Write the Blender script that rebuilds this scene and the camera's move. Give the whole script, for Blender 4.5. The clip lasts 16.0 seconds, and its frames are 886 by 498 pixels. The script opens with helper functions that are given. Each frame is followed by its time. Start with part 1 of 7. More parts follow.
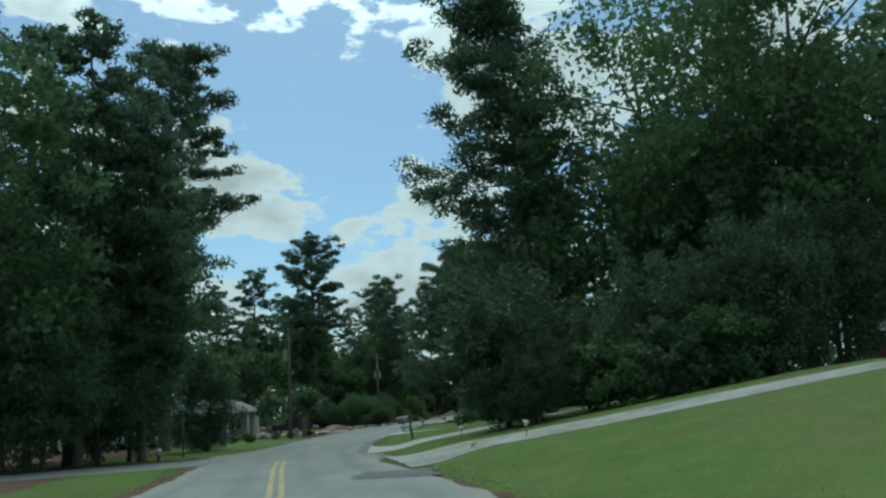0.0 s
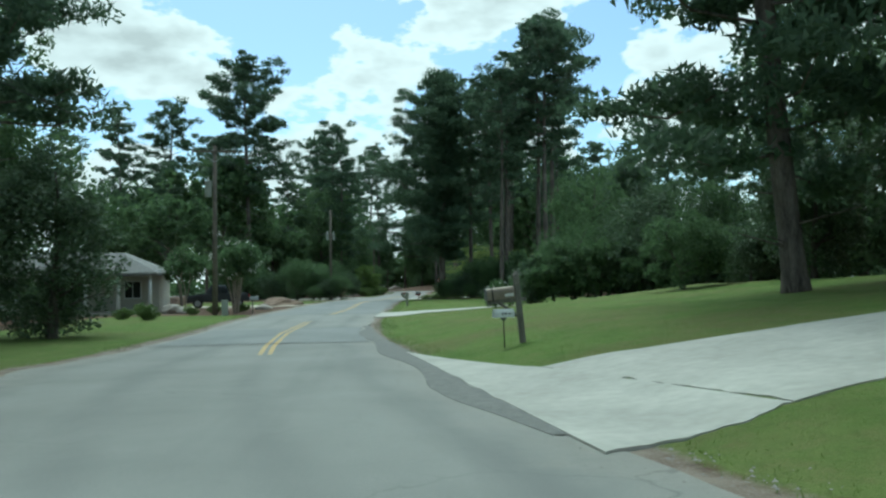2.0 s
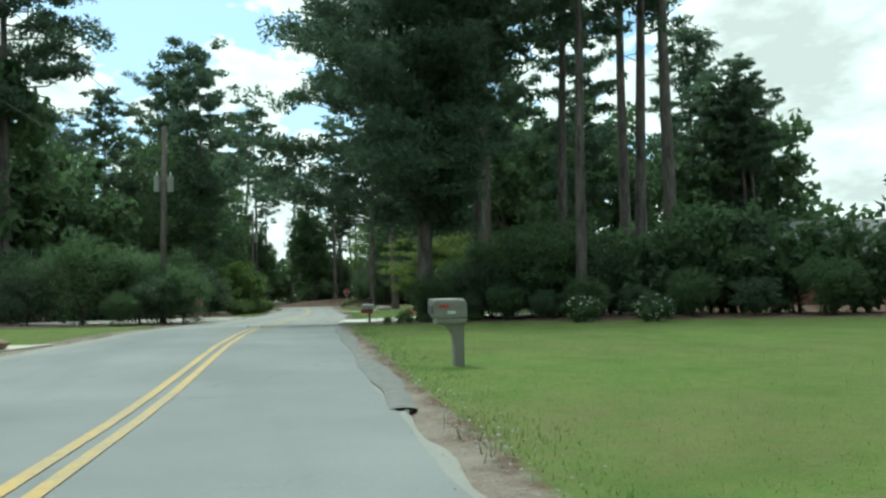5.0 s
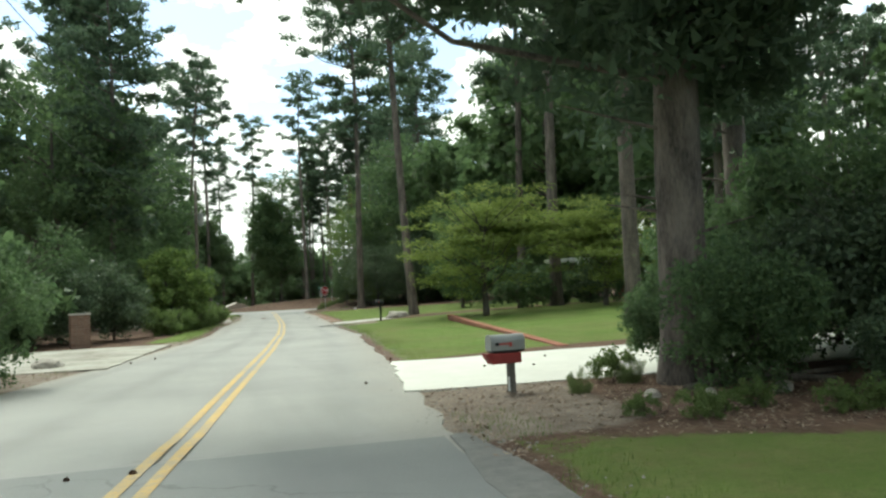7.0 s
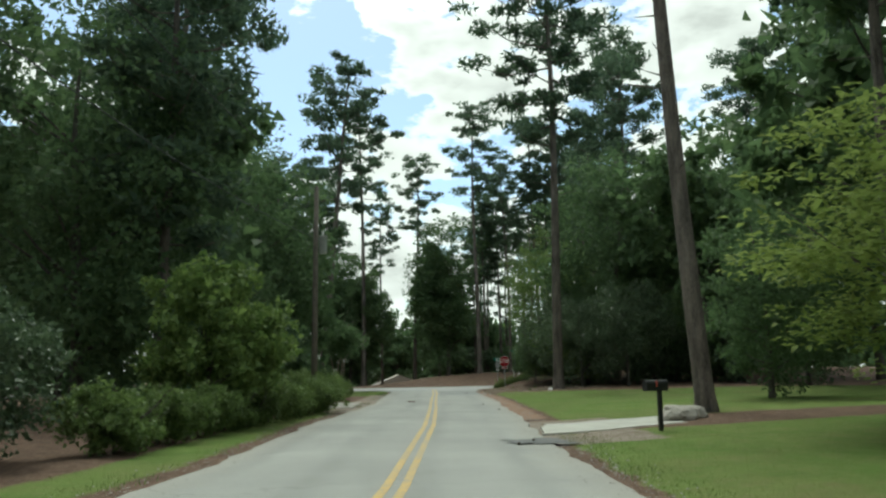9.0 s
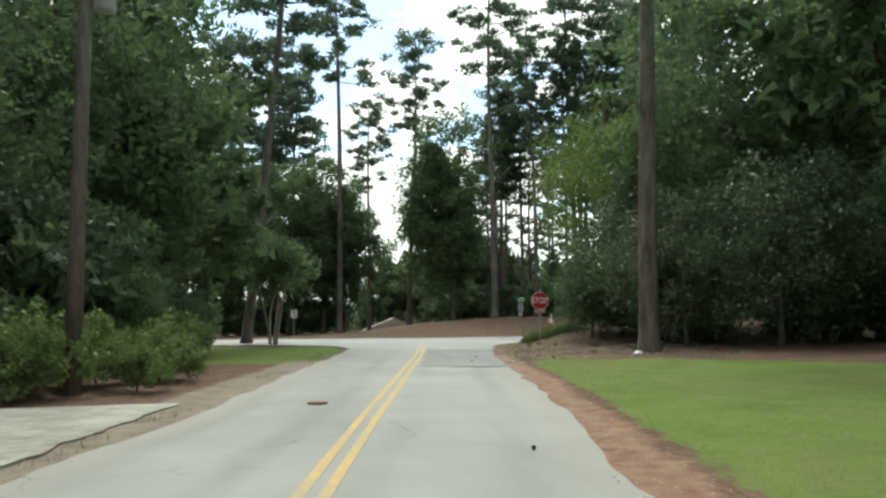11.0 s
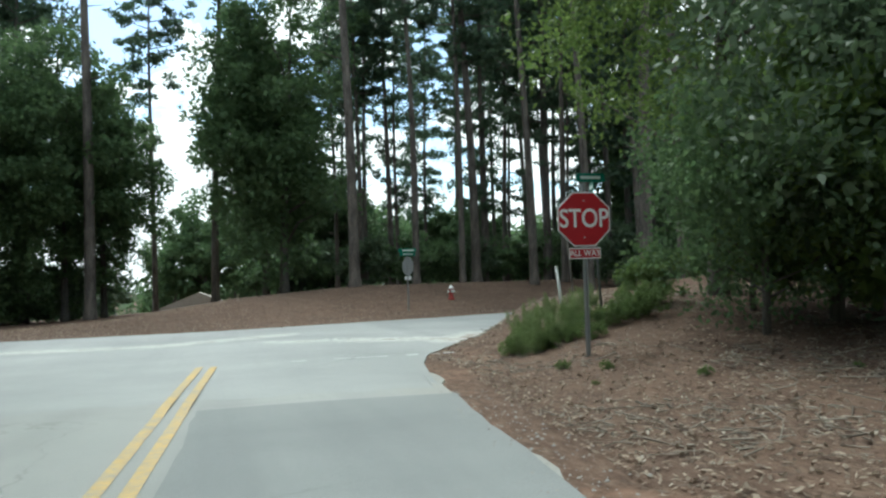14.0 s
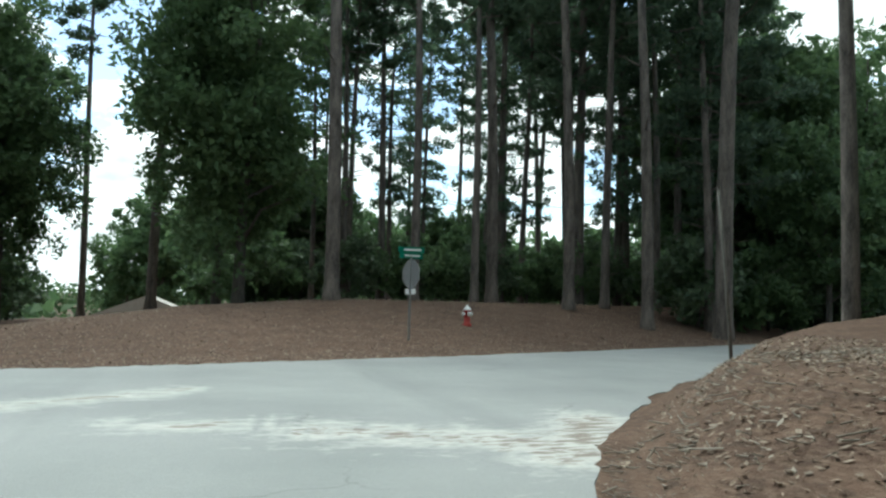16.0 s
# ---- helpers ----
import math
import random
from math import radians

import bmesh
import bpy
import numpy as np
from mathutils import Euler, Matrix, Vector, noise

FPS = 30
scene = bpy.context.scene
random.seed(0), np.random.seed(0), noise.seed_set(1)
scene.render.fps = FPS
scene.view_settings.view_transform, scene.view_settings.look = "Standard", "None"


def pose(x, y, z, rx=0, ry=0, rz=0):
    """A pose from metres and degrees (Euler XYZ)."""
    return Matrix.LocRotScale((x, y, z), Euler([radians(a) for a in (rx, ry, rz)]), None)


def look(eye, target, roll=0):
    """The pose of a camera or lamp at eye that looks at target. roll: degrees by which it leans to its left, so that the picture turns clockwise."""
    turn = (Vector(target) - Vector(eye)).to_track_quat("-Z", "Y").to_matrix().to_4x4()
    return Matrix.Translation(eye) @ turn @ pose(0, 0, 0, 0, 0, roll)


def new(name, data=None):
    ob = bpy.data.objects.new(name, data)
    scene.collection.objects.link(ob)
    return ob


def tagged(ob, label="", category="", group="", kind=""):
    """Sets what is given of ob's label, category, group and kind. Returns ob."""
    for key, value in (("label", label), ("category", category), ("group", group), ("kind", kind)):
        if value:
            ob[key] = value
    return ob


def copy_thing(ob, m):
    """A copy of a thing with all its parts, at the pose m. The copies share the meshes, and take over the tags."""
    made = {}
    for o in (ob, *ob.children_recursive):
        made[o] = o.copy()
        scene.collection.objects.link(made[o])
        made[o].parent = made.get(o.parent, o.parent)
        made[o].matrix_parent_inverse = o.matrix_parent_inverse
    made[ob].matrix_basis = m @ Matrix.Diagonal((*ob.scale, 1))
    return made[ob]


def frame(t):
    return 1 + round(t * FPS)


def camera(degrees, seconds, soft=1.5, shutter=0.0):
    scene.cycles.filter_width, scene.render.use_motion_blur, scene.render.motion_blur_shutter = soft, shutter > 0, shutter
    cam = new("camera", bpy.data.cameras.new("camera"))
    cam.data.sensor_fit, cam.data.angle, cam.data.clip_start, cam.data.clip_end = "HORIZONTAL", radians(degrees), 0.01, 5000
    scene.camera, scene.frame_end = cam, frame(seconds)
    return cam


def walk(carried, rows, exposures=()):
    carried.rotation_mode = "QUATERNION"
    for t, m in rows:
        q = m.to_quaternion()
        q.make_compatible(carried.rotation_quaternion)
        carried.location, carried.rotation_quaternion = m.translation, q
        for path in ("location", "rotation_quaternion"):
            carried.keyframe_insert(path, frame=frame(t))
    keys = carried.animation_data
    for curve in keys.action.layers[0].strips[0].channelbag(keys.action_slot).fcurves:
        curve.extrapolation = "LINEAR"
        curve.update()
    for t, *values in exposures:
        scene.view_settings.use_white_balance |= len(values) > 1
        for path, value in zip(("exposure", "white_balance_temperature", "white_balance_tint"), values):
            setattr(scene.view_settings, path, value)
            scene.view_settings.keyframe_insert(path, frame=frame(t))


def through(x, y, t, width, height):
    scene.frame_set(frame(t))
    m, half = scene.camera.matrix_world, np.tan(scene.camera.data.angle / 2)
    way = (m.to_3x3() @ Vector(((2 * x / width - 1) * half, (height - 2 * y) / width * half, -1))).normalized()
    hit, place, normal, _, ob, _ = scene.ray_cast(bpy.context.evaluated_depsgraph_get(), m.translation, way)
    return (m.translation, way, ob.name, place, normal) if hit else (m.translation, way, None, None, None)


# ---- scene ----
cam = camera(58.0, 16.0, soft=2.4)
PATH = [
    (0, (0.428, 1.744, 1.721), (0.451, 3.705, 2.113), -3.4),
    (0.5, (-0.576, 7.787, 1.724), (-0.515, 9.769, 1.985), -2.5),
    (1, (-1.678, 13.863, 1.774), (-1.557, 15.854, 1.925), -3.1),
    (1.5, (-2.973, 19.785, 1.769), (-2.822, 21.777, 1.864), -2.5),
    (2, (-4.343, 27.047, 1.555), (-4.156, 29.036, 1.641), -1.0),
    (2.5, (-4.84, 35.315, 1.336), (-4.587, 37.297, 1.432), -1.0),
    (3, (-5.694, 42.359, 1.119), (-5.342, 44.326, 1.209), -2.4),
    (3.2, (-5.841, 45.35, 1.057), (-5.445, 47.308, 1.141), -2.6),
    (5.3, (-4.685, 76.557, 0.985), (-4.167, 78.485, 1.112), -0.8),
    (5.5, (-4.682, 79.143, 1.026), (-4.143, 81.065, 1.15), -0.9),
    (6, (-4.385, 84.435, 1.284), (-3.808, 86.347, 1.388), -1.9),
    (6.5, (-3.955, 90.09, 1.382), (-3.345, 91.992, 1.476), -2.1),
    (7, (-3.392, 96.146, 1.42), (-2.804, 98.054, 1.526), -2.6),
    (7.5, (-2.646, 102.215, 1.3), (-2.18, 104.15, 1.496), -3.2),
    (8, (-1.894, 108.29, 1.39), (-1.569, 110.242, 1.685), -3.6),
    (8.5, (-1.25, 113.45, 1.29), (-1.011, 115.411, 1.603), -2.1),
    (10.8, (2.151, 141.769, 1.488), (2.181, 143.76, 1.669), -0.2),
    (11, (2.311, 143.573, 1.461), (2.451, 145.562, 1.626), -0.1),
    (11.5, (2.958, 149.077, 1.409), (3.34, 151.036, 1.532), -0.5),
    (12, (3.447, 154.021, 1.379), (3.906, 155.965, 1.477), -0.4),
    (12.5, (3.838, 158.54, 1.341), (4.276, 160.489, 1.427), -1.0),
    (13, (4.023, 162.393, 1.303), (4.502, 164.335, 1.338), -2.9),
    (13.5, (4.309, 165.939, 1.293), (4.837, 167.868, 1.323), -2.7),
    (14, (4.184, 168.954, 1.273), (4.745, 170.872, 1.359), -1.7),
    (14.5, (4.592, 172.219, 1.261), (5.152, 174.135, 1.389), -0.7),
    (15, (5.249, 175.086, 1.306), (5.817, 176.999, 1.44), -0.1),
    (15.5, (5.867, 177.763, 1.206), (6.377, 179.691, 1.354), 1.8),
    (16, (6.172, 179.61, 1.297), (6.775, 181.512, 1.427), 1.5),
]
walk(cam, [(t, look(eye, target, roll)) for t, eye, target, roll in PATH], [(0.0, -0.93, 5420, -16), (0.5, -0.88, 5420, -16), (1.0, -0.63, 5420, -16), (1.5, -0.45, 5470, -16), (2.5, -0.28, 5520, -16), (3.2, -0.23, 5620, -16), (5.3, 0.08, 6020, -13), (6.5, 0.41, 6420, -7), (7.5, 0.41, 6720, -5), (8.5, -0.25, 6420, -9), (11.0, 0.37, 6600, -2), (12.5, 0.37, 6200, -3), (14.5, 0.37, 5900, -5), (16.0, 0.3, 5920, -6)])

# ---- world, sun ----
SUN_EL, SUN_AZ = radians(60), radians(350)
world = bpy.data.worlds.new("sky")
scene.world = world
world.use_nodes = True
wn, wl = world.node_tree.nodes, world.node_tree.links
wn.clear()


w_out = wn.new("ShaderNodeOutputWorld")
w_bg = wn.new("ShaderNodeBackground")
w_bg.inputs["Strength"].default_value = 0.135
w_sky = wn.new("ShaderNodeTexSky")
w_sky.sky_type, w_sky.sun_disc, w_sky.sun_elevation, w_sky.sun_rotation = "NISHITA", False, SUN_EL, SUN_AZ
w_sky.air_density, w_sky.dust_density = 1.0, 1.2
w_tc = wn.new("ShaderNodeTexCoord")
w_sep = wn.new("ShaderNodeSeparateXYZ")
wl.new(w_tc.outputs["Generated"], w_sep.inputs[0])
w_map = wn.new("ShaderNodeMapping")
w_map.inputs["Location"].default_value = (2.3, 0.7, 0.0)
w_map.inputs["Scale"].default_value = (1.0, 1.0, 2.1)
wl.new(w_tc.outputs["Generated"], w_map.inputs[0])
w_n1 = wn.new("ShaderNodeTexNoise")
w_n1.inputs["Scale"].default_value, w_n1.inputs["Detail"].default_value, w_n1.inputs["Roughness"].default_value = 5.2, 9.0, 0.52
wl.new(w_map.outputs[0], w_n1.inputs["Vector"])
# more cloud towards the horizon and high up
w_h = wn.new("ShaderNodeMapRange")
for key, value in (("From Min", 0.08), ("From Max", 0.24), ("To Min", 0.20), ("To Max", 0.06)):
    w_h.inputs[key].default_value = value
wl.new(w_sep.outputs["Z"], w_h.inputs["Value"])
w_up = wn.new("ShaderNodeMapRange")
for key, value in (("From Min", 0.40), ("From Max", 0.6), ("To Min", 0.0), ("To Max", 0.07)):
    w_up.inputs[key].default_value = value
wl.new(w_sep.outputs["Z"], w_up.inputs["Value"])


def sky_math(op, a, b):
    r = wn.new("ShaderNodeMath")
    r.operation = op
    for sock, value in zip(r.inputs, (a, b)):
        if isinstance(value, bpy.types.NodeSocket):
            wl.new(value, sock)
        else:
            sock.default_value = value
    return r.outputs[0]


def sky_spot(azimuth, elevation, reach, amount, squash=1.0):
    """A soft spot of more or less cloud round one direction, in degrees."""
    a, e = radians(azimuth), radians(elevation)
    d = wn.new("ShaderNodeVectorMath")
    d.operation = "SUBTRACT"
    wl.new(w_tc.outputs["Generated"], d.inputs[0])
    d.inputs[1].default_value = (math.sin(a) * math.cos(e), math.cos(a) * math.cos(e), math.sin(e))
    k = wn.new("ShaderNodeVectorMath")
    k.operation = "MULTIPLY"
    wl.new(d.outputs[0], k.inputs[0])
    k.inputs[1].default_value = (1.0, 1.0, squash)
    n = wn.new("ShaderNodeVectorMath")
    n.operation = "LENGTH"
    wl.new(k.outputs[0], n.inputs[0])
    r = wn.new("ShaderNodeMapRange")
    r.interpolation_type = "SMOOTHSTEP"
    for key, value in (("From Min", 0.0), ("From Max", radians(reach)), ("To Min", amount), ("To Max", 0.0)):
        r.inputs[key].default_value = value
    wl.new(n.outputs["Value"], r.inputs["Value"])
    return r.outputs[0]


w_n2 = wn.new("ShaderNodeTexNoise")
w_n2.inputs["Scale"].default_value, w_n2.inputs["Detail"].default_value, w_n2.inputs["Roughness"].default_value = 17.0, 7.0, 0.55
wl.new(w_map.outputs[0], w_n2.inputs["Vector"])
w_billow = sky_math("MULTIPLY", sky_math("SUBTRACT", w_n2.outputs["Fac"], 0.5), 0.75)
w_field = sky_math("ADD", sky_math("ADD", w_n1.outputs["Fac"], w_billow), sky_math("ADD", w_h.outputs[0], w_up.outputs[0]))
for spot in ((-6, 19.5, 8.5, -0.19), (-9, 27, 9, -0.14), (18, 19, 6, -0.03), (8, 14, 4, -0.08), (-20, 24, 8, -0.1),
             (-14.5, 16.6, 8.0, 0.20, 1.5), (0.8, 14.8, 6.0, 0.20, 2.0), (-2, 10.8, 7.0, 0.10, 1.6), (10, 19.0, 6.5, 0.18, 1.6), (22, 13.5, 8, 0.14, 1.4), (23, 22.5, 9, 0.2), (40, 17, 14, 0.25)):
    w_field = sky_math("ADD", w_field, sky_spot(*spot))
w_ramp = wn.new("ShaderNodeMapRange")
w_ramp.interpolation_type = "SMOOTHSTEP"
w_ramp.inputs["From Min"].default_value, w_ramp.inputs["From Max"].default_value = 0.53, 0.61
wl.new(w_field, w_ramp.inputs["Value"])
# clouds: grey where thick, bright at their edges, and brighter round the sun
w_shade = wn.new("ShaderNodeMapRange")
for key, value in (("From Min", 0.58), ("From Max", 0.9), ("To Min", 9.6), ("To Max", 6.0)):
    w_shade.inputs[key].default_value = value
wl.new(w_field, w_shade.inputs["Value"])
w_glow = wn.new("ShaderNodeVectorMath")
w_glow.operation = "DOT_PRODUCT"
wl.new(w_tc.outputs["Generated"], w_glow.inputs[0])
w_glow.inputs[1].default_value = (math.sin(SUN_AZ) * math.cos(SUN_EL), math.cos(SUN_AZ) * math.cos(SUN_EL), math.sin(SUN_EL))
w_lit = wn.new("ShaderNodeMapRange")
w_lit.interpolation_type = "SMOOTHSTEP"
for key, value in (("From Min", 0.78), ("From Max", 1.0), ("To Min", 1.0), ("To Max", 4.4)):
    w_lit.inputs[key].default_value = value
wl.new(w_glow.outputs["Value"], w_lit.inputs["Value"])
w_cloud = sky_math("MULTIPLY", w_shade.outputs[0], w_lit.outputs[0])
w_comb = wn.new("ShaderNodeCombineColor")
for key in ("Red", "Green", "Blue"):
    wl.new(w_cloud, w_comb.inputs[key])
w_mix = wn.new("ShaderNodeMix")
w_mix.data_type = "RGBA"
wl.new(w_ramp.outputs[0], w_mix.inputs["Factor"])
w_gain = wn.new("ShaderNodeVectorMath")
w_gain.operation = "SCALE"
w_gain.inputs["Scale"].default_value = 1.45
wl.new(w_sky.outputs[0], w_gain.inputs[0])
wl.new(w_gain.outputs[0], w_mix.inputs["A"])
wl.new(w_comb.outputs[0], w_mix.inputs["B"])
wl.new(w_mix.outputs["Result"], w_bg.inputs["Color"])
wl.new(w_bg.outputs[0], w_out.inputs[0])

sun = new("sun", bpy.data.lights.new("sun", "SUN"))
sun.data.energy, sun.data.angle, sun.data.color = 1.7, radians(14), (1.0, 0.96, 0.9)
sun.matrix_world = look((0, 0, 0), (-math.sin(SUN_AZ) * math.cos(SUN_EL), -math.cos(SUN_AZ) * math.cos(SUN_EL), -math.sin(SUN_EL)))


# ---- materials ----
class Nodes:
    """A short way to write a node material."""

    def __init__(self, name, rough=0.8, spec=0.3):
        self.mat = bpy.data.materials.new(name)
        self.mat.use_nodes = True
        self.n, self.l = self.mat.node_tree.nodes, self.mat.node_tree.links
        self.bsdf = self.n["Principled BSDF"]
        self.bsdf.inputs["Roughness"].default_value = rough
        self.bsdf.inputs["Specular IOR Level"].default_value = spec
        self.tc = self.n.new("ShaderNodeTexCoord")

    def put(self, sock, value):
        if isinstance(value, bpy.types.NodeSocket):
            self.l.new(value, sock)
        elif isinstance(value, (tuple, list)) and len(value) == 3 and sock.type == "RGBA":
            sock.default_value = (*value, 1)
        else:
            sock.default_value = value

    def noise(self, scale, detail=4.0, rough=0.55, stretch=(1, 1, 1), obj=True):
        m = self.n.new("ShaderNodeMapping")
        m.inputs["Scale"].default_value = stretch
        self.l.new(self.tc.outputs["Object"], m.inputs[0])
        t = self.n.new("ShaderNodeTexNoise")
        t.inputs["Scale"].default_value, t.inputs["Detail"].default_value, t.inputs["Roughness"].default_value = scale, detail, rough
        self.l.new(m.outputs[0], t.inputs["Vector"])
        return t.outputs["Fac"]

    def ramp(self, fac, lo, hi, a=0.0, b=1.0):
        r = self.n.new("ShaderNodeMapRange")
        for key, value in (("Value", fac), ("From Min", lo), ("From Max", hi), ("To Min", a), ("To Max", b)):
            self.put(r.inputs[key], value)
        return r.outputs[0]

    def math(self, op, a, b=0.0):
        r = self.n.new("ShaderNodeMath")
        r.operation = op
        self.put(r.inputs[0], a)
        self.put(r.inputs[1], b)
        return r.outputs[0]

    def mix(self, fac, a, b):
        r = self.n.new("ShaderNodeMix")
        r.data_type = "RGBA"
        self.put(r.inputs["Factor"], fac)
        self.put(r.inputs["A"], a)
        self.put(r.inputs["B"], b)
        return r.outputs["Result"]

    def bump(self, height, strength=0.4, distance=0.02):
        r = self.n.new("ShaderNodeBump")
        r.inputs["Strength"].default_value, r.inputs["Distance"].default_value = strength, distance
        self.l.new(height, r.inputs["Height"])
        self.l.new(r.outputs[0], self.bsdf.inputs["Normal"])

    def color(self, value):
        self.put(self.bsdf.inputs["Base Color"], value)
        return self

    def attribute(self, name):
        r = self.n.new("ShaderNodeAttribute")
        r.attribute_name = name
        return r

    def island(self):
        return self.n.new("ShaderNodeNewGeometry").outputs["Random Per Island"]

    def chance(self):
        return self.n.new("ShaderNodeObjectInfo").outputs["Random"]


def plain(name, a, b, scale=8.0, rough=0.7, metal=0.0, bump=0.15, spec=0.3):
    """Two close colours mixed by grain and stains."""
    m = Nodes(name, rough, spec)
    f = m.math("ADD", m.math("MULTIPLY", m.noise(scale), 0.6), m.math("MULTIPLY", m.noise(scale * 7), 0.4))
    m.color(m.mix(m.ramp(f, 0.3, 0.7), a, b))
    m.bsdf.inputs["Metallic"].default_value = metal
    if bump:
        m.bump(f, bump, 0.01)
    return m.mat


def leaf_material(name, dark, light, tip=None, through=0.25, rough=0.55):
    m = Nodes(name, rough, 0.25)
    c = m.mix(m.island(), dark, light)
    c = m.mix(m.ramp(m.chance(), 0, 1, 0.0, 0.35), c, tip or light)
    m.color(c)
    t = m.n.new("ShaderNodeBsdfTranslucent")
    m.l.new(c, t.inputs["Color"])
    mix = m.n.new("ShaderNodeMixShader")
    mix.inputs[0].default_value = through + 0.14
    m.l.new(m.bsdf.outputs[0], mix.inputs[1])
    m.l.new(t.outputs[0], mix.inputs[2])
    m.l.new(mix.outputs[0], m.n["Material Output"].inputs["Surface"])
    return m.mat


def bark_material(name, a, b, scale=5.0):
    m = Nodes(name, 0.9, 0.15)
    plates = m.noise(scale, 6, 0.65, (1, 1, 0.22))
    fine = m.noise(scale * 8, 3, 0.6, (1, 1, 0.3))
    f = m.math("ADD", m.math("MULTIPLY", plates, 0.7), m.math("MULTIPLY", fine, 0.3))
    m.color(m.mix(m.ramp(f, 0.36, 0.62), a, b))
    m.bump(f, 0.9, 0.05)
    return m.mat


def asphalt_material(name, lo, hi, dark, sandy=False):
    m = Nodes(name, 0.85, 0.3)
    grit = m.noise(90, 2)
    blot = m.noise(0.35, 5)
    lane = m.noise(0.6, 4, 0.6, (1, 0.06, 1))
    c = m.mix(m.ramp(blot, 0.3, 0.7), lo, hi)
    c = m.mix(m.ramp(lane, 0.52, 0.75, 0, 0.5), c, dark)
    # wheel tracks, and dust and sand towards the edges
    side = m.attribute("across")
    pos = m.n.new("ShaderNodeSeparateColor")
    m.l.new(side.outputs["Color"], pos.inputs[0])
    track = m.math("PINGPONG", m.math("ADD", m.math("MULTIPLY", pos.outputs["Red"], 4.0), 0.15), 0.5)
    track = m.math("MULTIPLY", m.ramp(track, 0.26, 0.46), m.ramp(m.noise(0.5, 5, 0.6, (1, 0.2, 1)), 0.35, 0.65))
    c = m.mix(m.math("MULTIPLY", m.math("MULTIPLY", track, pos.outputs["Blue"]), 0.55), c, dark)
    dust = m.math("ADD", pos.outputs["Green"], m.math("MULTIPLY", m.math("SUBTRACT", m.noise(1.3, 6, 0.65), 0.5), 1.1))
    c = m.mix(m.math("MULTIPLY", m.ramp(dust, 0.42, 0.95), 0.6), c, m.mix(m.noise(12, 4), (0.24, 0.225, 0.19), (0.37, 0.35, 0.305)))
    c = m.mix(m.ramp(grit, 0.35, 0.7, 0, 0.35), c, (0.12, 0.12, 0.12))
    v = m.n.new("ShaderNodeTexVoronoi")
    v.feature = "DISTANCE_TO_EDGE"
    v.inputs["Scale"].default_value = 0.28
    warp = m.n.new("ShaderNodeVectorMath")
    warp.operation = "ADD"
    nt = m.n.new("ShaderNodeTexNoise")
    nt.inputs["Scale"].default_value, nt.inputs["Detail"].default_value = 1.3, 5
    m.l.new(m.tc.outputs["Object"], nt.inputs["Vector"])
    m.l.new(m.tc.outputs["Object"], warp.inputs[0])
    m.l.new(nt.outputs["Color"], warp.inputs[1])
    m.l.new(warp.outputs[0], v.inputs["Vector"])
    crack = m.math("MULTIPLY", m.ramp(v.outputs["Distance"], 0.0, 0.006, 1, 0), m.ramp(m.noise(0.22, 3), 0.48, 0.6))
    c = m.mix(m.math("MULTIPLY", crack, 0.4), c, (0.06, 0.06, 0.055))
    if sandy:
        # loose sand and bits of straw where water has run
        at = m.attribute("washed")
        grain = m.math("ADD", m.math("MULTIPLY", m.noise(1.6, 6, 0.65, (1, 2.2, 1)), 0.9), m.math("MULTIPLY", m.noise(9, 4, 0.6, (1, 2, 1)), 0.45))
        s = m.ramp(m.math("ADD", m.math("MULTIPLY", at.outputs["Fac"], 0.45), grain), 0.82, 1.10)
        c = m.mix(m.math("MULTIPLY", s, 0.8), c, m.mix(m.noise(30, 3), (0.44, 0.42, 0.38), (0.60, 0.58, 0.54)))
        straw = m.ramp(m.math("ADD", m.math("MULTIPLY", at.outputs["Fac"], 0.45), m.noise(5, 5, 0.7, (0.6, 2.4, 1))), 0.88, 0.97)
        c = m.mix(m.math("MULTIPLY", straw, 0.75), c, (0.13, 0.09, 0.06))
    m.color(c)
    m.bump(m.math("SUBTRACT", grit, crack), 0.35, 0.01)
    return m.mat


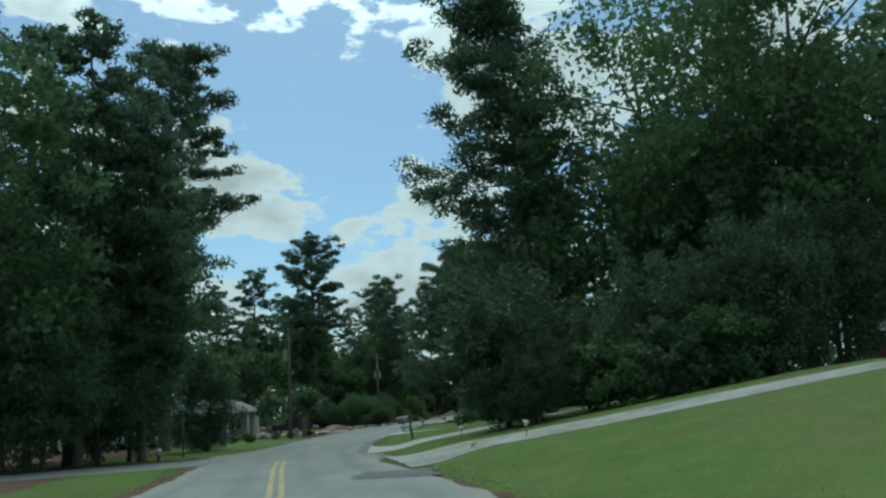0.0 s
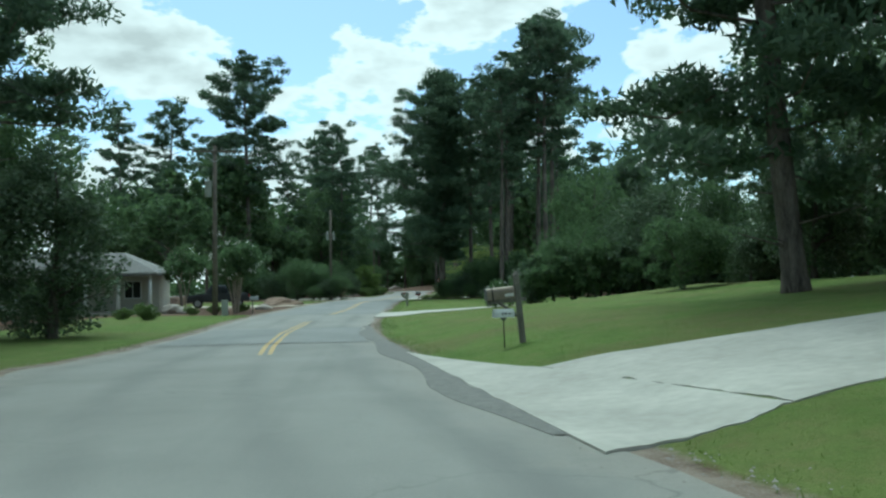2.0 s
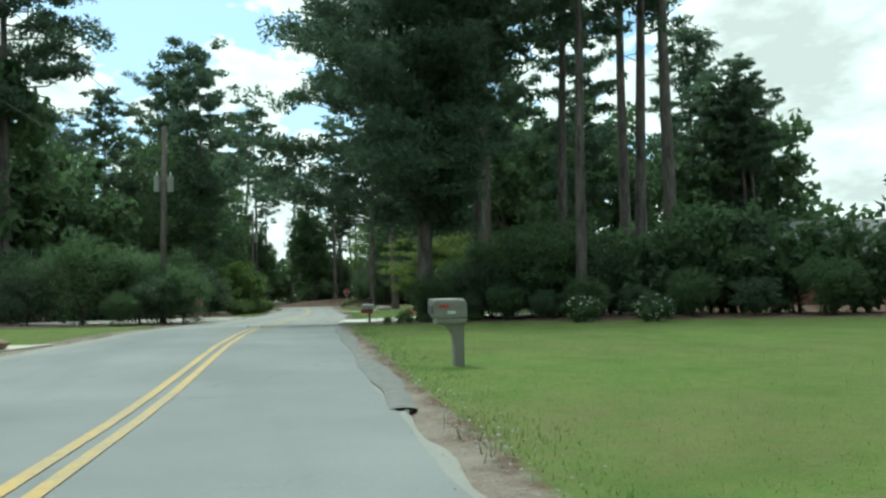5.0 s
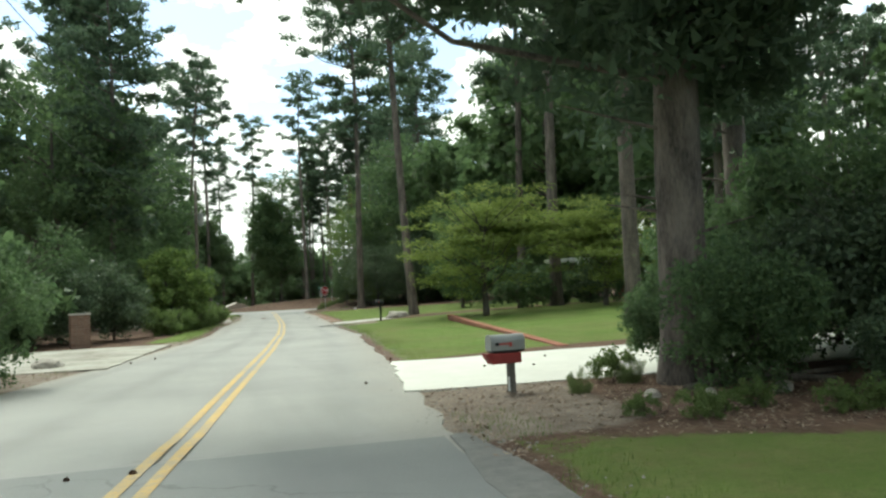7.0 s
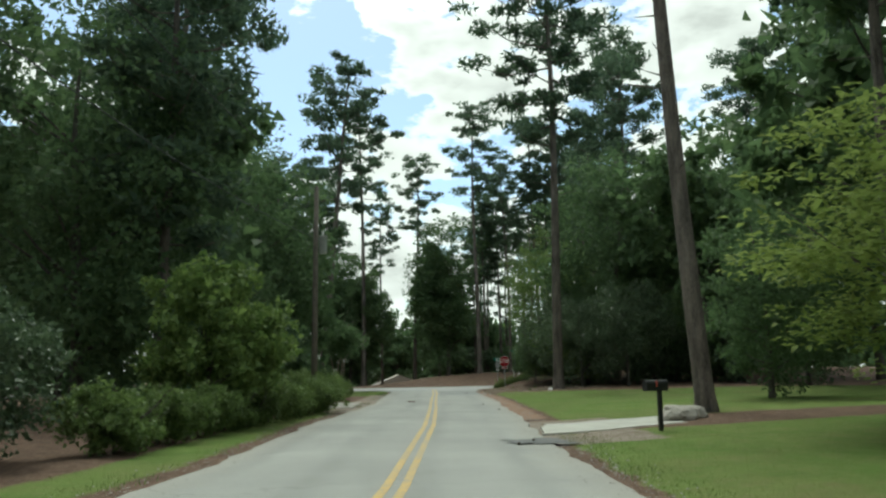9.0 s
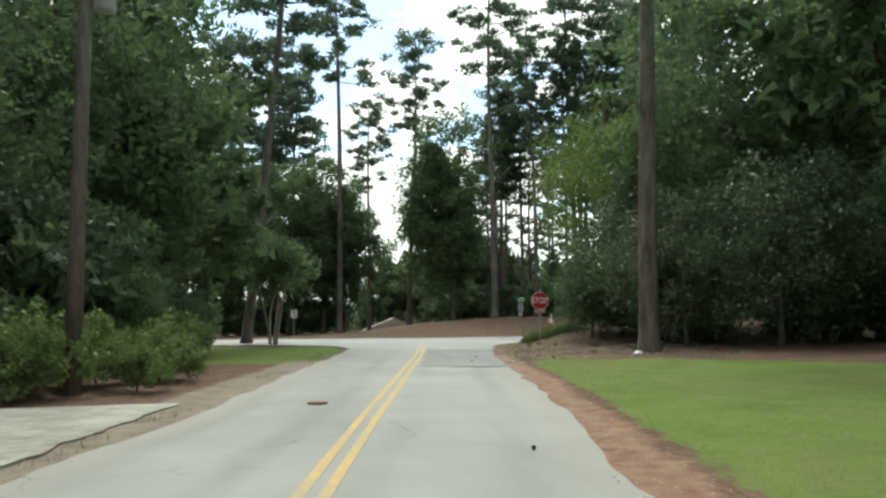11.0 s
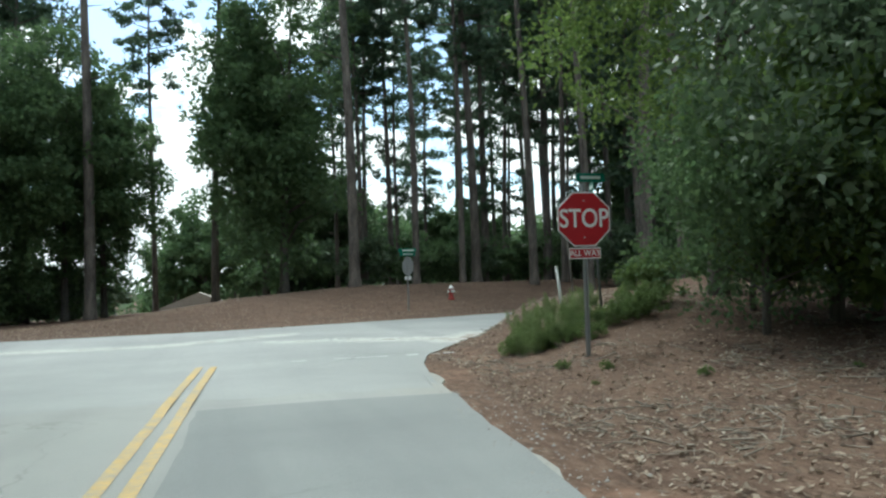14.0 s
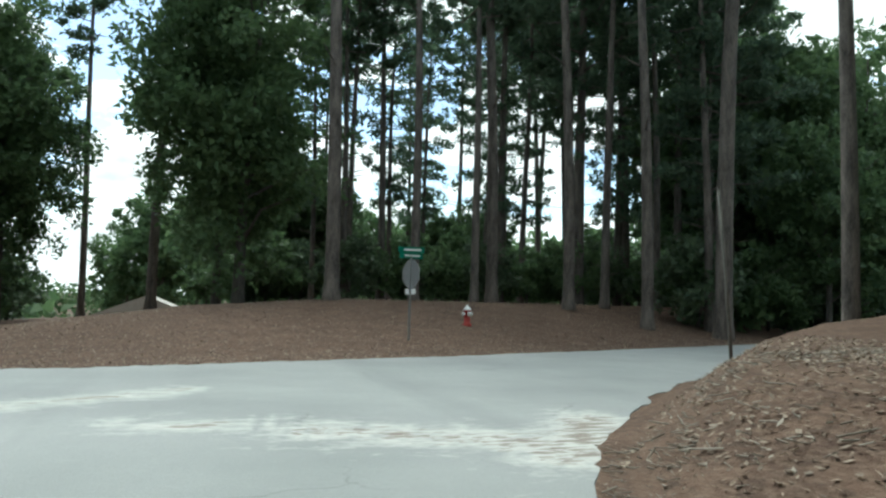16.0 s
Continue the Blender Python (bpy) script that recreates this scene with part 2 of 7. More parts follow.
def ground_material():
    m = Nodes("ground_cover", 0.95, 0.12)
    at = m.attribute("cover")
    sep = m.n.new("ShaderNodeSeparateColor")
    m.l.new(at.outputs["Color"], sep.inputs[0])
    edge = m.math("ADD", m.math("MULTIPLY", m.noise(1.1, 5), 0.55), m.math("MULTIPLY", m.noise(7, 3), 0.35))
    # straw and leaf litter
    fibre = m.noise(22, 4, 0.7, (1, 0.25, 1))
    straw = m.mix(m.ramp(m.noise(1.6, 5), 0.3, 0.7), (0.080, 0.050, 0.037), (0.14, 0.089, 0.063))
    straw = m.mix(m.ramp(fibre, 0.45, 0.75, 0, 0.75), straw, (0.23, 0.165, 0.12))
    straw = m.mix(m.ramp(m.noise(9, 5, 0.7, (1, 0.4, 1)), 0.52, 0.66, 0, 0.65), straw, (0.055, 0.038, 0.03))
    straw = m.mix(m.ramp(m.noise(14, 2), 0.66, 0.74, 0, 0.6), straw, (0.30, 0.24, 0.18))
    # dirt
    dirt = m.mix(m.ramp(m.noise(2.4, 6), 0.3, 0.7), (0.16, 0.12, 0.095), (0.27, 0.23, 0.185))
    dirt = m.mix(m.ramp(m.noise(45, 2), 0.5, 0.7, 0, 0.6), dirt, (0.33, 0.30, 0.26))
    # lawn
    blades = m.noise(60, 3, 0.7, (1, 1, 1))
    turf = m.mix(m.ramp(m.noise(0.5, 5), 0.3, 0.7), (0.088, 0.146, 0.030), (0.142, 0.210, 0.050))
    turf = m.mix(m.ramp(m.noise(1.4, 6, 0.65, (1, 0.6, 1)), 0.42, 0.66, 0, 0.7), turf, (0.185, 0.225, 0.070))
    turf = m.mix(m.ramp(m.noise(3.2, 5, 0.65), 0.5, 0.72, 0, 0.6), turf, (0.20, 0.19, 0.08))
    turf = m.mix(m.ramp(m.noise(7.5, 4, 0.7), 0.52, 0.7, 0, 0.55), turf, (0.060, 0.105, 0.022))
    dry = m.math("MULTIPLY", m.ramp(m.noise(0.2, 6, 0.62), 0.42, 0.62), m.ramp(m.noise(1.9, 5, 0.7), 0.34, 0.6, 0.35, 1.0))
    turf = m.mix(m.math("MULTIPLY", dry, at.outputs["Alpha"]), turf, m.mix(m.noise(5, 4), (0.15, 0.115, 0.058), (0.21, 0.175, 0.088)))
    turf = m.mix(m.ramp(blades, 0.35, 0.7, 0.0, 0.6), turf, (0.060, 0.100, 0.022))
    g = m.ramp(m.math("ADD", sep.outputs["Red"], m.math("SUBTRACT", edge, 0.45)), 0.42, 0.58)
    d = m.ramp(m.math("ADD", sep.outputs["Green"], m.math("SUBTRACT", edge, 0.45)), 0.40, 0.60)
    c = m.mix(g, straw, turf)
    c = m.mix(d, c, dirt)
    clay = m.mix(m.ramp(m.noise(3, 5), 0.3, 0.7), (0.18, 0.10, 0.068), (0.29, 0.19, 0.135))
    k = m.ramp(m.math("ADD", sep.outputs["Blue"], m.math("SUBTRACT", edge, 0.45)), 0.40, 0.62)
    c = m.mix(k, c, clay)
    m.color(c)
    m.bump(m.math("ADD", m.noise(25, 4), m.math("MULTIPLY", blades, 0.6)), 0.7, 0.04)
    return m.mat


ASPHALT = asphalt_material("asphalt", (0.205, 0.205, 0.188), (0.275, 0.274, 0.25), (0.14, 0.142, 0.135))
PALE_ASPHALT = asphalt_material("pale_asphalt", (0.25, 0.25, 0.233), (0.335, 0.332, 0.308), (0.18, 0.182, 0.172))
MID_ASPHALT = asphalt_material("mid_grey_asphalt", (0.185, 0.19, 0.185), (0.245, 0.25, 0.24), (0.14, 0.145, 0.145))
SANDY_ASPHALT = asphalt_material("sandy_asphalt", (0.25, 0.255, 0.245), (0.34, 0.34, 0.325), (0.19, 0.195, 0.19), True)
GROUND = ground_material()
CONCRETE = plain("concrete", (0.30, 0.29, 0.255), (0.47, 0.46, 0.41), 0.9, 0.85)
CLEAN = plain("clean_concrete", (0.50, 0.50, 0.45), (0.60, 0.60, 0.54), 1.5, 0.85)
STAINS = Nodes("stained_concrete", 0.9, 0.25)
s_dirt = STAINS.math("ADD", STAINS.math("MULTIPLY", STAINS.noise(0.55, 6, 0.65), 0.65), STAINS.math("MULTIPLY", STAINS.noise(4.5, 5, 0.7), 0.35))
s_base = STAINS.mix(STAINS.ramp(STAINS.noise(1.3, 5), 0.3, 0.7), (0.30, 0.29, 0.25), (0.42, 0.41, 0.36))
s_base = STAINS.mix(STAINS.ramp(s_dirt, 0.46, 0.6, 0, 0.8), s_base, (0.17, 0.155, 0.125))
s_base = STAINS.mix(STAINS.ramp(STAINS.noise(60, 3), 0.4, 0.7, 0, 0.4), s_base, (0.20, 0.19, 0.165))
STAINS.color(s_base)
STAINS.bump(s_dirt, 0.3, 0.01)
STAINED = STAINS.mat
SAND = plain("sand", (0.38, 0.34, 0.27), (0.52, 0.48, 0.40), 2.5, 0.95)
PATCH = plain("dark_asphalt", (0.10, 0.10, 0.10), (0.15, 0.15, 0.148), 3.0, 0.85)


def paint_material():
    m = Nodes("yellow_road_paint", 0.7, 0.3)
    wear = m.math("ADD", m.math("MULTIPLY", m.noise(5, 6, 0.7), 0.6), m.math("MULTIPLY", m.noise(0.5, 2), 0.4))
    chips = m.math("ADD", m.math("MULTIPLY", wear, 0.62), m.math("MULTIPLY", m.noise(26, 4, 0.7), 0.38))
    m.color(m.mix(m.ramp(chips, 0.44, 0.60, 0, 0.9), m.mix(m.noise(9, 4), (0.42, 0.27, 0.075), (0.52, 0.36, 0.13)), (0.25, 0.24, 0.205)))
    return m.mat


PAINT = paint_material()
CRUMBLE = plain("crumbling_asphalt", (0.12, 0.12, 0.112), (0.21, 0.205, 0.19), 7, 0.9, bump=0.6)
WORN_WHITE = plain("worn_white_paint", (0.42, 0.42, 0.40), (0.62, 0.62, 0.60), 30, 0.8)
PINE_LEAF = leaf_material("pine_needles", (0.056, 0.096, 0.060), (0.124, 0.180, 0.106), through=0.35)
OAK_LEAF = leaf_material("broad_leaves", (0.061, 0.108, 0.050), (0.136, 0.205, 0.088), through=0.38)
LIGHT_LEAF = leaf_material("light_green_leaves", (0.087, 0.145, 0.038), (0.189, 0.261, 0.075), through=0.35)
DOGWOOD_LEAF = leaf_material("dogwood_leaves", (0.15, 0.21, 0.05), (0.26, 0.32, 0.095), through=0.45)
FENNEL_LEAF = leaf_material("feathery_weed_leaves", (0.12, 0.17, 0.06), (0.21, 0.27, 0.11), through=0.35)
DARK_LEAF = leaf_material("glossy_dark_leaves", (0.050, 0.085, 0.045), (0.124, 0.171, 0.092), rough=0.38, through=0.25)
WEED_LEAF = leaf_material("weed_leaves", (0.081, 0.127, 0.037), (0.161, 0.224, 0.075), through=0.3)
GRASS_LEAF = leaf_material("grass_blades", (0.095, 0.150, 0.030), (0.170, 0.225, 0.055), through=0.3)
LITTER = leaf_material("fallen_leaves", (0.08, 0.052, 0.038), (0.36, 0.29, 0.22), through=0.1, rough=0.8)
PETAL = plain("white_flowers", (0.6, 0.6, 0.55), (0.75, 0.75, 0.7), 10, 0.6, bump=0)
PINE_BARK = bark_material("pine_bark", (0.05, 0.044, 0.04), (0.205, 0.175, 0.152), 4.0)
OAK_BARK = bark_material("grey_bark", (0.05, 0.045, 0.04), (0.15, 0.135, 0.115), 7.0)
PALE_BARK = bark_material("pale_smooth_bark", (0.22, 0.18, 0.14), (0.38, 0.33, 0.27), 3.0)
POLE_WOOD = bark_material("weathered_pole_wood", (0.10, 0.085, 0.07), (0.20, 0.175, 0.15), 9.0)
GREY_METAL = plain("galvanised_steel", (0.33, 0.34, 0.34), (0.45, 0.46, 0.46), 12, 0.45, 0.8, 0.05)
GREY_PAINT = plain("grey_paint", (0.30, 0.32, 0.31), (0.40, 0.41, 0.39), 6, 0.5)

# ---- plan: road edges and centre line as (y, x) ----
CENTRE = [(-20, 1.2), (2, -1.0), (16, -2.53), (20.2, -3.36), (25, -4.3), (30, -5.2), (45, -6.66), (48, -6.9), (54, -7.16), (63, -7.08), (82, -5.58), (89, -5.15), (95, -4.72), (101, -4.12), (109, -2.98), (115, -2.12), (119, -1.55), (129, -0.25), (140, 0.88), (150, 1.7), (155, 2.06), (165, 2.85), (171.5, 3.38), (178, 3.8), (183.2, 4.16)]
RIGHT = [(-20, 4.5), (2, 2.6), (15, 1.05), (18.7, 0.2), (21.5, -0.6), (25.2, -1.5), (29.4, -1.8), (33.6, -2.5), (38, -3.1), (44.2, -3.55), (48.6, -4.0), (53.2, -4.35), (60, -4.3), (65.2, -4.1), (72, -3.75), (82, -3.05), (85, -2.78), (94, -2.05), (100.8, -1.32), (104.3, -0.95), (108, -0.28), (112, 0.38), (118.5, 1.22), (125.4, 2.15), (129, 2.4), (136.3, 3.0), (142, 3.7), (150.2, 4.45), (156.3, 5.05), (163.7, 5.65), (168, 5.8), (172.9, 6.15), (177.5, 6.78), (180, 7.2)]
LEFT = [(-20, -3), (2, -4), (15, -5.1), (24, -6.65), (31, -8.15), (36, -9.8), (43, -11.0), (47, -10.5), (56, -10.4), (65, -10.75), (78, -10.5), (88, -9.2), (95, -8.3), (101, -8.05), (106, -7.6), (112, -6.6), (117, -5.4), (121, -4.65), (126, -3.85), (132, -2.85), (142, -2.15), (149, -1.3), (154, -0.65), (163, -0.15), (172, 0.4), (180, 0.7)]
# the crossing road's two edges as (x, y)
NEAR = [(-60, 172), (-12, 181.5), (-4, 183.2), (0, 181.6), (0.8, 178), (6.8, 178), (7.05, 179.6), (7.4, 181.2), (7.9, 182.8), (8.75, 184.3), (9.7, 186.0), (10.9, 187.6), (12.5, 189.6), (14.4, 191.5), (17, 193.4), (20, 195.0), (25, 197.4), (60, 212.5)]
FAR = [(-60, 180), (-20, 189.5), (-5, 192.8), (4.5, 194.2), (12, 197.2), (25, 203.4), (60, 220)]
RISE = [(-20, 0.42), (24, 0.40), (33, 0.22), (45, 0.0), (60, -0.08), (80, -0.08), (90, 0.06), (98, 0.08), (105, 0.0)]
SLOPE = [(-20, 0.16), (28, 0.14), (45, 0.12), (60, 0.10), (70, 0.05), (80, 0.015), (104, 0.01), (115, 0.02), (135, 0.03), (168, 0.03), (180, 0.05)]
BANK = [(-20, -0.3), (-5, -0.15), (0, 0.1), (6, 0.9), (12, 1.3), (25, 1.3), (60, 1.3)]


def along(table, v):
    a = np.array(table, float)
    return np.interp(v, a[:, 0], a[:, 1])


def step(v, a, b):
    s = np.clip((v - a) / (b - a), 0, 1)
    return s * s * (3 - 2 * s)


def road_z(y):
    return along(RISE, y)


def height(x, y):
    """The ground's height off the roads."""
    x, y = np.asarray(x, float), np.asarray(y, float)
    r, l = along(RIGHT, y), along(LEFT, y)
    dr, dl = x - r, l - x
    up = along(SLOPE, y) * np.clip(dr, 0, 14) * step(dr, 0, 2.5)
    up = up + 0.32 * step(dr, 1.5, 7) * (1 - step(y, 13.5, 20.5))
    corner = 0.62 * step(dr, 1, 4) * step(y, 174, 183) * (x > 0)
    fade = 1 - step(y, 183, 186)
    before = road_z(y) + (up + corner) * np.where(x > 6, 1, fade)
    before = before + 0.03 * np.sin(x * 0.31 + y * 0.17) * step(np.maximum(dr, dl), 1, 6)
    df = y - along(FAR, x)
    beyond = along(BANK, x) * step(df, 0.2, 11) - 0.012 * np.clip(df - 16, 0, 400) - 0.09 * np.clip(df - 38, 0, 40) * (1 - step(x, 8, 14))
    dn = along(NEAR, x) - y
    z = np.where(df > 0, beyond, np.where(dn > 0, before * np.where(x > 6, step(dn, 0, 2.5), 1), 0))
    return z


def z_at(x, y):
    return float(height(x, y))


# ---- small mesh helpers ----
def mesh_of(name, verts, faces, mat, smooth=False):
    me = bpy.data.meshes.new(name)
    me.from_pydata([tuple(v) for v in verts] if not isinstance(verts, np.ndarray) else verts.tolist(), [], faces if isinstance(faces, list) else faces.tolist())
    me.materials.append(mat)
    if smooth:
        me.polygons.foreach_set("use_smooth", [True] * len(me.polygons))
    me.update()
    return me


def part(name, data, mat, parent, label=""):
    """Links a mesh or a bmesh as one object under a thing or a part."""
    if isinstance(data, bmesh.types.BMesh):
        me = bpy.data.meshes.new(name)
        data.to_mesh(me)
        data.free()
        data = me
    if not data.materials:
        data.materials.append(mat)
    ob = new(name, data)
    ob.parent = parent
    return tagged(ob, label)


def thing(name, label, category, group="", at=None, kind=""):
    ob = tagged(new(name), label, category, group, kind)
    if at is not None:
        ob.matrix_basis = at
    return ob


def box(bm, x0, x1, y0, y1, z0, z1, bevel=0.0):
    r = bmesh.ops.create_cube(bm, size=1)
    vs = r["verts"]
    for v in vs:
        v.co = Vector((x0 + (v.co.x + 0.5) * (x1 - x0), y0 + (v.co.y + 0.5) * (y1 - y0), z0 + (v.co.z + 0.5) * (z1 - z0)))
    if bevel:
        es = list({e for v in vs for e in v.link_edges})
        bmesh.ops.bevel(bm, geom=es, offset=bevel, segments=2, affect="EDGES", profile=0.6)
    return bm


def boxed(*a, bevel=0.0):
    return box(bmesh.new(), *a, bevel=bevel)


def tube(points, radii, sides=8, cap=True):
    """Verts and faces of a round rod along points."""
    pts = np.array(points, float)
    n = len(pts)
    tang = np.gradient(pts, axis=0)
    tang /= np.linalg.norm(tang, axis=1)[:, None] + 1e-9
    ref = np.where(np.abs(tang[:, 2:3]) > 0.9, np.array([[1.0, 0, 0]]), np.array([[0, 0, 1.0]]))
    u = np.cross(tang, ref)
    u /= np.linalg.norm(u, axis=1)[:, None] + 1e-9
    w = np.cross(tang, u)
    a = np.linspace(0, 2 * np.pi, sides, endpoint=False)
    ring = u[:, None, :] * np.cos(a)[None, :, None] + w[:, None, :] * np.sin(a)[None, :, None]
    v = (pts[:, None, :] + ring * np.array(radii, float)[:, None, None]).reshape(-1, 3)
    f = []
    for i in range(n - 1):
        for j in range(sides):
            k = (j + 1) % sides
            f.append((i * sides + j, i * sides + k, (i + 1) * sides + k, (i + 1) * sides + j))
    if cap:
        f.append(tuple(range(sides - 1, -1, -1)))
        f.append(tuple(range((n - 1) * sides, n * sides)))
    return v, f


def joined(pieces):
    vs, fs, o = [], [], 0
    for v, f in pieces:
        vs.append(np.asarray(v, float))
        fs += [tuple(i + o for i in q) for q in f]
        o += len(v)
    return np.concatenate(vs), fs


def rod(bm_name, points, radii, mat, parent, sides=10, label=""):
    v, f = tube(points, radii, sides)
    return part(bm_name, mesh_of(bm_name, v, f, mat, True), mat, parent, label)


# ---- leaves ----
def leaves(rng, centres, spread, per, length, width, flat=1.0, droop=0.0, fold=0.25, single=False, level=False):
    """Many small folded leaves round the centres, as verts and faces; single: one triangle each."""
    c = np.repeat(np.asarray(centres, float), per, axis=0)
    s = np.repeat(np.asarray(spread, float).reshape(-1, 1) * np.ones((len(centres), 1)), per, axis=0)
    n = len(c)
    d = rng.normal(size=(n, 3))
    d /= np.linalg.norm(d, axis=1)[:, None] + 1e-9
    rad = rng.random((n, 1)) ** 0.45
    pos = c + d * rad * s * np.array([1, 1, flat])
    ax = d * 0.7 + rng.normal(size=(n, 3)) * 0.6 + np.array([0, 0, -droop])
    if level:
        ax[:, 2] *= 0.3
    ax /= np.linalg.norm(ax, axis=1)[:, None] + 1e-9
    side = np.cross(ax, rng.normal(size=(n, 3)) * (0.3 if level else 1.0) + np.array([0, 0, 1.0 if level else 0.0]))
    side /= np.linalg.norm(side, axis=1)[:, None] + 1e-9
    up = np.cross(side, ax)
    ln = length * (0.6 + 0.8 * rng.random((n, 1)))
    wd = width * (0.6 + 0.8 * rng.random((n, 1)))
    a = pos - ax * ln * 0.5
    b = pos + side * wd * 0.5 + up * wd * fold - ax * ln * 0.05
    e = pos + ax * ln * 0.5
    g = pos - side * wd * 0.5 + up * wd * fold - ax * ln * 0.05
    if single:
        v = np.stack([a + side * wd * 0.5, a - side * wd * 0.5, e], 1).reshape(-1, 3)
        i = np.arange(n) * 3
        return v, np.stack([i, i + 1, i + 2], 1)
    v = np.stack([a, b, e, g], 1).reshape(-1, 3)
    i = np.arange(n) * 4
    f = np.stack([i, i + 1, i + 2, i + 3], 1)
    return v, f


def leaf_mesh(name, v, f, mat):
    me = bpy.data.meshes.new(name)
    me.vertices.add(len(v))
    me.vertices.foreach_set("co", v.astype(np.float32).ravel())
    k = f.shape[1]
    me.loops.add(len(f) * k)
    me.loops.foreach_set("vertex_index", f.astype(np.int32).ravel())
    me.polygons.add(len(f))
    me.polygons.foreach_set("loop_start", np.arange(0, len(f) * k, k, dtype=np.int32))
    me.polygons.foreach_set("loop_total", np.full(len(f), k, dtype=np.int32))
    me.update(calc_edges=True)
    me.materials.append(mat)
    return me


def trunk_line(rng, top, bend=0.3, n=9):
    t = np.linspace(0, 1, n)
    ph, am = rng.random(2) * 6.28, bend * (0.5 + rng.random(2))
    x = am[0] * (np.sin(t * 4 + ph[0]) - np.sin(ph[0])) * t
    y = am[1] * (np.sin(t * 3.4 + ph[1]) - np.sin(ph[1])) * t
    return np.stack([x, y, t * top], 1)


def on_line(line, z):
    return np.array([np.interp(z, line[:, 2], line[:, 0]), np.interp(z, line[:, 2], line[:, 1]), z])


def pine(seed, top=26.0, bare=0.5, reach=3.6, radius=0.27, branches=34, per=49, label="", group="", size=1.0, lean=(0, 0), skirt=1.0, taper=0.0, dense=1.0, inner=0.3, limb=1.0, bias=0.0):
    """A tall pine: ringed trunk with root flare, limbs and plates of needle tufts; bias lengthens the limbs on its -x side."""
    rng = np.random.default_rng(seed)
    line = trunk_line(rng, top, 0.35)
    line[:, 0] += lean[0] * line[:, 2]
    line[:, 1] += lean[1] * line[:, 2]
    zs = np.concatenate([[-0.3, 0.15, 0.5, 1.2], np.linspace(3, top, 12)])
    pts = np.array([on_line(line, z) for z in zs])
    rad = radius * np.concatenate([[1.5, 1.32, 1.12, 1.04], np.linspace(1.0, 0.12, 12) ** 0.8])
    pieces = [tube(pts, rad, 12)]
    centres, spread = [], []
    for i in range(branches):
        u = (i + rng.random()) / branches
        z = top * (bare + (1 - bare) * u ** 0.9)
        base = on_line(line, z)
        az = i * 2.4 + rng.random() * 1.2
        shape = (0.35 + 0.65 * math.sin(math.pi * min(1, 0.18 + u * 0.82))) * (0.6 + 0.5 * rng.random())
        ln = reach * shape * (1.0 if u < 0.9 else 0.6) * (skirt if u < 0.3 else 1.0) * (1 - taper * u) * (1 - bias * math.cos(az))
        tilt = 0.05 + 0.55 * u + rng.normal() * 0.12
        out = np.array([math.cos(az), math.sin(az), tilt])
        mid = base + out * ln * 0.55 + np.array([0, 0, -0.08 * ln])
        end = base + out * ln + np.array([0, 0, 0.05 * ln])
        r0 = (0.03 + 0.010 * ln * (1 - 0.5 * u)) * limb
        pieces.append(tube([base, mid, end], [r0, r0 * 0.6, r0 * 0.2], 5, False))
        k = int((3 + ln * 0.9) * dense)
        for j in range(k):
            s = inner + (1.05 - inner) * (j + rng.random()) / k
            p = base + (end - base) * s + rng.normal(size=3) * np.array([0.5, 0.5, 0.2])
            centres.append(p)
            spread.append((0.55 + 0.6 * rng.random()) * (0.5 + 0.09 * reach))
    # dead stubs on the bare trunk
    for i in range(6):
        z = top * bare * (0.35 + 0.6 * rng.random())
        base, az = on_line(line, z), rng.random() * 6.28
        ln = 0.5 + 1.3 * rng.random()
        pieces.append(tube([base, base + np.array([math.cos(az), math.sin(az), 0.2]) * ln], [0.035, 0.008], 5, False))
    v, f = joined(pieces)
    root = thing("pine_tree", label, "pine tree", group)
    part("trunk", mesh_of("pine_trunk", v, f, PINE_BARK, True), PINE_BARK, root)
    lv, lf = leaves(rng, centres, spread, per, 0.44 * size, 0.19 * size, 0.5, -0.25, single=True)
    part("crown", leaf_mesh("pine_crown", lv, lf, PINE_LEAF), PINE_LEAF, root)
    return root


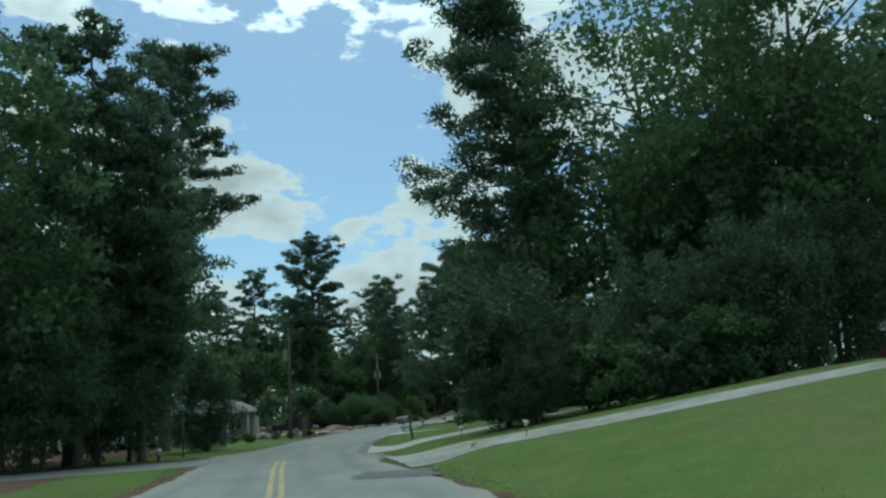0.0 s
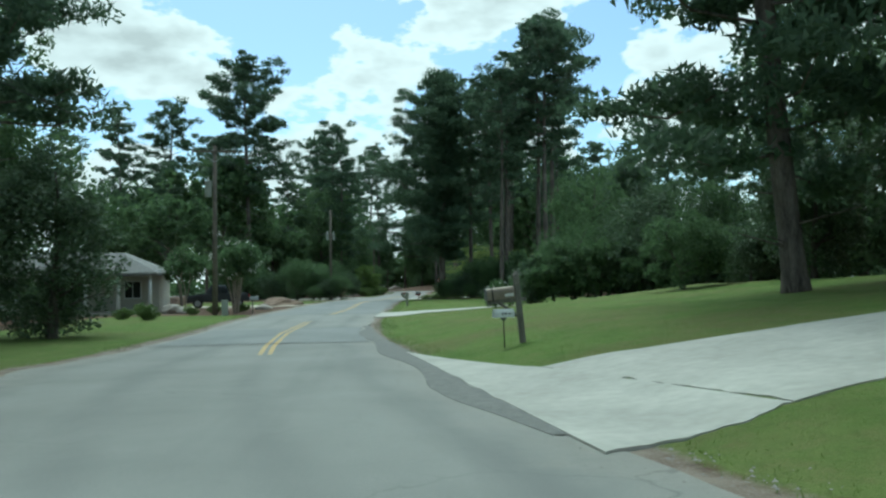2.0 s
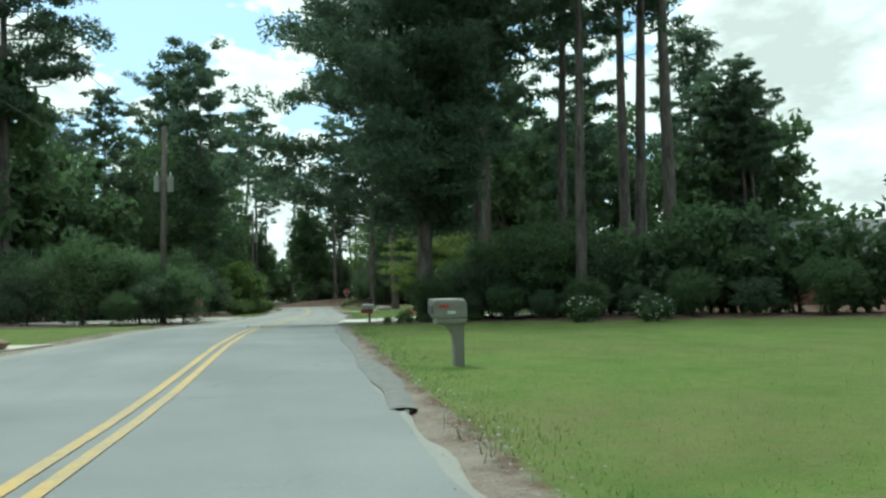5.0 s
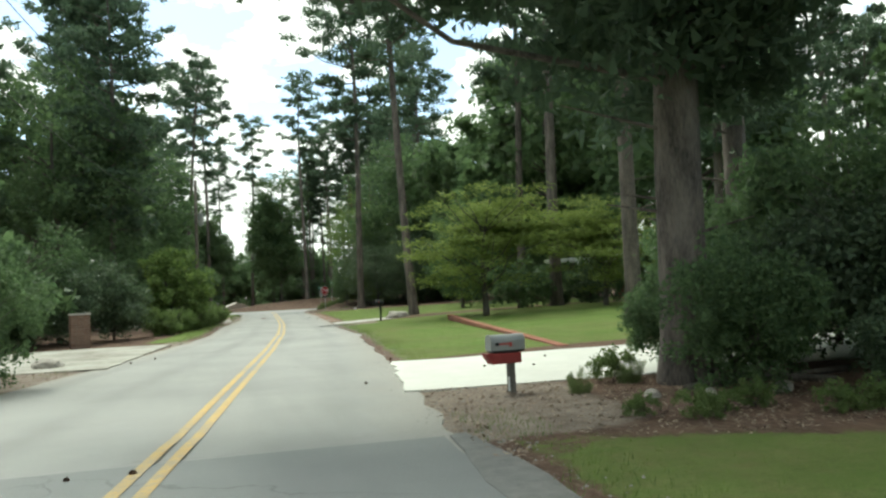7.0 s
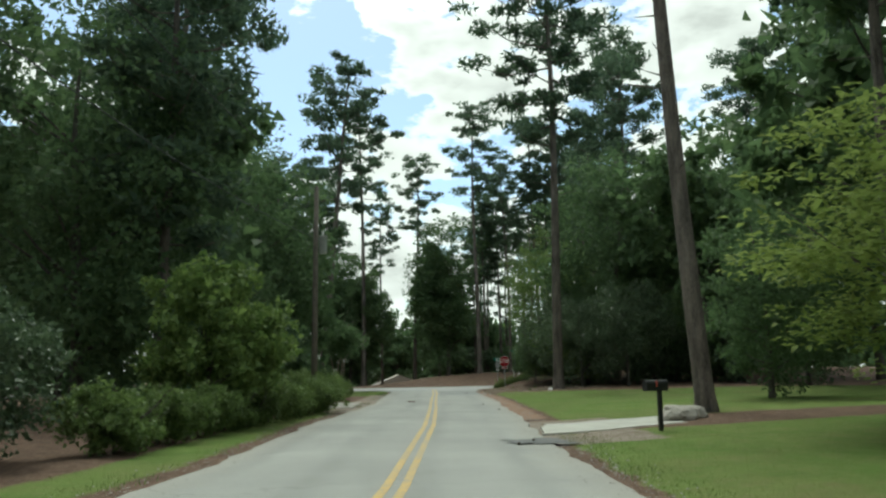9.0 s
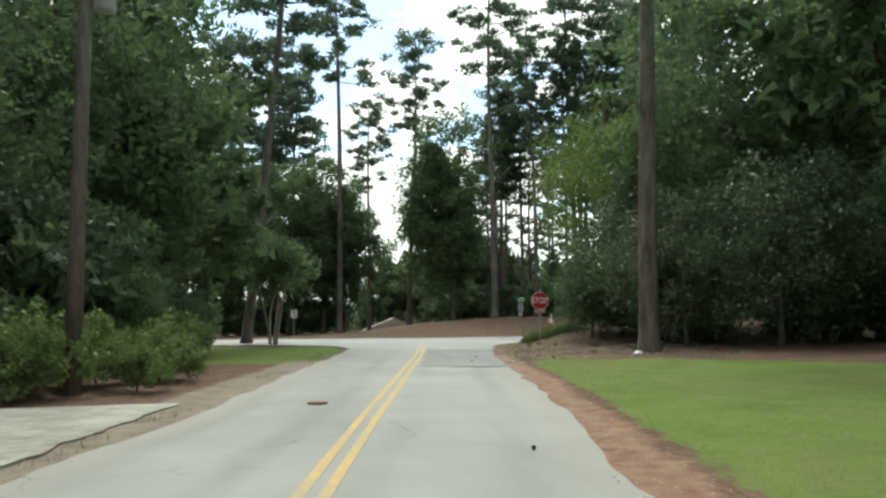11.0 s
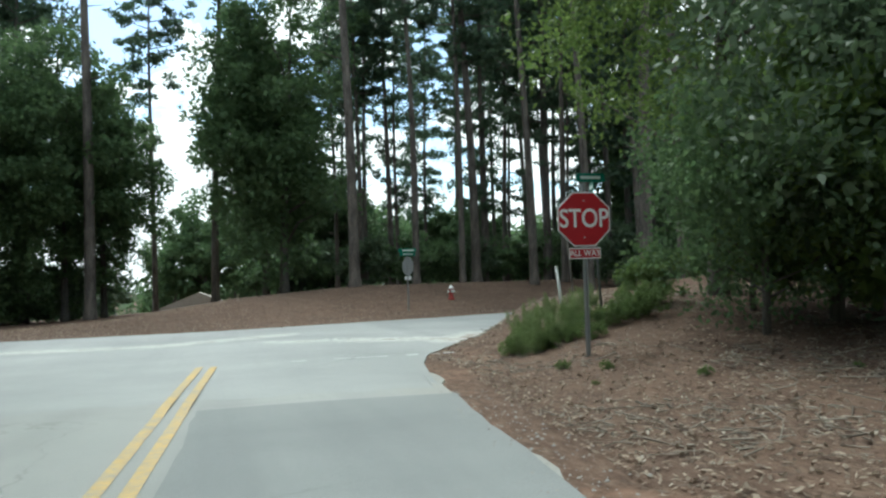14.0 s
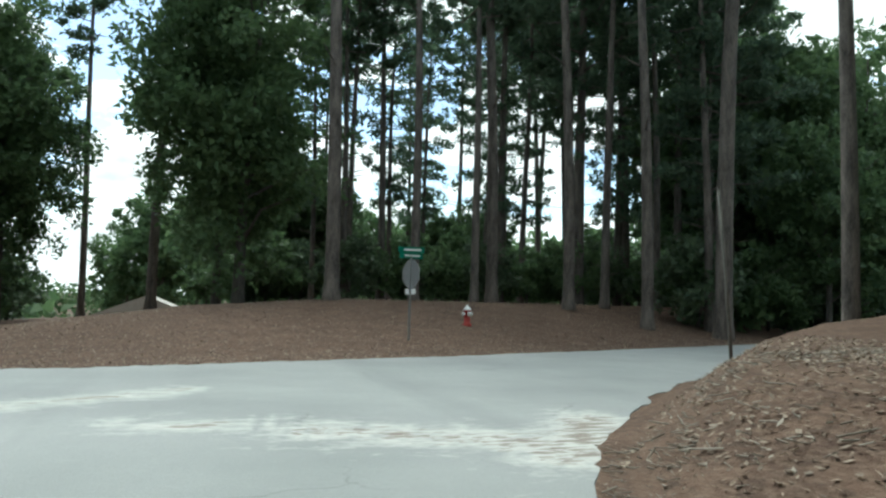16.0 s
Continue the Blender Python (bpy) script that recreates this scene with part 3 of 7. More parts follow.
def broadleaf(seed, top=14.0, low=0.15, reach=4.5, radius=0.25, clumps=170, per=46, leaf=0.24, mat=None, name="broadleaf_tree", label="", group="", category="tree", bark=None, cone=0.0, stems=1, single=True, tier=0.0):
    """A broad crown of leaf clumps on forking limbs."""
    rng = np.random.default_rng(seed)
    stem_pieces, centres, spread, tips = [], [], [], []
    bark = bark or OAK_BARK
    crown_mid, crown_h = top * (low + 1) / 2, top * (1 - low) / 2
    for s in range(stems):
        off = np.array([math.cos(s * 2.4), math.sin(s * 2.4), 0]) * (0.12 * radius * 10 if stems > 1 else 0)
        line = trunk_line(rng, top * 0.86, 0.3 + 0.03 * reach)
        line += off * (1 + line[:, 2:3] / top * 3.0) * np.array([1, 1, 0])
        rr = radius / (stems ** 0.5)
        zs = np.concatenate([[-0.3, 0.2, 0.6], np.linspace(1.2, top * 0.86, 8)]) if top > 4 else np.linspace(-0.15, top * 0.86, 7)
        pts = np.array([on_line(line, z) for z in zs])
        rad = rr * np.linspace(1.25, 0.15, len(zs))
        pieces = [tube(pts, rad, 9)]
        stem_pieces.append(pieces)
        for i in range(int(14 / stems) + 3):
            z = top * (max(low, 0.12) + 0.55 * rng.random())
            base, az = on_line(line, z), rng.random() * 6.28
            ln = reach * (0.5 + 0.5 * rng.random())
            end = base + np.array([math.cos(az) * ln, math.sin(az) * ln, ln * (0.35 + 0.5 * rng.random())])
            mid = (base + end) / 2 + rng.normal(size=3) * 0.15 * reach * 0.3
            r0 = rr * 0.38 * (1 - z / top * 0.6)
            pieces.append(tube([base, mid, end], [r0, r0 * 0.6, r0 * 0.15], 5, False))
            if top > 9 and not tier:
                tips += [(end, 0.11), (base + (end - base) * 0.84 + np.array([0, 0, -0.03 * ln]), 0.14)]
    lump = [(rng.normal(size=3) * np.array([0.55, 0.55, 0.45]), 0.55 + 0.4 * rng.random()) for _ in range(7)]
    while len(centres) < clumps:
        p = rng.normal(size=3)
        p /= np.linalg.norm(p)
        p *= rng.random() ** 0.33
        if rng.random() < 0.6:
            c0, r0 = lump[rng.integers(7)]
            p = c0 * 0.75 + p * r0 * 0.55
        if np.linalg.norm(p) > 1.08:
            continue
        w = 1.0 - cone * (p[2] + 1) / 2
        q = np.array([p[0] * reach * w, p[1] * reach * w, crown_mid + p[2] * crown_h])
        if tier:
            q[2] = (math.floor(q[2] / tier) + 0.5) * tier + 0.12 * rng.normal() + 0.06 * tier * math.hypot(q[0], q[1])
        if q[2] < 0.15:
            continue
        centres.append(q)
        spread.append(reach * (0.16 + 0.12 * rng.random()))
    for tip, reach_out in tips:
        centres.append(tip)
        spread.append(reach * reach_out)
    root = thing(name, label, category, group)
    for group_of in stem_pieces[1:]:
        v, f = joined(group_of)
        part("stem", mesh_of(name + "_stem", v, f, bark, True), bark, root)
    v, f = joined(stem_pieces[0])
    wood = part("trunk" if top > 4 and stems == 1 else "stem", mesh_of(name + "_trunk", v, f, bark, True), bark, root)
    if top < 2:
        tagged(wood, kind="stuff")
    lv, lf = leaves(rng, centres, spread, per, leaf * 1.35, leaf * (1.05 if single else 0.75), 0.3 if tier else 0.85, 0.15, single=single, level=bool(tier))
    part("crown" if top > 4 else "foliage", leaf_mesh(name + "_crown", lv, lf, mat or OAK_LEAF), mat or OAK_LEAF, root)
    return root


def upright(x, y, turn=0.0, s=1.0, sz=None, dz=0.0):
    return Matrix.Translation((x, y, z_at(x, y) + dz)) @ Matrix.Rotation(turn, 4, "Z") @ Matrix.Diagonal((s, s, sz or s, 1))


PLACED = random.Random(11)


def set_down(proto, x, y, s=1.0, sz=None, turn=None, dz=-0.02):
    """The first call uses the thing itself, later calls a copy."""
    m = upright(x, y, PLACED.random() * 6.28 if turn is None else turn, s, sz, dz)
    if "used" in proto:
        return copy_thing(proto, m)
    proto["used"] = 1
    proto.matrix_basis = m
    return proto

# ---- ground ----
def spaced(lo, hi, a, b, fine, grow=1.25):
    """Coordinates that are fine from a to b and widen outwards to lo and hi."""
    mid = list(np.arange(a, b + fine * 0.5, fine))
    s, v, out = fine, a, []
    while v > lo:
        s *= grow
        v -= s
        out.append(v)
    s, v, more = fine, mid[-1], []
    while v < hi:
        s *= grow
        v += s
        more.append(v)
    return np.array(out[::-1] + mid + more)


def inside(x, y, x0, x1, y0, y1, soft=0.6):
    return np.minimum.reduce([step(x, x0 - soft, x0 + soft), 1 - step(x, x1 - soft, x1 + soft), step(y, y0 - soft, y0 + soft), 1 - step(y, y1 - soft, y1 + soft)])


# lawns: from and to across (off the road's edge), from and to along, side
LAWNS = ((0.2, 22, -14, 26.5, 1), (0.4, 16, 25.2, 37, 1), (0.4, 15, 38.0, 83, 1), (0.4, 22, 81.0, 100, 1), (0.5, 6, 98, 104.6, 1), (0.3, 26, 112.7, 136.5, 1), (0.9, 30, 140, 168.2, 1), 
         (0.5, 3.5, 2, 29.5, -1), (0.5, 9, 38.5, 74, -1), (0.8, 14, 93, 109, -1), (0.5, 1.7, 127, 150, -1), (0.7, 2.2, 148, 151.5, -1), (0.2, 7, 168, 182, -1))
WALL = np.array([(-1, 103), (0.3, 102.9), (1.5, 102.1), (2.7, 101.4), (4.2, 100), (6.2, 97.2), (12, 92), (22, 86.5), (40, 80)])


def lawn(X, Y):
    dr, dl = X - along(RIGHT, Y), along(LEFT, Y) - X
    g = np.zeros_like(X)
    for x0, x1, y0, y1, side in LAWNS:
        g = np.maximum(g, inside(dr if side > 0 else dl, Y, x0, x1, y0, y1))
    behind = step(Y - np.interp(X, WALL[:, 0], WALL[:, 1]), -1.0, 0.6) * (Y < 111) * (X > 0)
    ends = step(Y - np.interp(X, [5, 8, 9.8, 11, 14, 30], [168.8, 168.2, 167.7, 166.5, 162.5, 150]), -0.5, 0.5) * (Y > 140) * (X > 4)
    tuft = 0.52 * inside(dr, Y, 1.0, 3.0, 168.0, 171.0)
    return np.maximum(g * (1 - behind) * (1 - ends), tuft) * (Y < along(NEAR, X))


def build_ground():
    xs, ys = spaced(-2500, 2500, -24, 34, 0.6, 1.35), spaced(-1500, 4000, -12, 226, 0.7, 1.35)
    X, Y = np.meshgrid(xs, ys)
    dr, dl = X - along(RIGHT, Y), along(LEFT, Y) - X
    Z = height(X, Y)
    on_road = (np.minimum(-dr, -dl) > 0.35) & (Y < 185) | ((Y > np.maximum(np.maximum(along(NEAR, X - 0.8), along(NEAR, X + 0.8)), along(NEAR, X)) + 0.6) & (Y < along(FAR, X) - 0.7))
    Z = np.where(on_road, np.where(Y < 182, road_z(Y), 0) - 0.09, Z)
    lip = np.where((dr > 0) | (dl > 0), 0.03 * step(np.maximum(dr, dl), 0.1, 1.2), 0)
    Z = Z + np.where(Y < 180, lip, 0) - 0.02
    Z = Z + np.where(on_road, 0, 0.03 * inside(X, Y, 7.2, 18, 179.5, 192, 0.8))
    grass = lawn(X, Y)
    dirt = np.zeros_like(X)
    for y0, y1, wd, side in ((27, 60, 0.45, 1), (60, 100, 0.35, 1), (103.2, 109, 2.2, 1), (134, 141, 2.2, 1), (30, 90, 0.6, -1), (90, 128, 0.9, -1), (148, 170, 1.1, -1)):
        dirt = np.maximum(dirt, 0.85 * inside(dr if side > 0 else dl, Y, -2, wd, y0, y1, 0.5))
    dirt = np.maximum(dirt, 0.8 * inside(dl, Y, 2, 22, 86, 93, 1.5))
    dirt = np.maximum(dirt, 0.75 * inside(dl, Y, 0, 9, 110, 117, 1.5))
    clay = np.maximum(0.85 * inside(dr, Y, -2, 0.75, 142, 173, 0.5) + 0.45 * inside(dr, Y, -2, 0.6, 173, 181, 0.5), 0.42 * inside(X, Y, 6.2, 9.2, 178, 184, 0.8))
    ny, nx = X.shape
    v = np.stack([X, Y, Z], -1).reshape(-1, 3)
    i = (np.arange(ny - 1)[:, None] * nx + np.arange(nx - 1)[None, :]).ravel()
    f = np.stack([i, i + 1, i + nx + 1, i + nx], 1)
    me = leaf_mesh("ground", v, f, GROUND)
    me.polygons.foreach_set("use_smooth", np.ones(len(f), bool))
    col = me.color_attributes.new("cover", "FLOAT_COLOR", "POINT")
    dry = 0.5 + 0.4 * inside(dr, Y, -1, 30, 40, 68, 4.0) + 0.15 * inside(dr, Y, -1, 2.2, 70, 182, 0.8)
    rgba = np.stack([grass, dirt, clay, dry], -1)
    col.data.foreach_set("color", rgba.astype(np.float32).ravel())
    return tagged(new("ground", me), "mown lawns, bare dirt edges and rust-brown pine straw", "ground", kind="structure")


ground = build_ground()


def strip(name, ys, x0, x1, lift, mat, cols=10, label="", category="road", crown=0.0, ragged=0.0):
    """A surface between two edges given as functions of y, with thin edges down into the soil."""
    rng = np.random.default_rng(5)
    vs, fs = [], []
    wob = np.convolve(rng.normal(size=len(ys) + 4), np.ones(3) / 3, "same")
    for q, y in enumerate(ys):
        a, b = x0(y) + ragged * wob[q], x1(y) + ragged * wob[q + 3]
        for k in range(cols + 1):
            s = k / cols
            vs.append((a + (b - a) * s, y, float(road_z(y)) + lift + crown * (1 - (2 * s - 1) ** 2)))
    n = cols + 1
    for i in range(len(ys) - 1):
        for k in range(cols):
            fs.append((i * n + k, i * n + k + 1, (i + 1) * n + k + 1, (i + 1) * n + k))
    o = len(vs)
    for i in range(len(ys)):
        a, b = vs[i * n], vs[i * n + cols]
        vs += [(a[0] - 0.04, a[1], a[2] - 0.12), (b[0] + 0.04, b[1], b[2] - 0.12)]
    for i in range(len(ys) - 1):
        fs.append((i * n, (i + 1) * n, o + 2 * i + 2, o + 2 * i))
        fs.append((i * n + cols, o + 2 * i + 1, o + 2 * i + 3, (i + 1) * n + cols))
    me = mesh_of(name, vs, fs, mat, False)
    if category == "road":
        s = np.concatenate([np.tile(np.arange(n) / cols, len(ys)), np.tile([0.0, 1.0], len(ys))])
        near = np.clip(np.abs(s - 0.5) * 2 - 0.55, 0, 1) / 0.45
        col = me.color_attributes.new("across", "FLOAT_COLOR", "POINT")
        col.data.foreach_set("color", np.stack([s, near, np.ones_like(s), np.ones_like(s)], -1).astype(np.float32).ravel())
    return tagged(new(name, me), label, category, kind="structure")


def left_edge(y):
    return along(LEFT, y)


def right_edge(y):
    return along(RIGHT, y)


strip("road", np.arange(-20, 102.81, 0.4), left_edge, right_edge, 0.0, ASPHALT, 10, "worn grey two-lane asphalt road with ragged edges", crown=0.012, ragged=0.10)
strip("road", np.arange(102.8, 181.01, 0.4), left_edge, right_edge, 0.0, PALE_ASPHALT, 10, "pale worn asphalt road with ragged edges", crown=0.012, ragged=0.10)


def crossing():
    xs = np.concatenate([np.arange(-60, -6, 0.5), np.arange(-6, 14, 0.2), np.arange(14, 60.01, 0.5)])
    n, vs, fs, washed = 27, [], [], []
    rng = np.random.default_rng(8)
    bands = (((5.6, 188.0), (7.4, 187.5), 0.45), ((7.4, 187.4), (10.2, 186.0), 0.75), ((9.2, 185.6), (10.6, 187.8), 0.6), ((-6, 188.6), (3.2, 188.4), 0.5), ((3.2, 188.6), (6.2, 190.9), 0.45), ((-20, 184.5), (-6, 188), 0.9))
    for x in xs:
        a, b = along(NEAR, x) + (0.04 if 6.5 < x < 12 else 0.1) * (math.sin(x * 5.1) + 0.6 * math.sin(x * 11.3)), along(FAR, x) + 0.2 * rng.random()
        for k in range(n):
            y = a + (b - a) * k / (n - 1)
            vs.append((x, y, (-0.03, 0.014, 0.024, 0.026)[min(k, 3)] if 0.7 < x < 6.9 else 0.026))
            w = 0.0
            for (ax, ay), (bx, by), wide in bands:
                t = max(0.0, min(1.0, ((x - ax) * (bx - ax) + (y - ay) * (by - ay)) / ((bx - ax) ** 2 + (by - ay) ** 2)))
                w = max(w, math.exp(-(((x - ax - t * (bx - ax)) ** 2 + (y - ay - t * (by - ay)) ** 2) / wide ** 2)))
            washed.append(w)
    for i in range(len(xs) - 1):
        for k in range(n - 1):
            fs.append((i * n + k, (i + 1) * n + k, (i + 1) * n + k + 1, i * n + k + 1))
    o = len(vs)
    for i in range(len(xs)):
        p, q = vs[i * n], vs[i * n + n - 1]
        vs += [(p[0], p[1] - 0.03, -0.12), (q[0], q[1] + 0.03, -0.12)]
        washed += [0.0, 0.0]
    for i in range(len(xs) - 1):
        fs.append((i * n, o + 2 * i, o + 2 * i + 2, (i + 1) * n))
        fs.append((i * n + n - 1, (i + 1) * n + n - 1, o + 2 * i + 3, o + 2 * i + 1))
    me = mesh_of("cross_road", vs, fs, SANDY_ASPHALT)
    col = me.color_attributes.new("washed", "FLOAT_COLOR", "POINT")
    w = np.array(washed)
    col.data.foreach_set("color", np.stack([w, w, w, np.ones_like(w)], -1).astype(np.float32).ravel())
    return tagged(new("cross_road", me), "pale worn asphalt cross road with sand washed over it", "road", kind="structure")


cross_road = crossing()


def yellow_line(offset):
    ys = np.arange(8, 182.6, 0.5)
    worn = [*range(45, 75), *range(111, 128)]
    vs, fs = [], []
    for y in ys:
        c = along(CENTRE, y) + offset
        z = float(road_z(min(y, 180.0))) + (0.037 if y > 177.5 else 0.033 if 48.4 < y < 58.8 or 71.4 < y < 104.6 else 0.018)
        vs += [(c - 0.055, y, z), (c + 0.055, y, z)]
    for i in range(len(ys) - 1):
        if i not in worn:
            fs.append((2 * i, 2 * i + 1, 2 * i + 3, 2 * i + 2))
    return tagged(new("road_marking", mesh_of("road_marking", vs, fs, PAINT)), "worn yellow centre line painted on asphalt", "road marking", kind="structure")


for o in (-0.11, 0.11):
    yellow_line(o)


def patch(name, x0, x1, y0, y1, mat, label, lift=0.017, wob=0.12, seed=1):
    """A thin patch with an uneven outline, on the road."""
    rng = np.random.default_rng(seed)
    n = 40
    ring = []
    for k in range(n):
        a = 2 * math.pi * k / n
        c, s = math.cos(a), math.sin(a)
        q = max(abs(c), abs(s)) ** 0.75
        ring.append(((x0 + x1) / 2 + c / q * (x1 - x0) / 2 + wob * rng.normal(), (y0 + y1) / 2 + s / q * (y1 - y0) / 2 + wob * rng.normal()))
    flat = (lambda v: 0.0) if y0 > 181 else road_z
    vs = [((x0 + x1) / 2, (y0 + y1) / 2, float(flat((y0 + y1) / 2)) + lift)]
    vs += [(x, y, float(flat(y)) + lift) for x, y in ring]
    fs = [(0, 1 + k, 1 + (k + 1) % n) for k in range(n)]
    return tagged(new(name, mesh_of(name, vs, fs, mat)), label, "road patch", kind="structure")


patch("road_patch", 2.0, 3.2, 134.0, 135.2, PATCH, "dark asphalt repair near the road's edge", 0.02, 0.1, 4)


def overlay(name, y0, y1, x0, x1, mat, label, lift=0.014, ragged=0.05, cols=6):
    return strip(name, np.arange(y0, y1 + 0.01, 0.4), x0, x1, lift, mat, cols, label, "road patch", 0.012, ragged)


overlay("road_patch", 166.2, 177.8, lambda y: along(CENTRE, y) + 0.28, lambda y: along(RIGHT, y) + 0.06, MID_ASPHALT, "slightly darker strip of newer asphalt in the lane")
overlay("road_patch", 49.2, 58.0, lambda y: along(LEFT, y) + 0.3, lambda y: along(RIGHT, y) - 0.3, MID_ASPHALT, "band of slightly darker asphalt across the road")
# darker grey over most of the road's width, up to the seam
overlay("road_patch", 72.0, 103.9, lambda y: along(LEFT, y) + 0.5 + 0.2 * math.sin(y * 0.5), lambda y: along(RIGHT, y) - 0.12, MID_ASPHALT, "stretch of darker asphalt ending at a seam")
overlay("road_patch", 80.0, 103.6, lambda y: along(RIGHT, y) - 0.16 + 0.05 * math.sin(y * 1.1), lambda y: along(RIGHT, y) + 0.12 + 0.1 * math.sin(y * 0.7), CRUMBLE, "grey crumbling asphalt shoulder beside the lawn", 0.02, 0.03, 4)
overlay("road_patch", 34.0, 59.0, lambda y: along(RIGHT, y) - 0.3 + 0.14 * math.sin(y * 0.8), lambda y: along(RIGHT, y) + 0.3 * min(1.0, (59.2 - y) / 6), CRUMBLE, "dark crumbling asphalt shoulder beside the lawn", 0.009, 0.02, 4)


def seam(y, tilt, label="thin dark seam across the asphalt"):
    """A narrow tar line from edge to edge."""
    rng = np.random.default_rng(int(y))
    vs, fs = [], []
    x0, x1 = along(LEFT, y) + 0.15, along(RIGHT, y) - 0.1
    n = 26
    for k in range(n + 1):
        x = x0 + (x1 - x0) * k / n
        yy = y + tilt * (k / n - 0.5) + 0.03 * rng.normal()
        w = 0.008 + 0.014 * rng.random()
        zc = float(road_z(yy)) + 0.012 * (1 - (2 * k / n - 1) ** 2) + 0.0185
        vs += [(x, yy - w, zc), (x, yy + w, zc)]
    for k in range(n):
        fs.append((2 * k, 2 * k + 2, 2 * k + 3, 2 * k + 1))
    return tagged(new("road_seam", mesh_of("road_seam", vs, fs, PATCH)), label, "road seam", kind="structure")


for y, tilt in ((49.1, 0.8), (127.2, -1.4), (166.1, -0.4)):
    seam(y, tilt)
patch("road_patch", -1.5, 0.3, 18.7, 20.6, PATCH, "dark leaf-strewn asphalt at the driveway's mouth", 0.016, 0.1, 8)
for k, (xa, xb) in enumerate(((5.5, 5.74), (6.22, 6.5), (6.55, 7.15), (7.5, 7.72), (7.93, 8.1), (8.14, 8.38))):
    patch("road_marking", xa, xb, 182.68, 182.76 + 0.04 * (k % 2), WORN_WHITE, "worn remnant of a white stop line", 0.034, 0.012, 40 + k)


SLABS = []


def on_slab(x, y):
    """Whether places lie on a driveway."""
    hit = np.zeros(np.shape(x), bool)
    for q in SLABS:
        one = np.ones(np.shape(x), bool)
        for (ax, ay), (bx, by) in zip(q, q[1:] + q[:1]):
            one &= (bx - ax) * (y - ay) - (by - ay) * (x - ax) > -0.05
        hit |= one
    return hit


def slab(name, corners, label, mat=CONCRETE, lift=0.025, category="driveway", n=30):
    """A driveway draped on the ground: corners near-left, near-right, far-right, far-left."""
    turnway = sum(p[0] * q[1] - p[1] * q[0] for p, q in zip(corners, corners[1:] + corners[:1]))
    SLABS.append(list(corners) if turnway > 0 else list(corners)[::-1])
    a, b, c, d = (np.array(p, float) for p in corners)
    vs, fs = [], []
    for i in range(n + 1):
        for j in range(n + 1):
            s, t = j / n, i / n
            p = (a * (1 - s) + b * s) * (1 - t) + (d * (1 - s) + c * s) * t
            if (i in (0, n) and 0 < j < n) or (j in (0, n) and 0 < i < n):
                inward = (a + b + c + d) / 4 - p
                inward /= np.linalg.norm(inward)
                p = p + inward * 0.11 * (noise.noise(Vector((p[0] * 1.7, p[1] * 1.7, 0.3))) + 0.6 * noise.noise(Vector((p[0] * 5, p[1] * 5, 2.3))))
            vs.append((p[0], p[1], z_at(*p) + lift))
    m = n + 1
    for i in range(n):
        for j in range(n):
            fs.append((i * m + j, i * m + j + 1, (i + 1) * m + j + 1, (i + 1) * m + j))
    o = len(vs)
    rim = [j for j in range(m)] + [i * m + n for i in range(1, m)] + [n * m + j for j in range(n - 1, -1, -1)] + [i * m for i in range(n - 1, 0, -1)]
    for k in rim:
        vs.append((vs[k][0], vs[k][1], vs[k][2] - 0.12))
    for q in range(len(rim)):
        w = (q + 1) % len(rim)
        fs.append((rim[q], o + q, o + w, rim[w]))
    return tagged(new(name, mesh_of(name, vs, fs, mat)), label, category, kind="structure")


slab("driveway", ((-0.4, 21.1), (0.96, 22.3), (1.46, 25.3), (-1.55, 28.0)), "stained pale concrete driveway mouth beside a lawn", STAINED)
slab("driveway", ((0.98, 22.3), (12, 20.7), (12, 22.9), (1.48, 25.3)), "stained concrete driveway rising beside a lawn", STAINED)
slab("driveway", ((-2.55, 33.1), (-0.6, 33.9), (-1.72, 39.2), (-3.5, 45.2)), "wide pale concrete driveway apron")
slab("driveway", ((-0.58, 33.9), (9, 35.4), (9, 37.8), (-1.7, 39.2)), "pale concrete driveway rising under the trees")
slab("driveway", ((-4.1, 67.0), (4, 68.4), (4, 71.0), (-3.6, 73.6)), "pale concrete driveway beside a mown lawn")
slab("driveway", ((-0.6, 107.4), (14, 104.5), (14, 109), (0.4, 112.4)), "clean pale concrete driveway", CLEAN)
slab("driveway", ((3.0, 136.3), (6.6, 137.4), (6.9, 139.9), (3.7, 139.4)), "short concrete driveway with dirt edges")
slab("driveway", ((-5.4, 115.8), (-16, 116.5), (-16, 126), (-4.3, 125.5)), "old cracked concrete driveway with leaf litter", STAINED)
slab("driveway", ((-1.4, 151.6), (-10, 150.5), (-10, 155), (-1.1, 157.2)), "old sandy concrete driveway beside weeds", STAINED)
slab("driveway", ((-10.0, 88), (-24, 88), (-24, 92), (-8.9, 92.5)), "sandy gravel driveway", SAND)
slab("side_street", ((-36, 2), (-7.9, 30.5), (-9.9, 38), (-40, 10)), "side street of worn grey asphalt", ASPHALT, 0.015, "road")

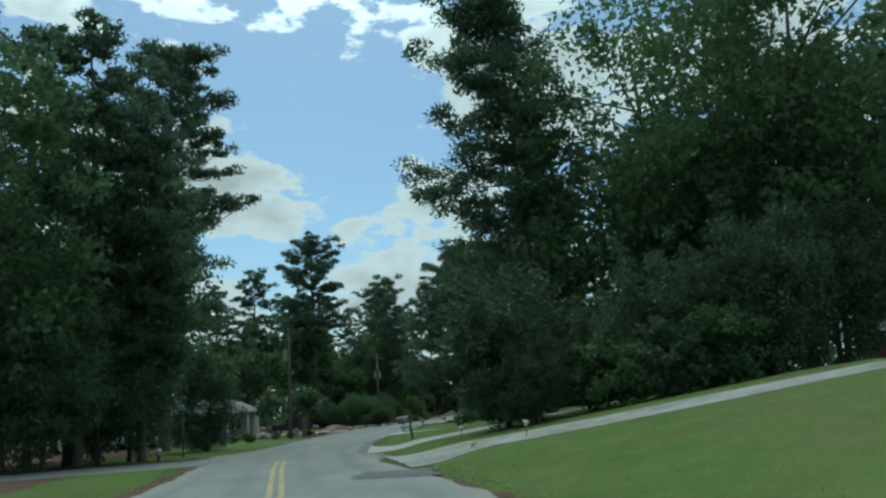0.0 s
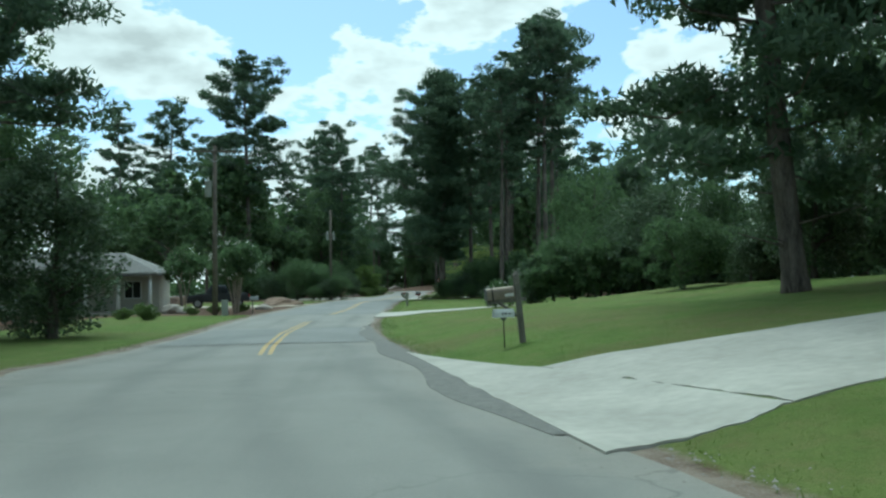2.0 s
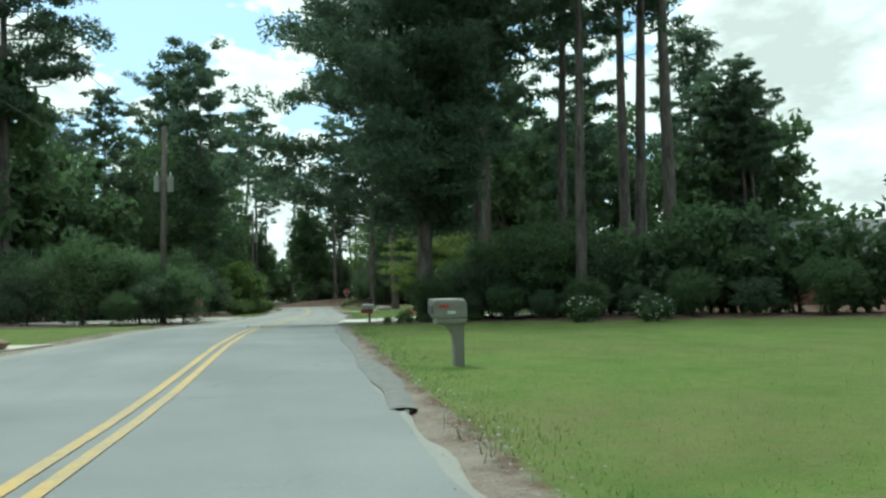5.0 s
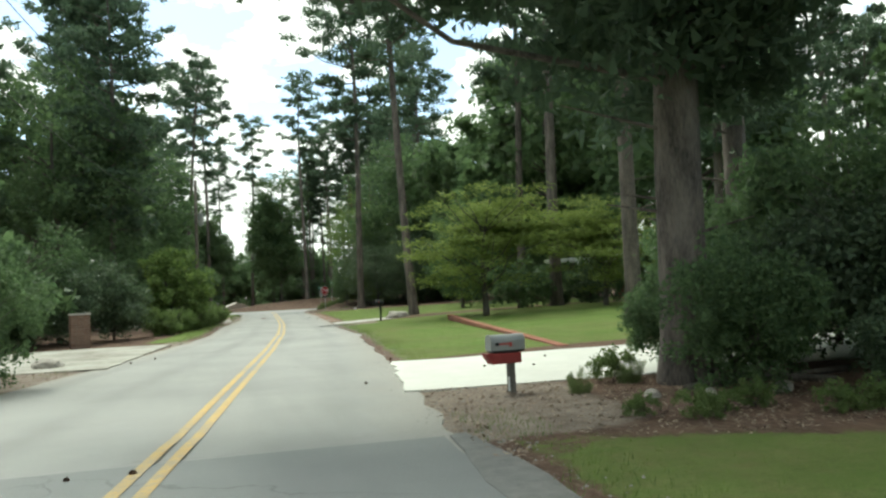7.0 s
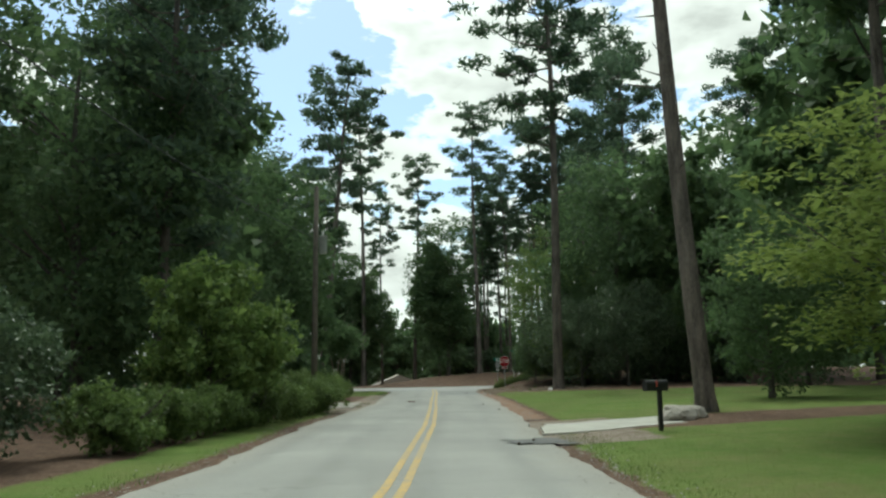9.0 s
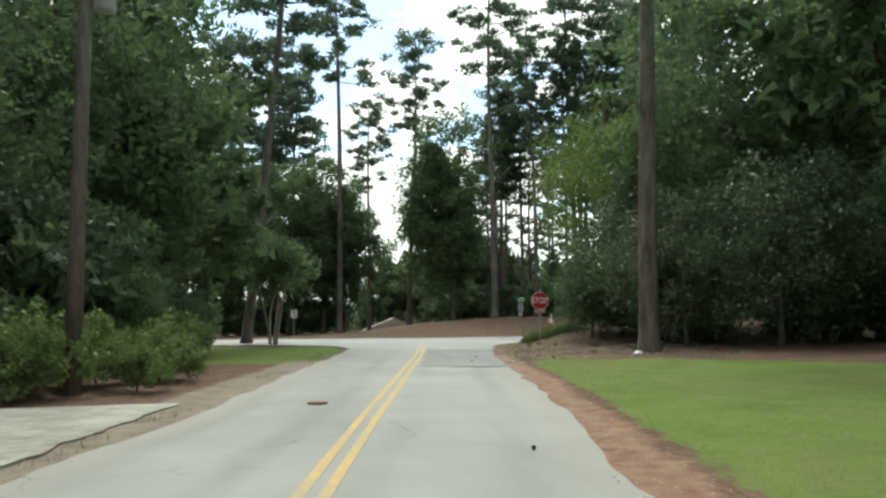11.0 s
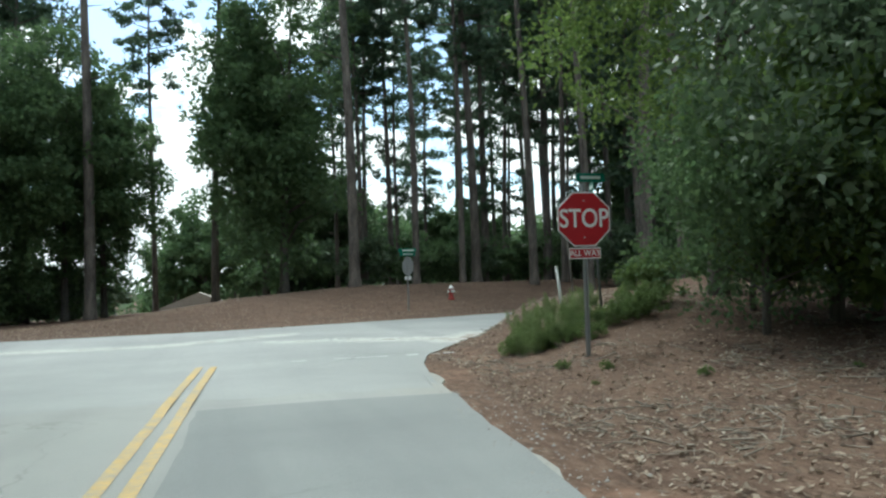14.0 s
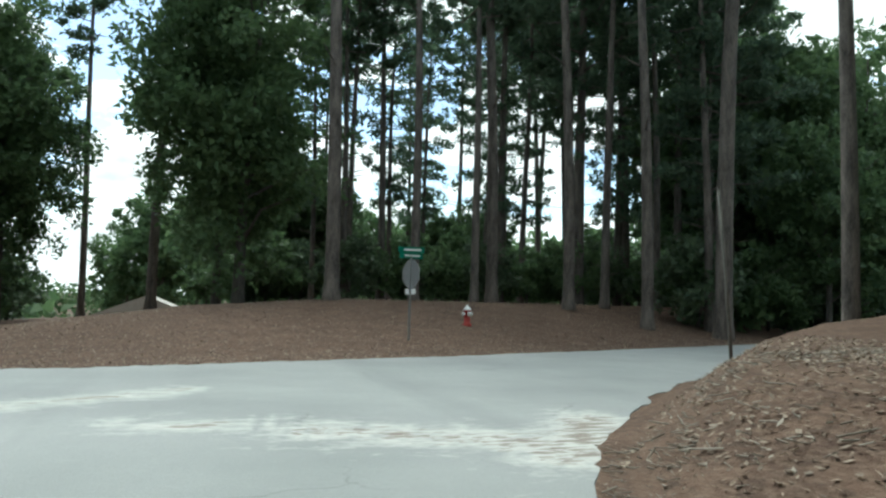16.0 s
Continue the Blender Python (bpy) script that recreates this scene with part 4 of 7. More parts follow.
# ---- trees ----
PINES = [
    pine(1, 27, 0.50, 4.6, 0.27, label="tall loblolly pine with a bare trunk", group="roadside pines"),
    pine(2, 25, 0.34, 4.2, 0.25, 40, label="tall loblolly pine with a long crown", group="roadside pines"),
    pine(3, 29, 0.58, 5.0, 0.30, 30, label="tall loblolly pine with a high flat crown", group="roadside pines"),
    pine(4, 24, 0.26, 3.8, 0.22, 42, label="slender pine with low limbs", group="roadside pines"),
]
GROVE = [
    pine(7, 26, 0.60, 2.9, 0.20, 22, 38, label="slim pine of the grove with a bare trunk", group="pine grove"),
    pine(8, 24, 0.50, 2.7, 0.17, 23, 38, label="slim pine of the grove with a bare trunk", group="pine grove"),
    pine(9, 28, 0.64, 3.1, 0.23, 22, 38, label="slim pine of the grove with a bare trunk", group="pine grove"),
]
BROAD = [
    broadleaf(21, 15, 0.06, 5.0, 0.24, 112, 47, 0.37, label="dense dark green oak in the woods", group="oaks in the woods"),
    broadleaf(22, 13, 0.03, 4.6, 0.20, 112, 47, 0.35, label="dense dark green oak leafy to the ground", group="oaks in the woods"),
    broadleaf(23, 17, 0.16, 5.6, 0.28, 120, 47, 0.39, label="tall spreading dark green oak", group="oaks in the woods"),
]
OAKS = [
    broadleaf(24, 15, 0.05, 4.8, 0.24, 265, 60, 0.187, label="leafy dark green oak close to the road", group="roadside oaks"),
    broadleaf(25, 13, 0.03, 4.4, 0.20, 250, 60, 0.177, label="dense dark green oak leafy to the ground", group="roadside oaks"),
    broadleaf(26, 17, 0.16, 5.4, 0.28, 265, 60, 0.197, label="tall spreading dark green oak", group="roadside oaks"),
]
DARKOAK = broadleaf(27, 20, 0.03, 4.6, 0.26, 300, 66, 0.22, OAK_LEAF, "broadleaf_tree", "tall dense oak leafy to the ground", "roadside oaks")
# same oaks in the darker leaf colour, which paints in their backlit shade
SHADEOAK = broadleaf(28, 14, 0.02, 4.7, 0.24, 290, 62, 0.2, DARK_LEAF, "broadleaf_tree", "dense oak with leaves darkened to look backlit, shading the lawn, leafy to the ground", "roadside oaks")
SHRUBS = [
    broadleaf(31, 3.2, 0.02, 2.0, 0.06, 74, 35, 0.17, DARK_LEAF, "shrub", "dense dark evergreen shrub", "undergrowth shrubs", "shrub"),
    broadleaf(32, 2.4, 0.02, 1.9, 0.05, 70, 35, 0.165, OAK_LEAF, "shrub", "dense rounded green shrub", "undergrowth shrubs", "shrub"),
    broadleaf(33, 3.8, 0.02, 2.2, 0.07, 80, 35, 0.18, OAK_LEAF, "shrub", "tall ragged green shrub", "undergrowth shrubs", "shrub"),
]
FINE = [
    broadleaf(34, 3.8, 0.01, 2.1, 0.06, 210, 57, 0.095, DARK_LEAF, "shrub", "dense dark shrub overgrown with vines", "overgrown shrubs", "shrub"),
    broadleaf(35, 3.9, 0.01, 2.0, 0.06, 210, 57, 0.089, OAK_LEAF, "shrub", "tall leafy shrub beside the road", "overgrown shrubs", "shrub"),
]
THICKET = [
    broadleaf(37, 5.6, 0.0, 2.5, 0.07, 310, 53, 0.092, DARK_LEAF, "shrub", "tall glossy dark evergreen thicket at the wood's edge", "thicket", "shrub", single=False),
    broadleaf(38, 4.2, 0.0, 2.0, 0.06, 250, 50, 0.083, OAK_LEAF, "shrub", "dense green thicket at the wood's edge", "thicket", "shrub", single=False),
]
HEDGE = broadleaf(36, 1.3, 0.0, 1.1, 0.03, 86, 64, 0.07, WEED_LEAF, "hedge_shrub", "low clipped green hedge shrub", "hedge", "shrub")
DOGWOOD = broadleaf(41, 5.4, 0.16, 3.3, 0.12, 300, 56, 0.12, DOGWOOD_LEAF, "dogwood_tree", "spreading light green dogwood with layered limbs on the lawn", "dogwoods", "tree", single=False, tier=0.55)
LIGHT = broadleaf(42, 4.4, 0.06, 2.0, 0.09, 130, 60, 0.13, LIGHT_LEAF, "small_tree", "small light green tree beside the hedge", "", "tree")
MAGNOLIA = broadleaf(43, 9.0, 0.0, 3.2, 0.2, 250, 52, 0.16, DARK_LEAF, "magnolia_tree", "dark glossy magnolia leafy to the ground", "magnolias", "tree", cone=0.45, single=False)
YELLOWOAK = broadleaf(44, 12, 0.17, 3.6, 0.18, 330, 66, 0.105, LIGHT_LEAF, "broadleaf_tree", "yellow-green broadleaf tree beside the stop sign", "", "tree", single=False)
MYRTLE = broadleaf(46, 4.4, 0.45, 1.8, 0.10, 90, 50, 0.12, OAK_LEAF, "crape_myrtle", "crape myrtle with several pale smooth stems", "crape myrtles", "tree", PALE_BARK, stems=5)
WEED = broadleaf(45, 1.3, 0.0, 0.9, 0.02, 64, 54, 0.056, WEED_LEAF, "weed_clump", "ragged clump of green weeds", "weeds", "weeds")
LEANING = pine(12, 28, 0.55, 4.4, 0.26, 28, label="leaning pine with long bare limbs", group="roadside pines", lean=(0.10, 0))

# trees that stand alone: prototype, x, y, size
for k, x, y, s in (
    (2, 15.7, 112, 1.03), (1, -10.5, 158, 1.12),
    (3, -8.5, 150, 0.95), (0, -13, 168, 1.0), (0, 11.2, 170.3, 1.16), (0, 12.2, 104.0, 0.97), (2, 9.4, 105.9, 0.74), (2, 12.7, 102.2, 0.9), (1, 6.2, 108.6, 0.78),
    (0, 8.1, 101.1, 0.8), (1, 10, 119, 0.9), (3, -16, 146, 0.85), (2, 15, 135.5, 1.0), (3, 20, 128, 1.0), (0, 17, 145, 1.0),
    (3, -15.5, 37.5, 0.9), (3, 18.5, 77, 0.5), (3, -13.7, 40.2, 0.78), (3, -20, 42, 1.0), (3, -6.5, 222, 1.1), (1, -9.5, 228, 1.1), (3, -12.5, 219, 1.05), (1, -16, 226, 1.1),
):
    set_down(PINES[k], x, y, s)
set_down(LEANING, -5.0, 186.2, 1.0, turn=0)
set_down(pine(14, 22.0, 0.17, 4.8, 0.31, 84, 106, label="big dark pine with limbs reaching over the road", group="roadside pines", size=0.55, skirt=1.3, taper=0.3, dense=2.8, inner=0.06, limb=0.6, bias=0.65), 2.9, 105.6, 1.0, turn=-0.14)
set_down(pine(16, 31, 0.27, 6.6, 0.36, 62, 84, label="big dark pine with a long dense crown", group="roadside pines", size=0.9), -20.0, 61.6, 1.0, turn=0.7)
set_down(PINES[2], 24.6, 196.4, 1.1)
set_down(GROVE[0], 20.6, 194.2, 0.95)
set_down(pine(13, 28, 0.5, 4.4, 0.25, 30, label="pine with a pale trunk leaning over the lawn", group="roadside pines", lean=(-0.075, 0)), 8.4, 140.6, 1.0, turn=0)
set_down(pine(5, 22, 0.12, 4.7, 0.24, 66, 90, label="big dark pine with long low limbs above the lawn", group="roadside pines", size=0.62, lean=(-0.09, 0), skirt=1.25, taper=0.25, dense=1.7, inner=0.25, limb=0.7, bias=0.3), 6.4, 46.3, 1.15, turn=0.0)
set_down(pine(15, 29.5, 0.42, 6.6, 0.33, 46, 105, label="tall broad-crowned pine standing above the other trees", group="roadside pines", size=0.85), -18.9, 127.2, 1.0, turn=2.0)
for k, x, y, s in (
    (0, 0.5, 228.5, 1.0), (2, 4.5, 220.2, 1.0), (2, 11.1, 208.3, 1.1), (0, 15.2, 212, 1.0), (1, 17.9, 212, 1.0), (2, 18.9, 212.5, 1.1), (1, 23.5, 220, 1.0),
    (2, 21.4, 210, 1.0), (0, 24.2, 212, 1.0), (2, 23.3, 207, 1.0), (0, 28.8, 215, 1.0), (1, 27, 208.2, 1.0), (2, 26.2, 206.2, 1.4), (2, -1.8, 214, 1.2),
):
    set_down(GROVE[k], x, y, s)
LOWPINE = pine(10, 23, 0.24, 2.7, 0.15, 30, 36, label="thin pine of the grove with scattered low limbs", group="pine grove", size=0.8)
for x, y, s in ((12.5, 223, 0.9), (16.4, 221.5, 1.0), (19.6, 226, 1.0), (23.2, 222.5, 0.95), (26.5, 227, 1.0), (21.3, 236, 1.1), (15, 234, 1.05), (29.5, 220, 1.0), (31.5, 214, 0.9), (33.5, 224, 1.0), (20.2, 217, 0.85), (25.6, 214.5, 0.8)):
    set_down(LOWPINE, x, y, s)
rnd = random.Random(4)
for i in range(14):
    set_down(GROVE[i % 3], rnd.uniform(9, 34), rnd.uniform(214, 242), rnd.uniform(0.8, 1.1))
for k, x, y, s in (
    (2, -28.5, 78, 1.15), (0, -33, 72, 1.2), (2, 21, 66, 0.9), (1, 24, 76, 0.7), (1, 20, 84, 0.45), (0, 27, 88, 0.5), (2, 12, 43, 1.15), (2, 16.5, 37, 1.1), (1, -15.2, 42.5, 0.72), (1, -15.2, 38.8, 0.85), (0, -17.5, 41, 1.0), (1, -22, 38, 1.1), (1, -14.8, 33, 0.85), (0, -18.5, 31, 1.0), (0, 14, 70, 0.42), (2, 9.5, 75, 0.42),
    (0, -11, 149, 0.9), (1, -9, 165, 1.0), (2, -9, 173, 0.9), 
    (2, 17.5, 178.5, 0.9), (1, 16, 175.5, 0.9), (1, 13.5, 147, 0.8), (1, 21, 158, 0.9), (1, -13.5, 154, 1.0),
):
    set_down(OAKS[k], x, y, s)
for k, x, y, s in (
    (0, 19, 50, 1.2), (0, 26, 42, 1.2), (1, -24, 47, 1.2),
    (0, -13, 160, 1.1), (2, -12, 182, 1.15), (1, -8.5, 178.5, 1.0), (1, -15, 176, 1.0), (1, -17, 136, 0.9), (0, -22, 130, 1.1), (1, -14, 210, 0.9), (0, -20, 220, 1.1),
    (0, 22, 172, 1.0), (2, 27, 180, 1.0), (0, 30, 190, 1.0),
):
    set_down(BROAD[k], x, y, s)
for k, x, y, s in (
    (1, 28, 120, 1.0), (0, 22, 150, 1.1), (2, 28, 160, 1.2), (0, 24, 135, 1.0),
    (0, 30, 60, 1.1), (2, -30, 106, 0.6), (0, -25, 112, 0.7), (1, -36, 92, 0.6), (2, -36, 78, 0.6), (0, -34, 66, 0.7),
    (2, 3.6, 266, 0.8), (1, 0.2, 268, 0.85), (0, 7, 270, 0.85), (2, 14, 232, 0.45), (2, 38, 226, 0.5), (1, 9.5, 234, 0.8), (0, 46, 218, 1.0), (1, 48, 214, 1.1), (2, 33.5, 208.5, 0.5), (1, 37, 210.5, 0.5),
):
    set_down(BROAD[k], x, y, s)
for x, y, s in ((2.8, 31.4, 0.5), (3.6, 29.6, 0.5), (5.9, 30.9, 0.62), (8.8, 30.4, 0.85), (12.2, 30.4, 1.0), (16, 33, 1.1), (10.5, 52.5, 0.9), (14.5, 47, 1.05)):
    set_down(SHADEOAK, x, y, s)
# dark woods beyond the junction
for x, y, s in ((8.2, 214.5, 1.0), (7.4, 217.5, 0.8), (-3.4, 216.5, 0.85), (-6.2, 214, 0.8), (-10.5, 215, 0.85), (-1.6, 218, 0.7), (38.5, 214.5, 0.8), (42.5, 216, 0.9)):
    set_down(DARKOAK, x, y, s)
for i in range(10):
    x = rnd.uniform(11, 34)
    set_down(BROAD[i % 3], x, rnd.uniform(228, 242), rnd.uniform(0.38, 0.5))
for i in range(3):
    x = 36 + 2.6 * i
    set_down(BROAD[i % 3], x, along(FAR, x) + rnd.uniform(8, 16), rnd.uniform(0.85, 1.1))
for i in range(4):
    x = 25 + 3.0 * i
    set_down(PINES[1 + 2 * (i % 2)], x, along(FAR, x) + rnd.uniform(4, 16), rnd.uniform(0.85, 1.0))
# woods behind the yards
for i in range(34):
    y = rnd.uniform(56, 200)
    x = (along(RIGHT, y) + rnd.uniform(23, 34)) if i % 2 else (along(LEFT, y) - rnd.uniform(24, 36))
    set_down(PINES[rnd.randrange(4)] if i % 3 else BROAD[rnd.randrange(3)], x, y, rnd.uniform(0.85, 1.1) * (0.55 if y < 128 else 1.0))


def far_woods():
    """Distant woods all round, too far to tell tree from tree."""
    rng = np.random.default_rng(77)
    centres, spread = [], []
    for k in range(420):
        a = rng.random() * 2 * math.pi
        d = 95 + 90 * rng.random()
        x, y = d * math.cos(a) * 0.8, 105 + (d + 70) * math.sin(a)
        if y > 205 and -14 < x - 3 < 10:
            continue
        top = (13 + 10 * rng.random()) * (0.45 if y > 200 else 0.8)
        w = 3.5 + 2.5 * rng.random()
        z0 = z_at(x, y)
        for q in range(16):
            u = rng.random()
            centres.append((x + w * (1 - u * 0.6) * rng.normal() * 0.6, y + w * (1 - u * 0.6) * rng.normal() * 0.6, z0 + top * (0.04 + 0.94 * u)))
            spread.append(1.6 + 1.2 * rng.random())
    for k in range(60):
        x, y = -70 + 150 * rng.random(), 420 + 40 * rng.random()
        for q in range(9):
            centres.append((x + rng.normal() * 5, y, z_at(x, y) + 9 * rng.random()))
            spread.append(3.5)
    v, f = leaves(rng, centres, spread, 15, 1.7, 1.1, 0.9, 0.1, single=True)
    return tagged(new("far_woods", leaf_mesh("far_woods", v, f, OAK_LEAF)), "distant mixed woods of pine and oak", "woods", kind="stuff")


far_woods()
# undergrowth: lines of shrubs from one place to another
for x0, y0, x1, y1, n, s in (
    (10, 101.5, 14, 97.5, 5, 1.1), (14, 97, 24, 89.5, 7, 1.1), (4, 69, 16, 65, 9, 0.9),
    (-20, 120, -11, 129, 7, 1.2), (17, 173, 24, 171, 5, 1.1), (20, 185, 30, 190, 6, 1.0), (26, 208, 46, 217, 9, 1.1), (9, 226, 40, 232, 14, 1.2), (-10, 219, -2, 224, 5, 1.0),
    (-8, 160, -6, 172, 7, 1.2), (6, 29.5, 12, 28.5, 5, 0.7), (-12, 212, -3, 220, 5, 0.9), (7, 222, 11, 226, 4, 0.9), (12, 214, 40, 222, 12, 0.9), (18, 60, 22, 80, 4, 1.3),
    (12, 136, 26, 138, 7, 0.8), (10, 108.5, 16, 106, 4, 1.2),
):
    for i in range(n):
        t = (i + 0.5) / n
        set_down(SHRUBS[(i * 7 + n) % 3], x0 + (x1 - x0) * t + rnd.uniform(-0.6, 0.6), y0 + (y1 - y0) * t + rnd.uniform(-0.6, 0.6), s * rnd.uniform(0.8, 1.2))
for k, x, y, s in ((0, 2.4, 31.0, 0.6), (0, 3.1, 29.4, 0.7), (1, 7.6, 56.5, 0.8), (0, 10.5, 57, 1.1), (0, 5.7, 105.0, 1.2), (0, 4.3, 106.0, 0.95), (1, 3.5, 106.7, 0.5), (1, 5.2, 107.3, 0.9), (1, 2.9, 104.5, 0.62), (0, 7.2, 104.2, 1.3), (1, 6.8, 106.4, 1.25), (0, 5.9, 104.2, 1.15), (1, 7.4, 103.3, 1.3), (0, 8.8, 102.4, 1.3), (0, 9.5, 103.0, 1.3), (1, 7.8, 102.6, 1.1), (0, 11.4, 101, 1.2), (1, 7.5, 107.8, 1.2), (0, -7.7, 130, 1.5), (0, -9.8, 132, 1.6), (1, -12.4, 131, 1.6), (0, -6.8, 132.2, 1.25), (1, -9.2, 127.6, 0.45), (1, -11, 126.9, 0.5),
                   (1, -5.2, 166, 1.0), (0, -4.6, 170.5, 1.0)):
    set_down(FINE[k], x, y, s)
for k, x, y, s in ((1, 2.9, 104.2, 0.42), (0, 4.0, 103.0, 0.5), (1, 5.2, 101.7, 0.46), (0, 6.3, 100.3, 0.52), (1, 7.3, 98.9, 0.5), (0, 8.6, 97.6, 0.55), (1, 9.9, 96.3, 0.5), (0, 11.4, 95.0, 0.6), (1, 13.2, 93.6, 0.6),
                   (1, -7.3, 111.9, 0.85), (0, -8.4, 111.6, 1.1), (1, -9.4, 113.6, 1.12), (1, -11.8, 112.9, 1.4), (0, -14.4, 113.8, 1.4), (1, -9.9, 110.6, 0.5)):
    set_down(FINE[k], x, y, s)
set_down(MAGNOLIA, -14.9, 55, 0.86, 0.72)
for k, x, y, s in ((0, 13.3, 172.4, 1.1), (0, 13.4, 176.2, 1.15), (0, 15.6, 169.8, 1.1), (1, 11.2, 177.9, 0.85), (1, 12.3, 179.6, 0.9), (1, 16.2, 179.4, 1.2), (1, -9.6, 130.6, 1.4), (1, -12.9, 128.6, 1.35), (1, 18.8, 189.6, 0.7), (1, 21.5, 191.2, 0.8), (0, 24.5, 192.4, 0.8), (0, 18.5, 186.5, 0.7)):
    set_down(THICKET[k], x, y, s)
set_down(DOGWOOD, 9.6, 131.8, 1.15)
set_down(DOGWOOD, 15.5, 131, 0.85)
set_down(THICKET[1], 6.6, 69, 1.25)
set_down(THICKET[0], 11.0, 68, 1.0)
set_down(LIGHT, -4.7, 140.5, 1.0)
set_down(LIGHT, 12.7, 178.3, 1.0)
set_down(LIGHT, 14.2, 175.4, 1.1)
set_down(YELLOWOAK, 13.4, 182.0, 1.0)
set_down(MYRTLE, -3.3, 184.0, 1.25)
set_down(MYRTLE, -13.2, 82, 0.75)
for i in range(9):
    set_down(HEDGE, -5.0 + 0.3 * i, 134 + 1.75 * i, rnd.uniform(0.85, 1.0))


def fennel(seed, top=1.3, label="feathery green dog fennel weeds"):
    """Upright thin stems with soft narrow leaves."""
    rng = np.random.default_rng(seed)
    pieces, centres, spread = [], [], []
    for k in range(26):
        a, r = rng.random() * 6.28, 0.42 * rng.random() ** 0.6
        foot = np.array([math.cos(a) * r, math.sin(a) * r, 0])
        h = top * (0.45 + 0.6 * rng.random()) * (1.25 - r)
        tip = foot * (1.5 + 0.5 * rng.random()) + np.array([0, 0, h])
        pieces.append(tube([foot - np.array([0, 0, 0.05]), (foot + tip) / 2, tip], [0.008, 0.006, 0.002], 4, False))
        for q in range(11):
            u = 0.15 + 0.85 * q / 10
            centres.append(foot + (tip - foot) * u)
            spread.append(0.22 * (1.15 - u * 0.75))
    v, f = joined(pieces)
    root = thing("weed_clump", label, "weeds", "weeds")
    tagged(part("stem", mesh_of("fennel_stem", v, f, FENNEL_LEAF), FENNEL_LEAF, root), kind="stuff")
    lv, lf = leaves(rng, centres, spread, 34, 0.10, 0.0115, 1.0, -0.2, single=True)
    part("foliage", leaf_mesh("fennel_foliage", lv, lf, FENNEL_LEAF), FENNEL_LEAF, root)
    return root


FENNEL = fennel(61)
for x, y, s in ((8.95, 180.5, 0.55), (9.2, 181.0, 0.7), (9.5, 180.6, 0.7), (9.95, 181.0, 0.72), (9.4, 181.9, 0.7), (10.3, 181.7, 0.65), (10.7, 180.5, 0.7), (11.2, 180.9, 0.7), (10.9, 182.4, 0.55), (10.1, 182.6, 0.6), (1.3, 105.6, 0.45), (2.3, 106.1, 0.5)):
    set_down(FENNEL, x, y, s)
for x, y, s in ((11.6, 181.4, 0.8), (9.1, 180.3, 0.3), (9.7, 179.9, 0.32), (10.3, 180.2, 0.45), (10.8, 180.2, 0.55), (8.75, 180.8, 0.35), (9.5, 180.3, 0.3), (10.0, 180.4, 0.4), (2.2, 106.4, 0.5), (-2.4, 149.5, 1.2), (-3.0, 148.3, 1.4), (-2.1, 147.4, 1.0)):
    set_down(WEED, x, y, s)
for i in range(14):
    y = 169.5 + 0.7 * i
    set_down(WEED, along(RIGHT, y) + 1.4 + 3.8 * rnd.random(), y, rnd.uniform(0.07, 0.17))
for i in range(9):
    set_down(WEED, 0.9 + 0.42 * i, 103.9 + rnd.uniform(-0.7, 0.5) - 0.2 * i, rnd.uniform(0.2, 0.42))
for i in range(12):
    set_down(WEED, -2.3 - rnd.random() * 2.8, 157.6 + i * 0.8, rnd.uniform(1.0, 1.55))


# ---- things along the road ----
RED = plain("sign_red", (0.36, 0.012, 0.02), (0.42, 0.018, 0.026), 9, 0.4)
WHITE = plain("white_paint", (0.72, 0.73, 0.71), (0.82, 0.82, 0.80), 5, 0.5, bump=0.05)
BLACK = plain("black_metal", (0.018, 0.018, 0.018), (0.035, 0.035, 0.035), 8, 0.5, 0.3)
GREEN = plain("sign_green", (0.01, 0.16, 0.10), (0.015, 0.20, 0.13), 8, 0.4)
TAUPE = plain("grey_brown_plastic", (0.22, 0.215, 0.185), (0.29, 0.28, 0.245), 7, 0.55)
BOXGREY = plain("weathered_box_metal", (0.34, 0.36, 0.35), (0.46, 0.48, 0.47), 8, 0.45, 0.5)
BROWN_METAL = plain("tarnished_box_metal", (0.17, 0.14, 0.105), (0.28, 0.24, 0.19), 6, 0.45, 0.4)
DARKGREY = plain("dark_grey_metal", (0.10, 0.105, 0.10), (0.17, 0.175, 0.17), 8, 0.5, 0.3)
FLAG = plain("flag_red", (0.42, 0.06, 0.05), (0.55, 0.10, 0.08), 12, 0.5)
TUBE_RED = plain("faded_red_plastic", (0.22, 0.035, 0.035), (0.32, 0.06, 0.055), 9, 0.5)
PLASTIC_WHITE = plain("white_plastic", (0.60, 0.63, 0.63), (0.72, 0.74, 0.74), 7, 0.5)
GREY_WOOD = bark_material("weathered_grey_wood", (0.11, 0.105, 0.09), (0.24, 0.225, 0.20), 12.0)
ROCK = plain("pale_rock", (0.26, 0.24, 0.21), (0.44, 0.41, 0.36), 3, 0.9, bump=0.6)


def mover(x, y, turn=0.0, dz=0.0):
    return Matrix.Translation((x, y, z_at(x, y) + dz)) @ Matrix.Rotation(turn, 4, "Z")


